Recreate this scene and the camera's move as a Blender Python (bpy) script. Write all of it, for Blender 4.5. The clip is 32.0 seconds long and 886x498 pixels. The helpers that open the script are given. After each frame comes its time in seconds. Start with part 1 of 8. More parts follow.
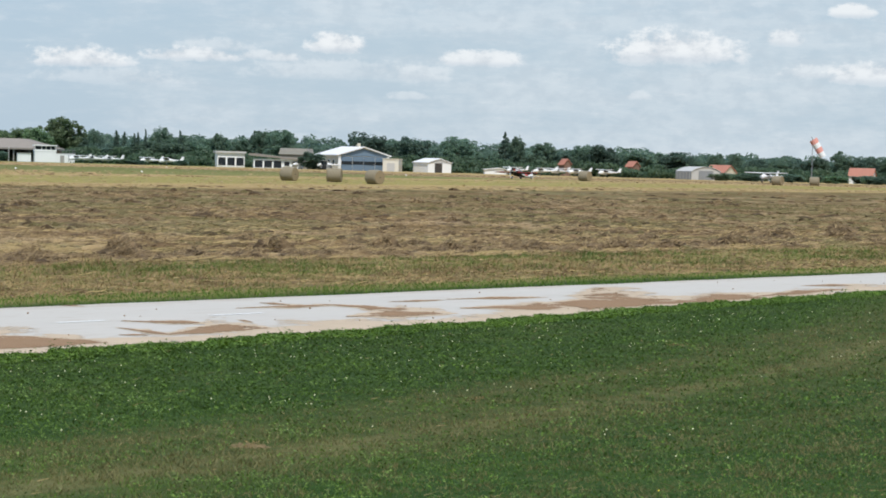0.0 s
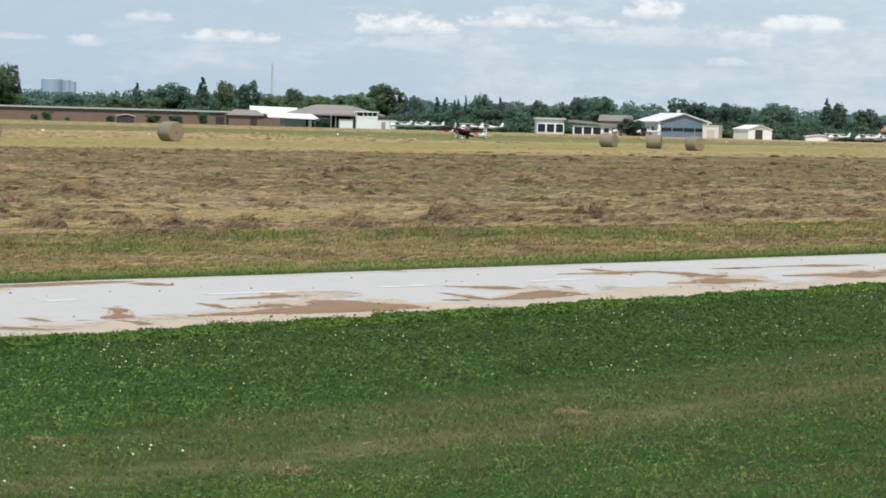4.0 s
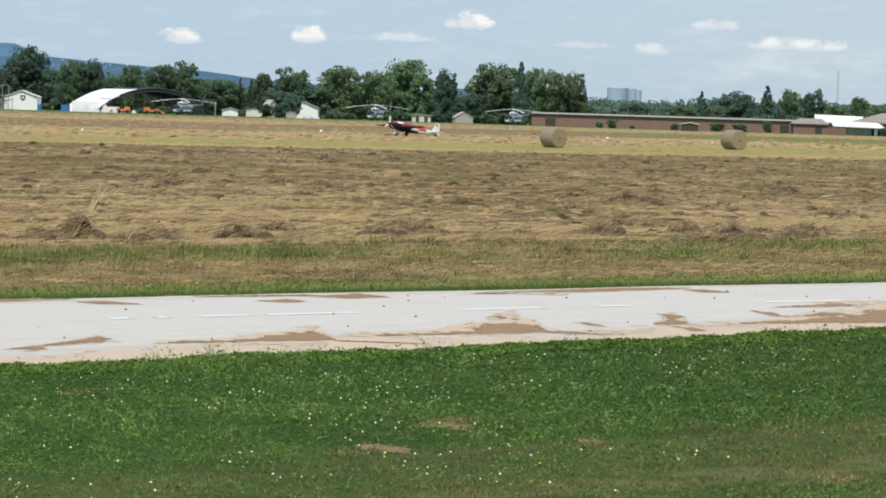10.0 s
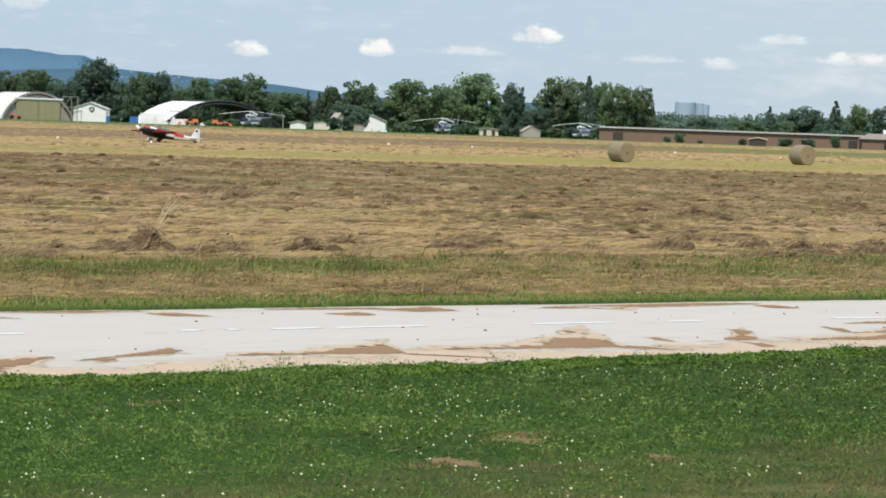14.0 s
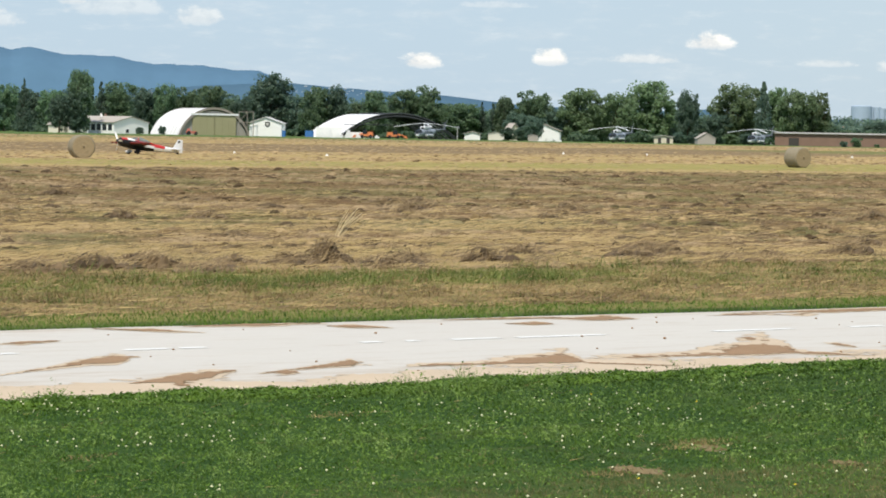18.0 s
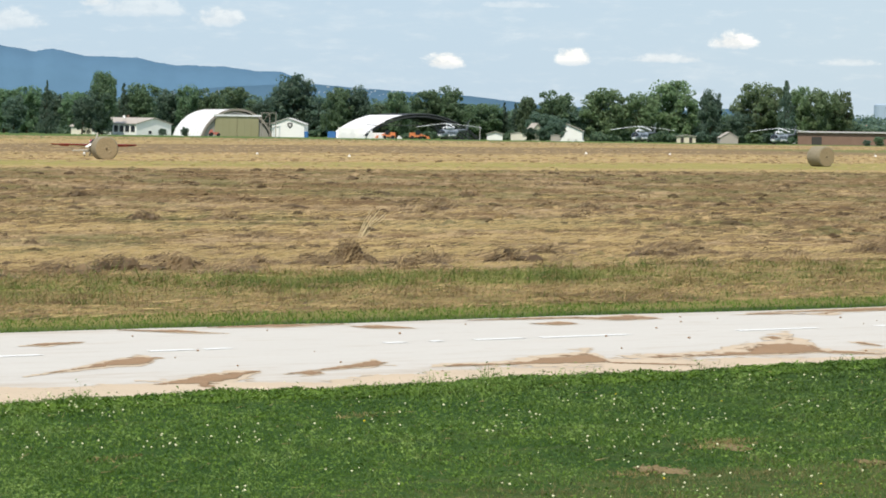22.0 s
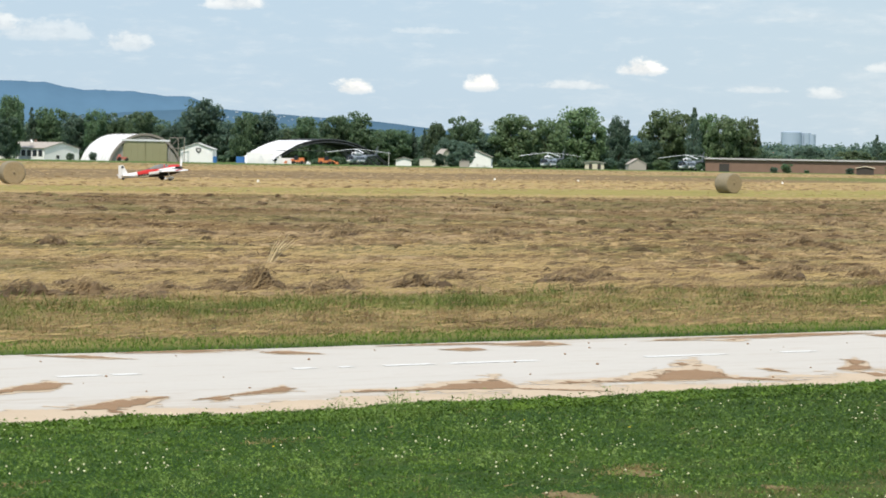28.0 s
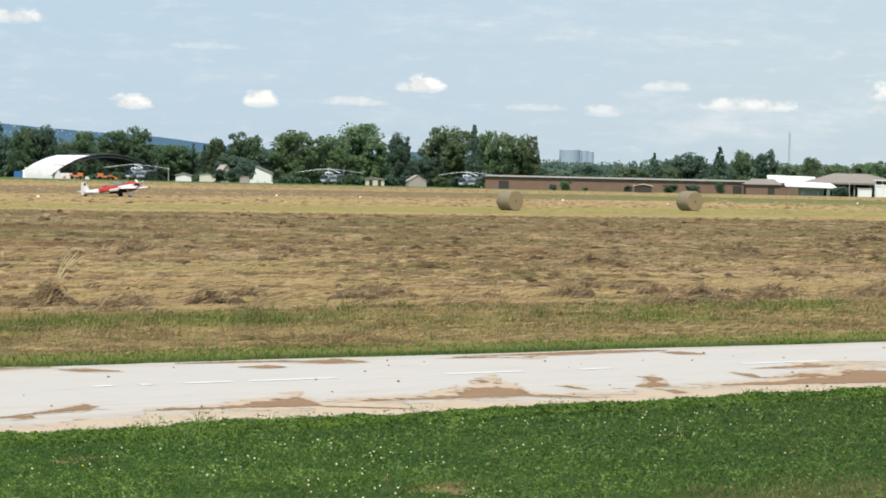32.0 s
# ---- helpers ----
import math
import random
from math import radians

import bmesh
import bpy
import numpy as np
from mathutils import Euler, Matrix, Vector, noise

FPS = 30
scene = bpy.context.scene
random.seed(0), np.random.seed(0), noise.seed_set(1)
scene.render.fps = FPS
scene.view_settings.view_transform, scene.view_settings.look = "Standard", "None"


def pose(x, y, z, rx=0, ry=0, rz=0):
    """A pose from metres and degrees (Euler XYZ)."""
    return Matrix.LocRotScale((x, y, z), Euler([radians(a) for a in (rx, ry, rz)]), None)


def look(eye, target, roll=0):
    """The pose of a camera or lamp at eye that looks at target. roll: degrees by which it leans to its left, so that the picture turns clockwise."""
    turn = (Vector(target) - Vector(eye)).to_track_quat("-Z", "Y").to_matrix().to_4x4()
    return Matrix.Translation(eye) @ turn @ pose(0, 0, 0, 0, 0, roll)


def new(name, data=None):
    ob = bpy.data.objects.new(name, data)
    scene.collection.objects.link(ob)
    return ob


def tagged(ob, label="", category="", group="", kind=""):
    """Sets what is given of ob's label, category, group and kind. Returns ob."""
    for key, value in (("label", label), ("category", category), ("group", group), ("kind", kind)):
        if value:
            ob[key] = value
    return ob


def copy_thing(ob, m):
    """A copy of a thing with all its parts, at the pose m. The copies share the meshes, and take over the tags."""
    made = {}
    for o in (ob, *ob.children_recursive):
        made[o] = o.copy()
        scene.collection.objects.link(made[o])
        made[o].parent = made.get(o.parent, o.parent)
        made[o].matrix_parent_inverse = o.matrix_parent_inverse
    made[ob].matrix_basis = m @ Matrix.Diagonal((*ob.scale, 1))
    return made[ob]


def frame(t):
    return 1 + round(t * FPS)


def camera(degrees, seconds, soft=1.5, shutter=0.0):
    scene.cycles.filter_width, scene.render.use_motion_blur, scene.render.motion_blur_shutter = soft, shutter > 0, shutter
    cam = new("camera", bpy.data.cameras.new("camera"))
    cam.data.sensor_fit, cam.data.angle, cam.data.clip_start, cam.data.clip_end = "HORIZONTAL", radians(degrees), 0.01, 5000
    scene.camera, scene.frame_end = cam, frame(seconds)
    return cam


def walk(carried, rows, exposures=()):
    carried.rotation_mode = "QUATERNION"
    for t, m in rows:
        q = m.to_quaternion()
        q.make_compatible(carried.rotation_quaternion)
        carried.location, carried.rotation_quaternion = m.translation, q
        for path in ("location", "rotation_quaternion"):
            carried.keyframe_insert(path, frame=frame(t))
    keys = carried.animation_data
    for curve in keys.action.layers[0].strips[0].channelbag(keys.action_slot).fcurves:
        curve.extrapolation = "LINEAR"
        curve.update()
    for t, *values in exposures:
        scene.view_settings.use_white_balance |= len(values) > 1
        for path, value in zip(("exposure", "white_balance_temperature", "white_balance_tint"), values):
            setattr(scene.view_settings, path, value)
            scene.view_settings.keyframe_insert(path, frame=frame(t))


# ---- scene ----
# ---------- camera ----------
cam = camera(17.70, 32.0, soft=1.8)
PATH = [
    (0, (-0.001, 0.011, 2.320), (29.863, 95.405, -0.534), 1.56),
    (0.5, (-0.008, 0.012, 2.318), (28.343, 95.863, -0.642), 1.61),
    (1, (-0.014, 0.014, 2.316), (26.999, 96.245, -0.829), 1.56),
    (1.5, (-0.017, 0.017, 2.319), (25.798, 96.569, -1.020), 1.55),
    (2, (-0.021, 0.018, 2.318), (24.225, 96.966, -1.314), 1.36),
    (2.5, (-0.035, 0.023, 2.313), (22.728, 97.315, -1.698), 1.43),
    (4.5, (-0.033, 0.027, 2.313), (17.225, 98.424, -2.177), 1.70),
    (5, (-0.021, 0.028, 2.314), (14.845, 98.801, -2.457), 1.84),
    (5.5, (-0.006, 0.028, 2.308), (12.125, 99.173, -2.495), 1.78),
    (6, (0.013, 0.034, 2.308), (9.747, 99.438, -2.599), 1.72),
    (6.5, (0.038, 0.036, 2.306), (7.810, 99.610, -2.647), 1.60),
    (7, (0.060, 0.038, 2.304), (6.330, 99.714, -2.727), 1.49),
    (7.5, (0.081, 0.032, 2.297), (5.062, 99.771, -2.939), 1.54),
    (8, (0.091, 0.032, 2.296), (2.497, 99.873, -2.809), 1.28),
    (8.5, (0.101, 0.039, 2.294), (0.518, 99.918, -2.589), 1.23),
    (9, (0.107, 0.038, 2.292), (-0.105, 99.932, -2.295), 1.32),
    (9.5, (0.085, 0.036, 2.296), (-0.259, 99.933, -2.232), 1.61),
    (10, (0.070, 0.032, 2.296), (-0.502, 99.924, -2.315), 1.77),
    (10.5, (0.061, 0.033, 2.294), (-0.712, 99.915, -2.481), 1.86),
    (11, (0.061, 0.032, 2.293), (-1.107, 99.897, -2.765), 1.96),
    (11.5, (0.054, 0.030, 2.297), (-1.503, 99.885, -2.856), 2.01),
    (12, (0.053, 0.024, 2.299), (-1.967, 99.876, -2.752), 1.98),
    (12.5, (0.045, 0.019, 2.296), (-2.350, 99.868, -2.639), 2.04),
    (13, (0.041, 0.014, 2.295), (-2.615, 99.863, -2.501), 2.07),
    (13.5, (0.037, 0.010, 2.299), (-2.791, 99.873, -2.104), 2.06),
    (15.5, (0.029, -0.001, 2.291), (-3.748, 99.845, -1.786), 1.82),
    (16, (0.029, -0.006, 2.290), (-4.668, 99.798, -1.827), 1.71),
    (16.5, (0.023, -0.007, 2.290), (-5.948, 99.726, -1.898), 1.56),
    (17, (0.017, -0.011, 2.290), (-7.463, 99.622, -1.855), 1.43),
    (17.5, (0.016, -0.010, 2.292), (-8.539, 99.540, -1.788), 1.20),
    (18, (0.012, -0.011, 2.294), (-9.093, 99.492, -1.731), 1.04),
    (18.5, (0.015, -0.007, 2.292), (-9.224, 99.478, -1.859), 0.94),
    (19, (0.010, -0.014, 2.292), (-9.563, 99.437, -1.933), 1.04),
    (19.5, (0.007, -0.014, 2.293), (-9.892, 99.414, -1.718), 1.04),
    (20, (0.006, -0.012, 2.292), (-10.148, 99.397, -1.562), 0.73),
    (20.5, (-0.001, -0.012, 2.293), (-10.157, 99.399, -1.498), 0.76),
    (21, (-0.006, -0.009, 2.295), (-9.850, 99.435, -1.426), 0.84),
    (21.5, (-0.002, -0.008, 2.291), (-9.778, 99.435, -1.654), 0.90),
    (22, (0.000, -0.005, 2.293), (-9.904, 99.422, -1.734), 0.83),
    (22.5, (-0.002, -0.005, 2.292), (-10.045, 99.411, -1.661), 0.63),
    (23, (-0.002, -0.010, 2.293), (-9.997, 99.405, -1.793), 0.44),
    (23.5, (-0.004, -0.011, 2.294), (-9.742, 99.431, -1.769), 0.46),
    (24, (-0.003, -0.016, 2.297), (-9.319, 99.467, -1.760), 0.61),
    (24.5, (-0.001, -0.024, 2.296), (-9.066, 99.484, -1.691), 0.62),
    (25, (-0.003, -0.030, 2.295), (-9.000, 99.488, -1.621), 0.62),
    (25.5, (-0.004, -0.033, 2.295), (-8.799, 99.507, -1.497), 0.73),
    (27.5, (-0.002, -0.038, 2.296), (-7.534, 99.627, -0.913), 0.87),
    (28, (-0.004, -0.042, 2.298), (-6.726, 99.685, -0.776), 1.03),
    (28.5, (-0.002, -0.039, 2.299), (-5.383, 99.769, -0.786), 1.10),
    (29, (-0.014, -0.036, 2.300), (-4.318, 99.824, -0.764), 1.10),
    (29.5, (-0.037, -0.036, 2.301), (-3.337, 99.866, -0.670), 1.03),
    (30, (-0.091, -0.037, 2.300), (-2.166, 99.891, -0.880), 0.92),
    (30.5, (-0.143, -0.035, 2.311), (-1.272, 99.900, -1.110), 0.77),
    (31, (-0.198, -0.039, 2.309), (-0.924, 99.914, -0.644), 0.49),
    (31.5, (-0.232, -0.046, 2.307), (-0.087, 99.923, -0.179), 0.90),
    (32, (-0.254, -0.048, 2.307), (0.755, 99.919, -0.042), 1.30),
]
EXPO = [(0, -0.12, 6300, 10), (6, -0.04, 6450, 10), (9, -0.03, 6550, 10), (12, -0.02, 6600, 10), (16, 0.07, 6800, 10), (20, 0.16, 6850, 10), (25, 0.18, 6850, 10), (28, 0.15, 6820, 10), (29, 0.08, 6820, 10), (32, 0.10, 6820, 10)]
walk(cam, [(t, look(eye, target, roll)) for t, eye, target, roll in PATH], EXPO)

# ---------- plan ----------
# x to the right, y ahead; bearings in degrees to the right of y, rises in steps of 1/5036 radian above eye level
EYE, STEP = 2.3, 1.0 / 5036.0
TURN = radians(40.0)          # all strips of the airfield run this way
CT, ST = math.cos(TURN), math.sin(TURN)
SUN_TURN, SUN_UP = radians(198.0), radians(58.0)   # bearing and height of the sun


def relief(y):
    """Height of the ground: flat near the road, then a swell shaped to fit the camera's view."""
    return float(np.interp(y, [-6000, 222, 250, 285, 330, 400, 520, 850, 6000], [0, 0, 0.2, 0.48, 0.75, 1.0, 0.95, 0.76, 0.7]))


def spot(bearing, far):
    a = radians(bearing)
    x, y = far * math.sin(a), far * math.cos(a)
    return x, y, relief(y)


def strip(u, v, z=None):
    """A place u metres along and v metres across the strips."""
    x, y = u * CT - v * ST, u * ST + v * CT
    return (x, y, relief(y) if z is None else z)


def rise(step, far):
    """Height of a thing that shows that many steps above eye level."""
    return EYE + step * STEP * far


# ---------- light ----------
world = bpy.data.worlds.new("sky")
scene.world = world
world.use_nodes = True
sun = new("sun", bpy.data.lights.new("sun", "SUN"))
sun.data.energy, sun.data.angle, sun.data.color = 4.0, radians(0.6), (1.0, 0.95, 0.87)
sun.matrix_world = look((0, 0, 0), (-math.sin(SUN_TURN) * math.cos(SUN_UP), -math.cos(SUN_TURN) * math.cos(SUN_UP), -math.sin(SUN_UP)))


class Nodes:
    """Short notation for node trees."""

    def __init__(self, tree):
        self.tree = tree
        tree.nodes.clear()

    def add(self, kind, ins=None):
        n = self.tree.nodes.new(kind)
        for k, v in (ins or {}).items():
            if isinstance(v, bpy.types.NodeSocket):
                self.tree.links.new(v, n.inputs[k])
            else:
                n.inputs[k].default_value = v
        return n

    def math(self, op, a, b=0.0, c=0.0, clamp=False):
        n = self.add("ShaderNodeMath")
        n.operation, n.use_clamp = op, clamp
        for i, v in enumerate((a, b, c)):
            if isinstance(v, bpy.types.NodeSocket):
                self.tree.links.new(v, n.inputs[i])
            else:
                n.inputs[i].default_value = v
        return n.outputs[0]

    def mix(self, fac, a, b, blend="MIX"):
        n = self.add("ShaderNodeMix")
        n.data_type, n.blend_type, n.clamp_factor = "RGBA", blend, True
        for i, v in ((0, fac), (6, a), (7, b)):
            if isinstance(v, bpy.types.NodeSocket):
                self.tree.links.new(v, n.inputs[i])
            else:
                n.inputs[i].default_value = v if i == 0 else (*v, 1.0)
        return n.outputs[2]

    def noise(self, vec, scale, detail=4.0, rough=0.6, color=False):
        n = self.add("ShaderNodeTexNoise", {"Scale": scale, "Detail": detail, "Roughness": rough, "Vector": vec})
        return n.outputs[1] if color else n.outputs[0]

    def ramp(self, fac, stops):
        n = self.add("ShaderNodeValToRGB", {"Fac": fac})
        e = n.color_ramp.elements
        while len(e) < len(stops):
            e.new(0.5)
        for el, (p, c) in zip(e, stops):
            el.position, el.color = p, (*c, 1.0)
        return n.outputs[0]

    def step(self, v, a, b):
        n = self.add("ShaderNodeMapRange", {"Value": v, "From Min": a, "From Max": b})
        n.interpolation_type = "SMOOTHSTEP"
        return n.outputs[0]


# clouds: bearing, rise, half width, half height, thickness
CLOUDS_EAST = [
    (10.0, 176, 78, 16, 1), (12.3, 188, 78, 11, 0.9), (13.6, 190, 40, 7, 0.6), (14.06, 188, 28, 8, 0.7), (15.15, 214, 48, 17, 1), (18.0, 194, 70, 13, 0.9),
    (22.0, 220, 105, 25, 1), (21.2, 207, 45, 15, 0.9), (24.1, 244, 28, 13, 0.8), (25.4, 293, 32, 12, 0.9), (25.8, 183, 75, 17, 0.9), (24.8, 186, 60, 13, 0.5), (15.2, 168, 150, 16, 0.32),
    (16.8, 165, 50, 14, 0.4), (16.6, 125, 34, 6, 0.4), (21.2, 136, 22, 7, 0.4), (10.7, 146, 110, 13, 0.35),
]
CLOUDS_WEST = [
    (6.6, 148, 75, 11, 0.8), (12.7, 205, 60, 10, 0.4), (2.4, 136, 45, 6, 0.4), (3.74, 132, 36, 10, 0.5), (5.0, 178, 40, 8, 0.5),
    (-5.72, 130, 36, 12, 1), (-3.12, 140, 30, 14, 1), (-1.25, 139, 68, 7, 0.5), (0.05, 171, 40, 13, 1),
    (-10.2, 200, 44, 15, 0.5), (-11.9, 216, 90, 16, 0.35), (-8.1, 273, 55, 12, 0.7), (-12.7, 229, 26, 14, 0.6), (-14.5, 190, 70, 16, 0.4), (-4.3, 230, 60, 5, 0.25),
]


def build_sky():
    k = Nodes(world.node_tree)
    sky = k.add("ShaderNodeTexSky")
    sky.sky_type, sky.sun_disc, sky.sun_elevation, sky.sun_rotation = "NISHITA", False, SUN_UP, SUN_TURN
    sky.air_density, sky.dust_density, sky.ozone_density = 1.0, 0.8, 2.0
    co = k.add("ShaderNodeTexCoord").outputs["Generated"]
    xyz = k.add("ShaderNodeSeparateXYZ", {0: co})
    az = k.math("ARCTAN2", xyz.outputs[0], xyz.outputs[1])
    el = k.math("ARCSINE", xyz.outputs[2])
    flat = k.add("ShaderNodeCombineXYZ", {0: az, 1: k.math("MULTIPLY", el, 1.5), 2: 0.0}).outputs[0]
    puff = k.noise(flat, 110.0, 7.0, 0.6)
    lump = k.noise(flat, 420.0, 4.0, 0.6)
    rag = k.math("MULTIPLY_ADD", puff, 2.9, k.math("MULTIPLY_ADD", lump, 1.0, -1.8))
    total, under = None, None
    for b, r, w, h, t in CLOUDS_EAST + CLOUDS_WEST:
        dx = k.math("DIVIDE", k.math("SUBTRACT", az, radians(b)), (1.3 if b > 9 else 1.12) * w * STEP)
        # flat base, billowing top
        dy = k.math("DIVIDE", k.math("SUBTRACT", el, (r - h * 0.5) * STEP), 1.2 * h * STEP)
        up = dy
        dy = k.math("MAXIMUM", k.math("MULTIPLY", dy, -1.7), k.math("MULTIPLY", dy, 0.62))
        d = k.math("SUBTRACT", 1.0, k.math("ADD", k.math("MULTIPLY", dx, dx), k.math("MULTIPLY", dy, dy)))
        d = k.math("MULTIPLY", k.step(k.math("ADD", d, rag), 0.05, 0.9), t)
        d = k.math("MULTIPLY", d, k.math("MULTIPLY_ADD", k.step(up, -0.75, 0.1), 0.6, 0.4))
        low = k.math("MULTIPLY", d, k.step(up, 0.35, -0.5))
        under = low if under is None else k.math("MAXIMUM", under, low)
        total = d if total is None else k.math("MAXIMUM", total, d)
    # thin torn veils over the whole sky
    wide = k.add("ShaderNodeCombineXYZ", {0: az, 1: k.math("MULTIPLY", el, 4.0), 2: 3.0}).outputs[0]
    veil = k.step(k.math("ADD", k.noise(wide, 16.0, 8.0, 0.68), k.math("MULTIPLY", k.step(az, 0.0, 0.4), 0.2)), 0.5, 0.8)
    wisp = k.step(k.noise(wide, 60.0, 7.0, 0.66), 0.5, 0.8)
    thin = k.math("MULTIPLY_ADD", veil, 0.36, k.math("MULTIPLY", wisp, 0.24))
    cover = k.math("ADD", total, k.math("MULTIPLY", thin, k.math("SUBTRACT", 1.0, total)), clamp=True)
    white = k.mix(k.step(puff, 0.35, 0.6), (6.5, 6.85, 7.1), (8.3, 8.5, 8.5))
    # summer haze: pale near the horizon, thinning upwards
    haze = k.mix(k.step(el, 0.0, 0.5), k.mix(k.step(az, -0.15, 0.3), (4.1, 5.45, 6.9), (4.7, 5.8, 6.7)), (2.4, 3.7, 5.7))
    air = k.mix(0.86, sky.outputs[0], haze)
    col = k.mix(cover, air, k.mix(k.math("MULTIPLY", under, 0.8), white, (5.6, 6.15, 6.7)))
    bg = k.add("ShaderNodeBackground", {"Color": col, "Strength": 0.115})
    k.add("ShaderNodeOutputWorld", {"Surface": bg.outputs[0]})


build_sky()

# ---------- materials ----------


def material(name, color, rough=0.8, vary=0.25, scale=3.0, bump=0.0, metal=0.0, per="", fine=40.0, spec=0.3, color2=None):
    """A plain surface with stains and grain; per: 'island' or 'object' varies its pieces."""
    m = bpy.data.materials.new(name)
    m.use_nodes = True
    k = Nodes(m.node_tree)
    co = k.add("ShaderNodeTexCoord").outputs["Object"]
    a = k.noise(co, scale, 5.0)
    b = k.noise(co, fine, 3.0)
    dark = tuple(c * (1 - vary) for c in color)
    light = tuple(min(1.0, c * (1 + vary)) for c in (color2 or color))
    base = k.mix(k.math("MULTIPLY_ADD", b, 0.4, k.math("MULTIPLY", a, 0.6)), dark, light)
    if per:
        rnd = k.add("ShaderNodeNewGeometry").outputs["Random Per Island"] if per == "island" else k.add("ShaderNodeObjectInfo").outputs["Random"]
        hsv = k.add("ShaderNodeHueSaturation", {"Color": base, "Value": k.math("MULTIPLY_ADD", rnd, 0.7, 0.65), "Hue": k.math("MULTIPLY_ADD", rnd, 0.05, 0.475)})
        base = hsv.outputs[0]
    p = k.add("ShaderNodeBsdfPrincipled", {"Base Color": base, "Roughness": rough, "Metallic": metal, "Specular IOR Level": spec})
    if bump:
        n = k.add("ShaderNodeBump", {"Height": b, "Strength": bump, "Distance": 0.02})
        k.tree.links.new(n.outputs[0], p.inputs["Normal"])
    k.add("ShaderNodeOutputMaterial", {"Surface": p.outputs[0]})
    return m


def leaf_material(name, c1, c2, drift=1.0, through_light=0.25, gloss=0.25, clump=0.0):
    m = bpy.data.materials.new(name)
    m.use_nodes = True
    k = Nodes(m.node_tree)
    isl = k.add("ShaderNodeNewGeometry").outputs["Random Per Island"]
    obj = k.add("ShaderNodeObjectInfo").outputs["Random"]
    if clump:
        co = k.add("ShaderNodeTexCoord").outputs["Object"]
        tone = k.step(k.math("MULTIPLY_ADD", k.noise(co, clump, 4.0, 0.7), 0.7, k.math("MULTIPLY", k.noise(co, clump * 0.17, 3.0), 0.3)), 0.41, 0.6)
        isl = k.math("MULTIPLY_ADD", isl, 0.3, k.math("MULTIPLY", tone, 0.7))
    base = k.mix(isl, c1, c2)
    hsv = k.add("ShaderNodeHueSaturation", {"Color": base, "Value": k.math("MULTIPLY_ADD", obj, 0.6 * drift, 1.0 - 0.3 * drift), "Hue": k.math("MULTIPLY_ADD", obj, 0.035 * drift, 0.5 + 0.004 * drift), "Saturation": 1.0})
    d = k.add("ShaderNodeBsdfPrincipled", {"Base Color": hsv.outputs[0], "Roughness": 0.55, "Specular IOR Level": gloss})
    t = k.add("ShaderNodeBsdfTranslucent", {"Color": hsv.outputs[0]})
    x = k.add("ShaderNodeMixShader", {0: through_light, 1: d.outputs[0], 2: t.outputs[0]})
    k.add("ShaderNodeOutputMaterial", {"Surface": x.outputs[0]})
    return m


def field_axes(k):
    """Places turned along the strips, and the same drawn out along them."""
    co = k.add("ShaderNodeTexCoord").outputs["Object"]
    rot = k.add("ShaderNodeMapping", {"Vector": co, "Rotation": (0, 0, -TURN)}).outputs[0]
    return co, rot, k.add("ShaderNodeMapping", {"Vector": rot, "Scale": (0.12, 1.0, 1.0)}).outputs[0]


def hay_tint(k, base, co, weight=1.0):
    """Patches of bleached straw, rusty litter and regrowing green over cut hay."""
    def drift(dx, dy, scale, detail):
        return k.noise(k.add("ShaderNodeMapping", {"Vector": co, "Location": (dx, dy, 0)}).outputs[0], scale, detail, 0.66)

    pale = k.step(k.math("MULTIPLY_ADD", drift(31, 7, 0.45, 6.0), 0.55, k.math("MULTIPLY", drift(13, 57, 0.11, 3.0), 0.45)), 0.49, 0.55)
    rust = k.step(k.math("MULTIPLY_ADD", drift(5, 83, 0.7, 6.0), 0.6, k.math("MULTIPLY", drift(71, 3, 0.13, 3.0), 0.4)), 0.495, 0.545)
    # the eastern meadow greens up again
    u = k.add("ShaderNodeSeparateXYZ", {0: k.add("ShaderNodeMapping", {"Vector": co, "Rotation": (0, 0, -TURN)}).outputs[0]}).outputs[0]
    east = k.math("MULTIPLY", k.step(u, 48.0, 100.0), 0.03)
    green_in = k.step(k.math("ADD", k.math("MULTIPLY_ADD", drift(0, 0, 0.5, 4.0), 0.4, k.math("MULTIPLY", drift(90, 40, 0.085, 3.0), 0.6)), east), 0.495, 0.57)
    c = k.mix(k.math("MULTIPLY", pale, 0.58 * weight), base, (0.46, 0.345, 0.205))
    c = k.mix(k.math("MULTIPLY", rust, 0.62 * weight), c, (0.105, 0.060, 0.033))
    return k.mix(k.math("MULTIPLY", green_in, 0.6 * weight), c, (0.115, 0.122, 0.045))


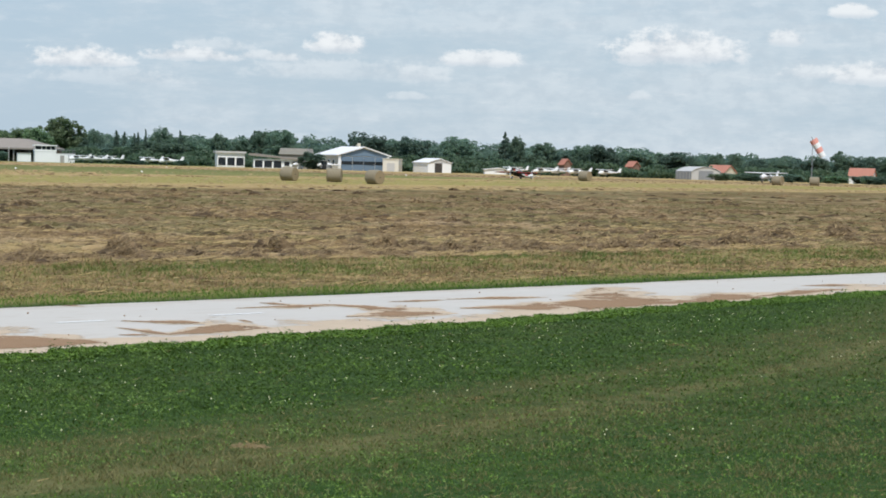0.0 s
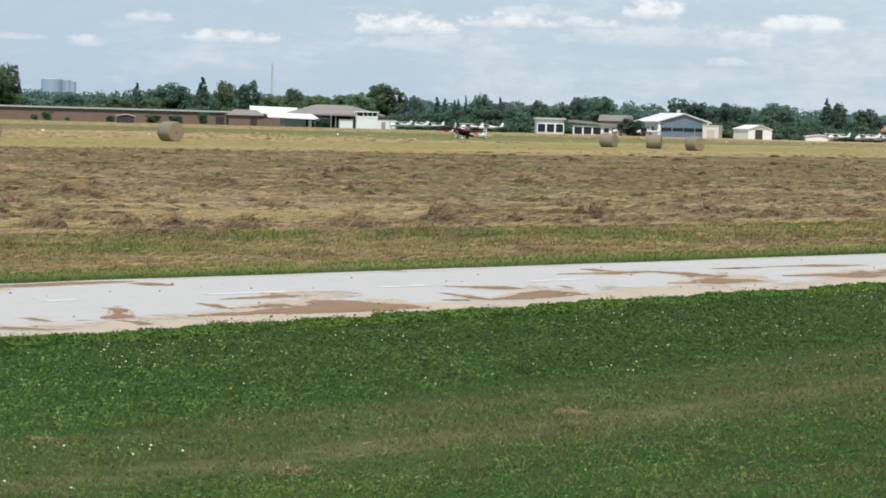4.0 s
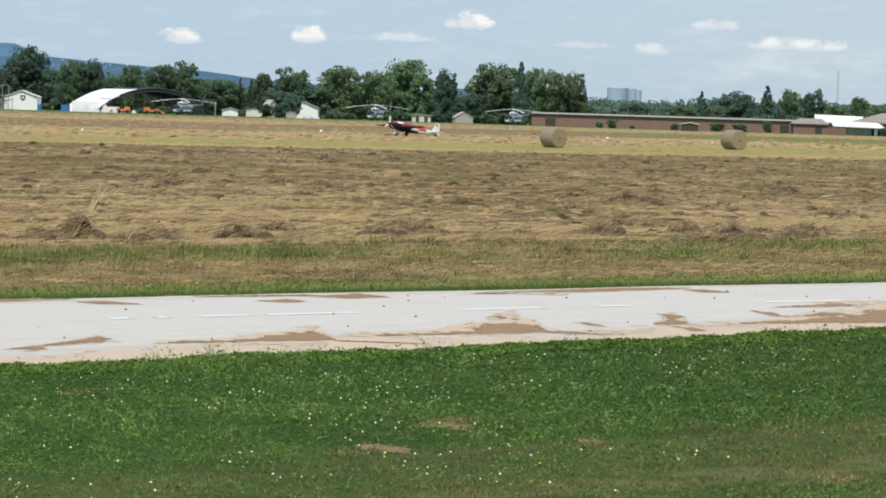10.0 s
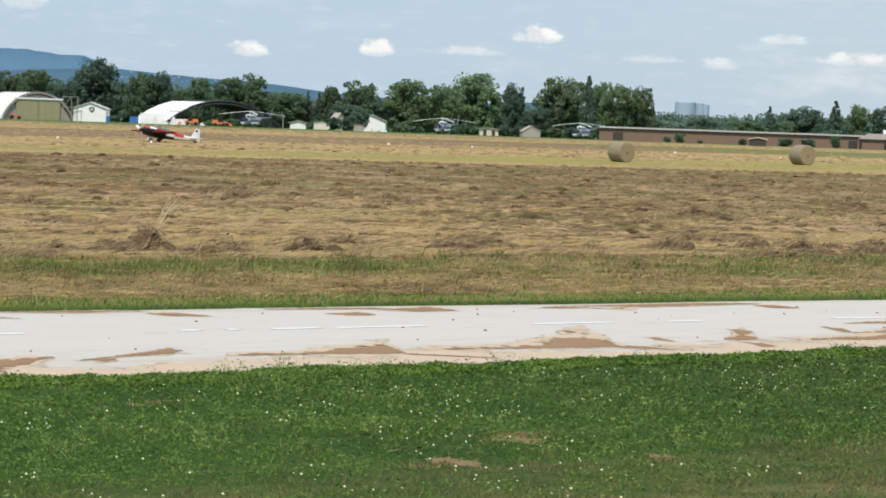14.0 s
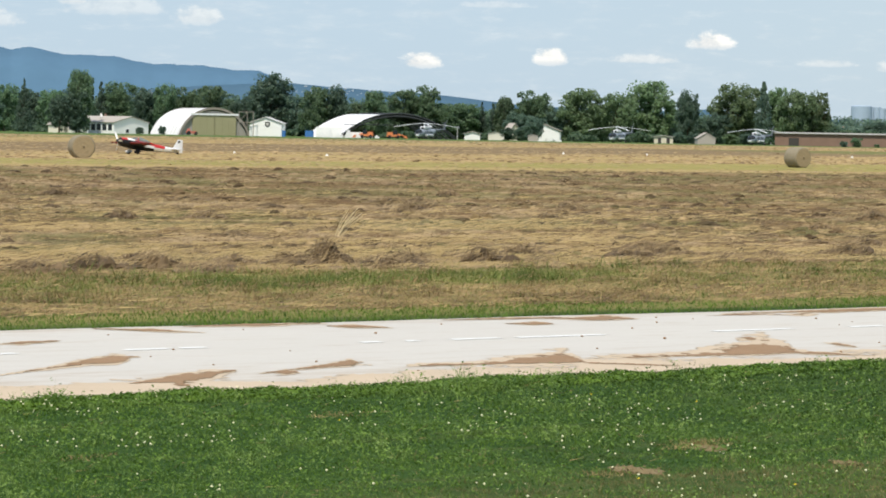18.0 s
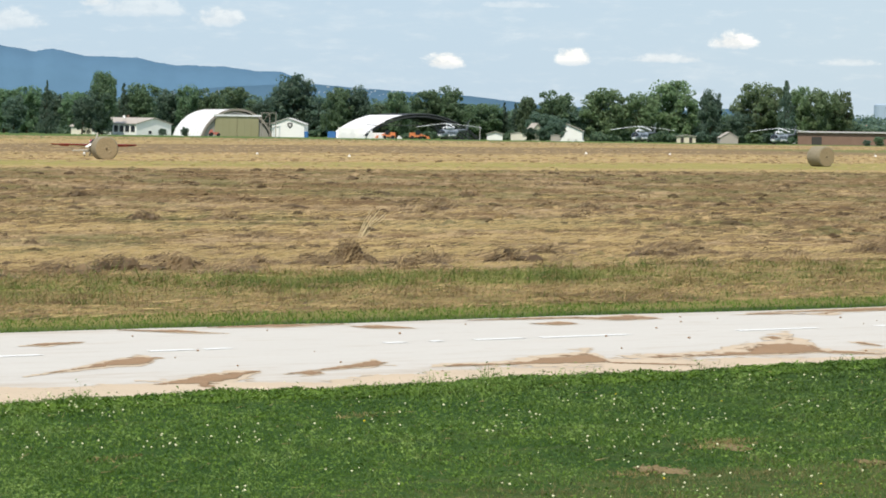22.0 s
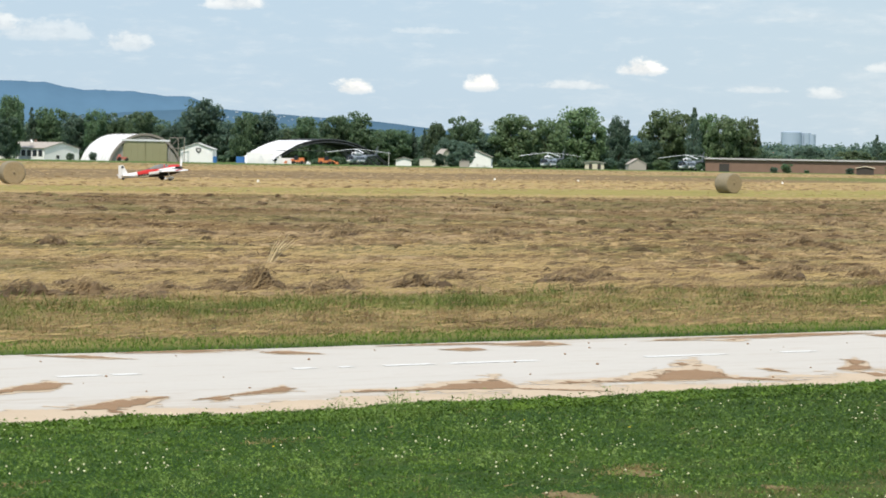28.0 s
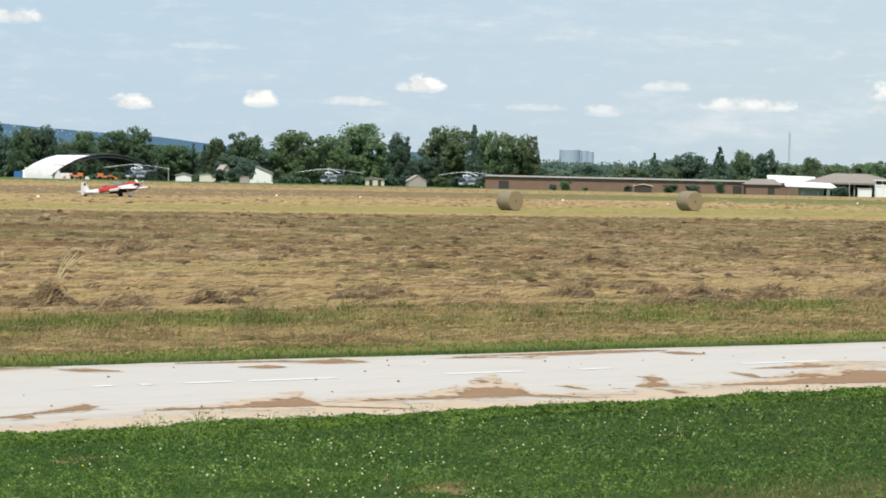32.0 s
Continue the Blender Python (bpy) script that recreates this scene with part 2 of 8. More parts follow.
def hay_material(name, c1, c2, weight=1.0, clumps=False):
    m = bpy.data.materials.new(name)
    m.use_nodes = True
    k = Nodes(m.node_tree)
    co, rot, long_ = field_axes(k)
    isl = k.add("ShaderNodeNewGeometry").outputs["Random Per Island"]
    base = hay_tint(k, k.mix(isl, c1, c2), co, weight)
    if clumps:
        # some clumps are dark, some bleached
        base = k.mix(k.math("MULTIPLY", k.step(isl, 0.36, 0.26), 0.8), base, (0.06, 0.04, 0.022))
        base = k.mix(k.math("MULTIPLY", k.step(isl, 0.72, 0.84), 0.6 if weight > 0.9 else 0.2), base, (0.46, 0.335, 0.175))
        fine = k.noise(co, 22.0, 3.0, 0.7)
        base = k.mix(k.math("MULTIPLY", k.step(fine, 0.52, 0.34), 0.55), base, (0.07, 0.048, 0.026))
    p = k.add("ShaderNodeBsdfPrincipled", {"Base Color": base, "Roughness": 0.85, "Specular IOR Level": 0.15})
    k.add("ShaderNodeOutputMaterial", {"Surface": p.outputs[0]})
    return m


def ground_material():
    """Lawn, verge, hay meadow, mown stubble and the far apron's grass, in strips across the field."""
    m = bpy.data.materials.new("meadow")
    m.use_nodes = True
    k = Nodes(m.node_tree)
    co = k.add("ShaderNodeTexCoord").outputs["Object"]
    rot = k.add("ShaderNodeMapping", {"Vector": co, "Rotation": (0, 0, -TURN)}).outputs[0]
    sep = k.add("ShaderNodeSeparateXYZ", {0: rot})
    v = sep.outputs[1]
    long_ = k.add("ShaderNodeMapping", {"Vector": rot, "Scale": (0.12, 1.0, 1.0)}).outputs[0]
    wob = k.noise(long_, 0.25, 4.0)
    w = k.math("MULTIPLY", v, k.math("MULTIPLY_ADD", wob, 0.10, 0.95))
    w2 = k.math("MULTIPLY", v, k.math("MULTIPLY_ADD", wob, 0.24, 0.88))
    w2h = k.math("ADD", w2, k.math("MULTIPLY", k.step(sep.outputs[0], 42.0, 95.0), 26.0))
    streak = k.noise(long_, 1.1, 6.0, 0.7)
    big = k.noise(co, 0.09, 4.0)
    mid = k.noise(co, 0.7, 5.0, 0.65)
    fine = k.noise(co, 14.0, 4.0, 0.7)
    # dark lawn base: shade between the blades put into the colour
    lawn = k.ramp(k.math("MULTIPLY_ADD", fine, 0.5, k.math("MULTIPLY", mid, 0.5)), [(0.3, (0.014, 0.036, 0.007)), (0.5, (0.031, 0.072, 0.014)), (0.7, (0.07, 0.11, 0.024))])
    dry = k.step(k.math("MULTIPLY_ADD", streak, 0.6, k.math("MULTIPLY", big, 0.4)), 0.5, 0.68)
    lawn = k.mix(k.math("MULTIPLY", dry, 0.75), lawn, (0.14, 0.13, 0.055))
    # lawn darkened eastwards, dimmer light put into the colour
    lawn = k.mix(k.math("MULTIPLY", k.step(sep.outputs[0], 13.0, 26.0), 0.55), lawn, (0.034, 0.056, 0.014))
    # worn wheel track and the dull band beside it
    ahead = k.math("MAXIMUM", k.math("SUBTRACT", sep.outputs[0], 13.0), 0.0)
    lane = k.math("SUBTRACT", k.math("SUBTRACT", v, 13.1), k.math("MULTIPLY", k.math("MULTIPLY", ahead, ahead), 0.0057))
    tuft = k.noise(co, 3.0, 4.0, 0.65)
    track = k.math("MULTIPLY", k.step(k.math("ABSOLUTE", lane), 0.45, 0.1), k.step(k.math("MULTIPLY_ADD", mid, 0.5, k.math("MULTIPLY", tuft, 0.5)), 0.36, 0.6))
    beside = k.math("MULTIPLY", k.math("MULTIPLY", k.step(lane, -1.8, -0.2), k.step(lane, 2.6, 1.2)), k.step(k.math("MULTIPLY_ADD", streak, 0.5, k.math("MULTIPLY", tuft, 0.5)), 0.34, 0.6))
    lawn = k.mix(k.math("MULTIPLY", beside, 0.48), lawn, (0.13, 0.12, 0.045))
    lawn = k.mix(k.math("MULTIPLY", track, 0.42), lawn, (0.23, 0.20, 0.09))
    wild = k.ramp(k.math("MULTIPLY_ADD", fine, 0.4, k.math("MULTIPLY", streak, 0.6)), [(0.3, (0.10, 0.12, 0.035)), (0.5, (0.2, 0.18, 0.06)), (0.7, (0.34, 0.25, 0.11))])
    hay = k.ramp(k.math("MULTIPLY_ADD", fine, 0.3, k.math("MULTIPLY", streak, 0.7)), [(0.32, (0.088, 0.062, 0.029)), (0.45, (0.165, 0.118, 0.054)), (0.56, (0.245, 0.178, 0.082)), (0.72, (0.36, 0.265, 0.135))])
    hay2 = k.ramp(k.math("MULTIPLY_ADD", mid, 0.35, k.math("MULTIPLY", streak, 0.65)), [(0.32, (0.078, 0.053, 0.021)), (0.5, (0.165, 0.114, 0.047)), (0.68, (0.27, 0.19, 0.082))])
    hay = hay_tint(k, hay, co)
    hay2 = hay_tint(k, hay2, co, 0.85)
    tan = k.ramp(k.math("MULTIPLY_ADD", mid, 0.4, k.math("MULTIPLY", streak, 0.6)), [(0.3, (0.24, 0.17, 0.07)), (0.5, (0.38, 0.28, 0.12)), (0.7, (0.47, 0.36, 0.18))])
    yellow = k.ramp(k.math("MULTIPLY_ADD", streak, 0.6, k.math("MULTIPLY", mid, 0.4)), [(0.32, (0.17, 0.165, 0.05)), (0.5, (0.29, 0.25, 0.085)), (0.68, (0.42, 0.335, 0.135))])
    brown = k.mix(mid, (0.165, 0.118, 0.064), (0.26, 0.185, 0.10))
    grass = k.mix(mid, (0.06, 0.11, 0.03), (0.12, 0.17, 0.05))
    c = k.mix(k.step(w, 29.0, 30.2), lawn, wild)
    c = k.mix(k.step(w, 38.5, 41.5), c, hay)
    c = k.mix(k.math("MULTIPLY", k.step(w2h, 62.0, 78.0), k.step(v, 41.0, 44.0)), c, hay2)
    c = k.mix(k.step(w, 140.0, 150.0), c, tan)
    c = k.mix(k.step(w, 158.0, 164.0), c, yellow)
    c = k.mix(k.step(w, 186.0, 192.0), c, tan)
    c = k.mix(k.step(w2, 224.0, 234.0), c, brown)
    c = k.mix(k.step(w2, 284.0, 298.0), c, tan)
    strip_u = k.math("MULTIPLY", k.step(sep.outputs[0], 222.0, 255.0), k.step(sep.outputs[0], 390.0, 330.0))
    strip_v = k.math("MULTIPLY", k.step(w2, 196.0, 206.0), k.step(w2, 300.0, 275.0))
    c = k.mix(k.math("MULTIPLY", k.math("MULTIPLY", strip_u, strip_v), 0.85), c, k.mix(streak, (0.10, 0.13, 0.035), (0.20, 0.21, 0.07)))
    c = k.mix(k.math("MULTIPLY", k.step(w2, 330.0, 390.0), k.math("SUBTRACT", 1.0, k.math("MULTIPLY", k.step(sep.outputs[0], 300.0, 380.0), k.step(w2, 560.0, 460.0)))), c, grass)
    bmp = k.add("ShaderNodeBump", {"Height": k.math("ADD", fine, streak), "Strength": 0.6, "Distance": 0.08})
    p = k.add("ShaderNodeBsdfPrincipled", {"Base Color": c, "Roughness": 0.95, "Specular IOR Level": 0.1, "Normal": bmp.outputs[0]})
    k.add("ShaderNodeOutputMaterial", {"Surface": p.outputs[0]})
    return m


MEADOW = ground_material()
# tree leaf colours lifted and blued for distance haze, most in the far kinds
LEAF_A = leaf_material("broad_leaves", (0.115, 0.182, 0.105), (0.22, 0.305, 0.16), 0.8, 0.6, 0.5)
LEAF_B = leaf_material("haze_paled_leaves", (0.15, 0.215, 0.112), (0.275, 0.35, 0.18), 0.8, 0.6, 0.5)
LEAF_C = leaf_material("dark_needles", (0.097, 0.17, 0.122), (0.185, 0.27, 0.178), 0.8, 0.6, 0.5)
LEAF_FAR = leaf_material("hazed_wood_leaves", (0.115, 0.195, 0.15), (0.205, 0.30, 0.215), 0.0, 0.6, 0.5)
LEAF_HAZE = leaf_material("hazed_leaves", (0.12, 0.195, 0.138), (0.215, 0.31, 0.20), 0.8, 0.6, 0.5)
LEAF_HAZEDARK = leaf_material("dark_hazed_leaves", (0.09, 0.155, 0.12), (0.165, 0.245, 0.168), 0.8, 0.6, 0.5)
# undergrowth kept darker: shade beneath the trees put into its colour
LEAF_UNDER = leaf_material("shade_dark_leaves", (0.075, 0.135, 0.08), (0.15, 0.225, 0.125), 0.0, 0.6, 0.5)
BARK = material("bark", (0.12, 0.09, 0.06), 0.9, 0.4, 2.0)


def concrete_material():
    m = bpy.data.materials.new("pale_concrete")
    m.use_nodes = True
    k = Nodes(m.node_tree)
    co = k.add("ShaderNodeTexCoord").outputs["Object"]
    rot = k.add("ShaderNodeMapping", {"Vector": co, "Rotation": (0, 0, -TURN)}).outputs[0]
    long_ = k.add("ShaderNodeMapping", {"Vector": rot, "Scale": (0.25, 1.0, 1.0)}).outputs[0]
    v = k.add("ShaderNodeSeparateXYZ", {0: rot}).outputs[1]
    a, b, c = k.noise(long_, 0.9, 6.0, 0.68), k.noise(co, 18.0, 4.0, 0.7), k.noise(long_, 3.5, 5.0, 0.7)
    base = k.mix(k.math("MULTIPLY_ADD", b, 0.5, k.math("MULTIPLY", a, 0.5)), (0.45, 0.425, 0.385), (0.565, 0.54, 0.495))
    # dusty film, thickest along both edges
    near = k.math("ADD", k.step(v, 24.6, 22.0), k.step(v, 28.0, 28.9), clamp=True)
    film = k.math("MULTIPLY", k.step(k.math("ADD", c, k.math("MULTIPLY", near, 0.22)), 0.5, 0.85), 0.45)
    base = k.mix(film, base, (0.36, 0.27, 0.18))
    crack = k.step(k.noise(long_, 6.0, 3.0, 0.5), 0.66, 0.72)
    base = k.mix(k.math("MULTIPLY", crack, 0.12), base, (0.25, 0.22, 0.19))
    bump = k.add("ShaderNodeBump", {"Height": b, "Strength": 0.25, "Distance": 0.01})
    p = k.add("ShaderNodeBsdfPrincipled", {"Base Color": base, "Roughness": 0.88, "Specular IOR Level": 0.2, "Normal": bump.outputs[0]})
    k.add("ShaderNodeOutputMaterial", {"Surface": p.outputs[0]})
    return m


CONCRETE = concrete_material()
MUD = material("dry_mud", (0.27, 0.17, 0.095), 0.95, 0.3, 1.5, 0.5, fine=30.0)
THINMUD = material("thin_mud", (0.50, 0.40, 0.29), 0.95, 0.2, 1.5, 0.3, fine=30.0)
PAINT = material("road_paint", (0.72, 0.72, 0.70), 0.7, 0.08, 4.0)
STRAW = material("rolled_straw", (0.245, 0.21, 0.145), 0.95, 0.4, 6.0, 0.6, fine=60.0)
HAYMAT = hay_material("dry_hay", (0.115, 0.08, 0.038), (0.34, 0.24, 0.12))
BLADE = leaf_material("lawn_blades", (0.047, 0.105, 0.011), (0.162, 0.27, 0.034), 0.0, 0.3, 0.25, 5.0)
# darker blades that paint shade in tuft gaps and dimmer light eastwards
DEEPBLADE = leaf_material("shade_toned_blades", (0.034, 0.072, 0.010), (0.10, 0.168, 0.026), 0.0, 0.3, 0.25, 5.0)
BRIGHTBLADE = leaf_material("young_blades", (0.096, 0.178, 0.03), (0.235, 0.335, 0.082), 0.0, 0.3, 0.25, 4.0)
DULLBLADE = leaf_material("worn_lawn_blades", (0.105, 0.11, 0.036), (0.25, 0.22, 0.09), 0.0)
WILDBLADE = leaf_material("wild_grass_blades", (0.16, 0.12, 0.042), (0.44, 0.325, 0.15), 0.0, 0.25, 0.25, 1.3)
CLOVER = material("clover_heads", (0.8, 0.77, 0.5), 0.8, 0.15)
# distance haze is put into the base colours of hills and village
HILL_FAR = material("hazed_far_hill", (0.09, 0.172, 0.255), 1.0, 0.16, 0.006, spec=0.0, fine=0.04)
HILL_NEAR = material("hazed_near_hill", (0.07, 0.132, 0.19), 1.0, 0.22, 0.008, spec=0.0, fine=0.05)
WHITE_FAR = material("hazed_white_render", (0.42, 0.47, 0.52), 0.9, 0.2, 0.01, spec=0.0, fine=0.05)

# ---------- mesh helpers ----------


def mesh(name, verts, faces, mat, smooth=False):
    me = bpy.data.meshes.new(name)
    me.from_pydata([tuple(p) for p in verts], [], faces)
    for one in mat if isinstance(mat, (list, tuple)) else [mat]:
        me.materials.append(one)
    if smooth:
        me.shade_smooth()
    me.update()
    return me


class Shape:
    """Gathers boxes, tubes and lofts into one mesh."""

    def __init__(self):
        self.v, self.f = [], []

    def _put(self, vs, fs):
        n = len(self.v)
        self.v += [tuple(p) for p in vs]
        self.f += [tuple(i + n for i in f) for f in fs]
        return self

    def box(self, x0, y0, z0, x1, y1, z1, bevel=0.0):
        b = min(bevel, (x1 - x0) / 3, (y1 - y0) / 3)
        ring = [(x0 + b, y0), (x1 - b, y0), (x1, y0 + b), (x1, y1 - b), (x1 - b, y1), (x0 + b, y1), (x0, y1 - b), (x0, y0 + b)] if b else [(x0, y0), (x1, y0), (x1, y1), (x0, y1)]
        return self.prism(ring, z0, z1)

    def prism(self, ring, z0, z1):
        n = len(ring)
        vs = [(x, y, z0) for x, y in ring] + [(x, y, z1) for x, y in ring]
        fs = [tuple(range(n))[::-1], tuple(range(n, 2 * n))] + [(i, (i + 1) % n, n + (i + 1) % n, n + i) for i in range(n)]
        return self._put(vs, fs)

    def profile(self, ring, y0, y1):
        """A ring of (x, z) pushed along y."""
        n = len(ring)
        vs = [(x, y0, z) for x, z in ring] + [(x, y1, z) for x, z in ring]
        fs = [tuple(range(n)), tuple(range(n, 2 * n))[::-1]] + [(i, n + i, n + (i + 1) % n, (i + 1) % n) for i in range(n)]
        return self._put(vs, fs)

    def tube(self, a, b, r0, r1=None, n=8):
        a, b = Vector(a), Vector(b)
        r1 = r0 if r1 is None else r1
        q = (b - a).to_track_quat("Z", "Y").to_matrix()
        vs = [a + q @ Vector((r0 * math.cos(i * math.tau / n), r0 * math.sin(i * math.tau / n), 0)) for i in range(n)]
        vs += [b + q @ Vector((r1 * math.cos(i * math.tau / n), r1 * math.sin(i * math.tau / n), 0)) for i in range(n)]
        return self._put(vs, [tuple(range(n))[::-1], tuple(range(n, 2 * n))] + [(i, (i + 1) % n, n + (i + 1) % n, n + i) for i in range(n)])

    def loft(self, rings):
        n, m = len(rings[0]), len(rings)
        fs = [tuple(range(n))[::-1], tuple(range((m - 1) * n, m * n))]
        for j in range(m - 1):
            fs += [(j * n + i, j * n + (i + 1) % n, (j + 1) * n + (i + 1) % n, (j + 1) * n + i) for i in range(n)]
        return self._put([p for r in rings for p in r], fs)

    def mesh(self, name, mat, smooth=False):
        return mesh(name, self.v, self.f, mat, smooth)


def part(name, shape, mat, parent, label="", smooth=False):
    ob = new(name, shape.mesh(name, mat, smooth) if isinstance(shape, Shape) else shape)
    ob.parent = parent
    return tagged(ob, label)


def thing(name, label, category, m=None, group="", kind=""):
    ob = tagged(new(name), label, category, group, kind)
    ob.empty_display_size = 0.2
    if m is not None:
        ob.matrix_basis = m
    return ob


# ---------- ground ----------
# the lawn's edge along the road
EDGE_U, EDGE_V = [0, 13, 19, 25, 31, 37, 44, 54, 80], [21.9, 21.9, 22.1, 22.4, 22.75, 23.1, 23.8, 24.45, 26.5]



def build_ground():
    xs = [-6000, -2500, -1000, -500, -250, -120, -60, -30, 0, 30, 60, 120, 180, 250, 350, 500, 800, 1200, 2500, 6000]
    ys = [-3000, -500, -100, 0, 30, 60, 100, 150, 200, 222, 235, 250, 267, 285, 305, 330, 360, 400, 450, 520, 650, 850, 1200, 2000, 3500, 6000]
    vs = [(x, y, relief(y)) for y in ys for x in xs]
    n = len(xs)
    fs = [(j * n + i, j * n + i + 1, (j + 1) * n + i + 1, (j + 1) * n + i) for j in range(len(ys) - 1) for i in range(n - 1)]
    tagged(new("ground", mesh("ground", vs, fs, MEADOW, True)), "flat airfield of lawn, mown hay and stubble strips", "ground", kind="structure")


def lawn_edge(u):
    """Where the grass stops over the concrete."""
    return np.interp(u, EDGE_U, EDGE_V) - 0.35 + 0.10 * np.sin(u * 1.7) + 0.06 * np.sin(u * 4.1 + 1) + 0.05 * np.sin(u * 9.3)


def build_road():
    rng = random.Random(4)
    n, top = 640, 0.012
    rows = []
    for i in range(n):
        u = -40 + 190 * i / (n - 1)
        near = float(lawn_edge(u)) - 0.10
        far = 28.85 + 0.12 * noise.noise((u * 0.3, 7, 0)) + 0.06 * noise.noise((u * 2.0, 9, 0))
        rows.append((strip(u, near, -0.05), strip(u, near, top), strip(u, far, top), strip(u, far, -0.05)))
    vs = [p for r in rows for p in r]
    fs = [(4 * i + k, 4 * i + k + 1, 4 * i + k + 5, 4 * i + k + 4) for i in range(n - 1) for k in range(3)]
    tagged(new("road", mesh("road", vs, fs, CONCRETE)), "pale worn concrete road with mud washed along its edge", "road", kind="structure")


build_ground()
build_road()


# ---------- hills and woods ----------


def build_hill(name, crest, far, mat, label):
    """A wooded ridge whose crest is given by bearing and rise."""
    rng = random.Random(len(crest))
    vs, fs, n = [], [], 200
    b0, b1 = crest[0][0], crest[-1][0]
    for i in range(n):
        b = b0 + (b1 - b0) * i / (n - 1)
        r = float(np.interp(b, [c[0] for c in crest], [c[1] for c in crest])) + 2.0 * noise.noise((b * 3, far, 0))
        a = radians(b)
        for d, part_z in ((far, 0.0), (far + 60, 0.35), (far + 110, 0.7), (far + 160, 1.0), (far + 300, 0.0)):
            z = part_z * rise(r + (1.2 * noise.noise((b * 14, far, 2)) if part_z == 1.0 else 0.0), far) * (1 + 0.02 * noise.noise((b * 1.5, part_z * 2, far)))
            vs.append((d * math.sin(a), d * math.cos(a), z if part_z else -5.0))
    for i in range(n - 1):
        fs += [(5 * i + k, 5 * i + k + 1, 5 * i + k + 6, 5 * i + k + 5) for k in range(4)]
    tagged(new(name, mesh(name, vs, fs, mat, True)), label, "hills", kind="structure")


build_hill("backdrop_far_hills", [(-19, 195), (-16.4, 171), (-14.7, 154), (-13.9, 139), (-13.55, 146), (-12.9, 133), (-11.9, 131), (-11.1, 118), (-10.2, 119), (-9.5, 110), (-9.0, 111), (-8.6, 96), (-8.0, 70), (-7, 30)], 4500, HILL_FAR, "wooded mountains on the horizon, blue haze in their colour")
build_hill("backdrop_near_hills", [(-13, 40), (-10.9, 76), (-9.7, 84), (-8.6, 88), (-8, 87), (-7, 80), (-6.1, 76), (-5.3, 72), (-4.5, 64), (-4.1, 59), (-3.4, 54), (-1, 50), (0.3, 55), (2, 40), (5, 34), (12, 36), (14.6, 38), (18, 30), (28, 30)], 4100, HILL_NEAR, "low wooded ridge behind the airfield, tinted blue for haze")


def build_village():
    """White specks of a far village on the ridge."""
    rng = random.Random(31)
    sh = Shape()
    for i in range(110):
        b = rng.choice((rng.gauss(-12.2, 0.5), rng.gauss(-10.9, 0.4), rng.gauss(-8.2, 0.5), rng.gauss(-7.3, 0.3)))
        crest = float(np.interp(b, [-13, -10.9, -9.7, -8.6, -8, -7, -6.1], [40, 76, 84, 88, 87, 80, 76]))
        f = rng.uniform(0.82, 0.99)
        x, y, _ = spot(b, 4100 + 160 * f - 3)
        z, w, h = f * rise(crest, 4100), rng.uniform(0.8, 2.3), rng.uniform(0.8, 1.8)
        sh.profile([(x - w, z - h), (x + w, z - h), (x + w, z), (x, z + h * 0.6), (x - w, z)], y, y + 12)
    tagged(new("far_village", sh.mesh("far_village", WHITE_FAR)), "tiny white houses of a far village on the ridge", "village", kind="stuff")


def leaves(seed, blobs, count, size, loose=0.9):
    """Leaf sprays spread through the outer skins of blobs (centre, radii)."""
    r = np.random.default_rng(seed)
    per = max(4, count // len(blobs))
    c = np.repeat(np.array([b[0] for b in blobs], float), per, 0)
    rad = np.repeat(np.array([b[1] for b in blobs], float), per, 0)
    n = len(c)
    d = r.normal(0, 1, (n, 3)) + (0, 0, 0.25)
    d /= np.linalg.norm(d, axis=1)[:, None]
    p = c + d * rad * r.uniform(0.5, 1.1, (n, 1)) ** 0.7
    nrm = d + r.uniform(-1, 1, (n, 3)) * loose + (0, 0, 0.25)
    nrm /= np.linalg.norm(nrm, axis=1)[:, None]
    side = np.cross(nrm, r.normal(0, 1, (n, 3)))
    side /= np.linalg.norm(side, axis=1)[:, None]
    over = np.cross(nrm, side)
    s = (size * r.uniform(0.55, 1.5, n))[:, None]
    bend = r.uniform(-0.25, 0.25, (n, 4, 1)) * s[:, None] * nrm[:, None]
    ring = np.stack([p + side * s, p + over * s * 0.72 - side * s * 0.2, p - side * s * 0.9, p - over * s * 0.68 + side * s * 0.1], 1) + bend
    return ring


def quads(name, ring, mat):
    """One mesh of loose quads, from an array (n, 4, 3)."""
    n = len(ring)
    me = bpy.data.meshes.new(name)
    me.vertices.add(4 * n)
    me.vertices.foreach_set("co", ring.astype(np.float32).ravel())
    me.loops.add(4 * n)
    me.loops.foreach_set("vertex_index", np.arange(4 * n, dtype=np.int32))
    me.polygons.add(n)
    me.polygons.foreach_set("loop_start", np.arange(0, 4 * n, 4, dtype=np.int32))
    me.polygons.foreach_set("loop_total", np.full(n, 4, dtype=np.int32))
    me.materials.append(mat)
    me.update(calc_edges=True)
    return me


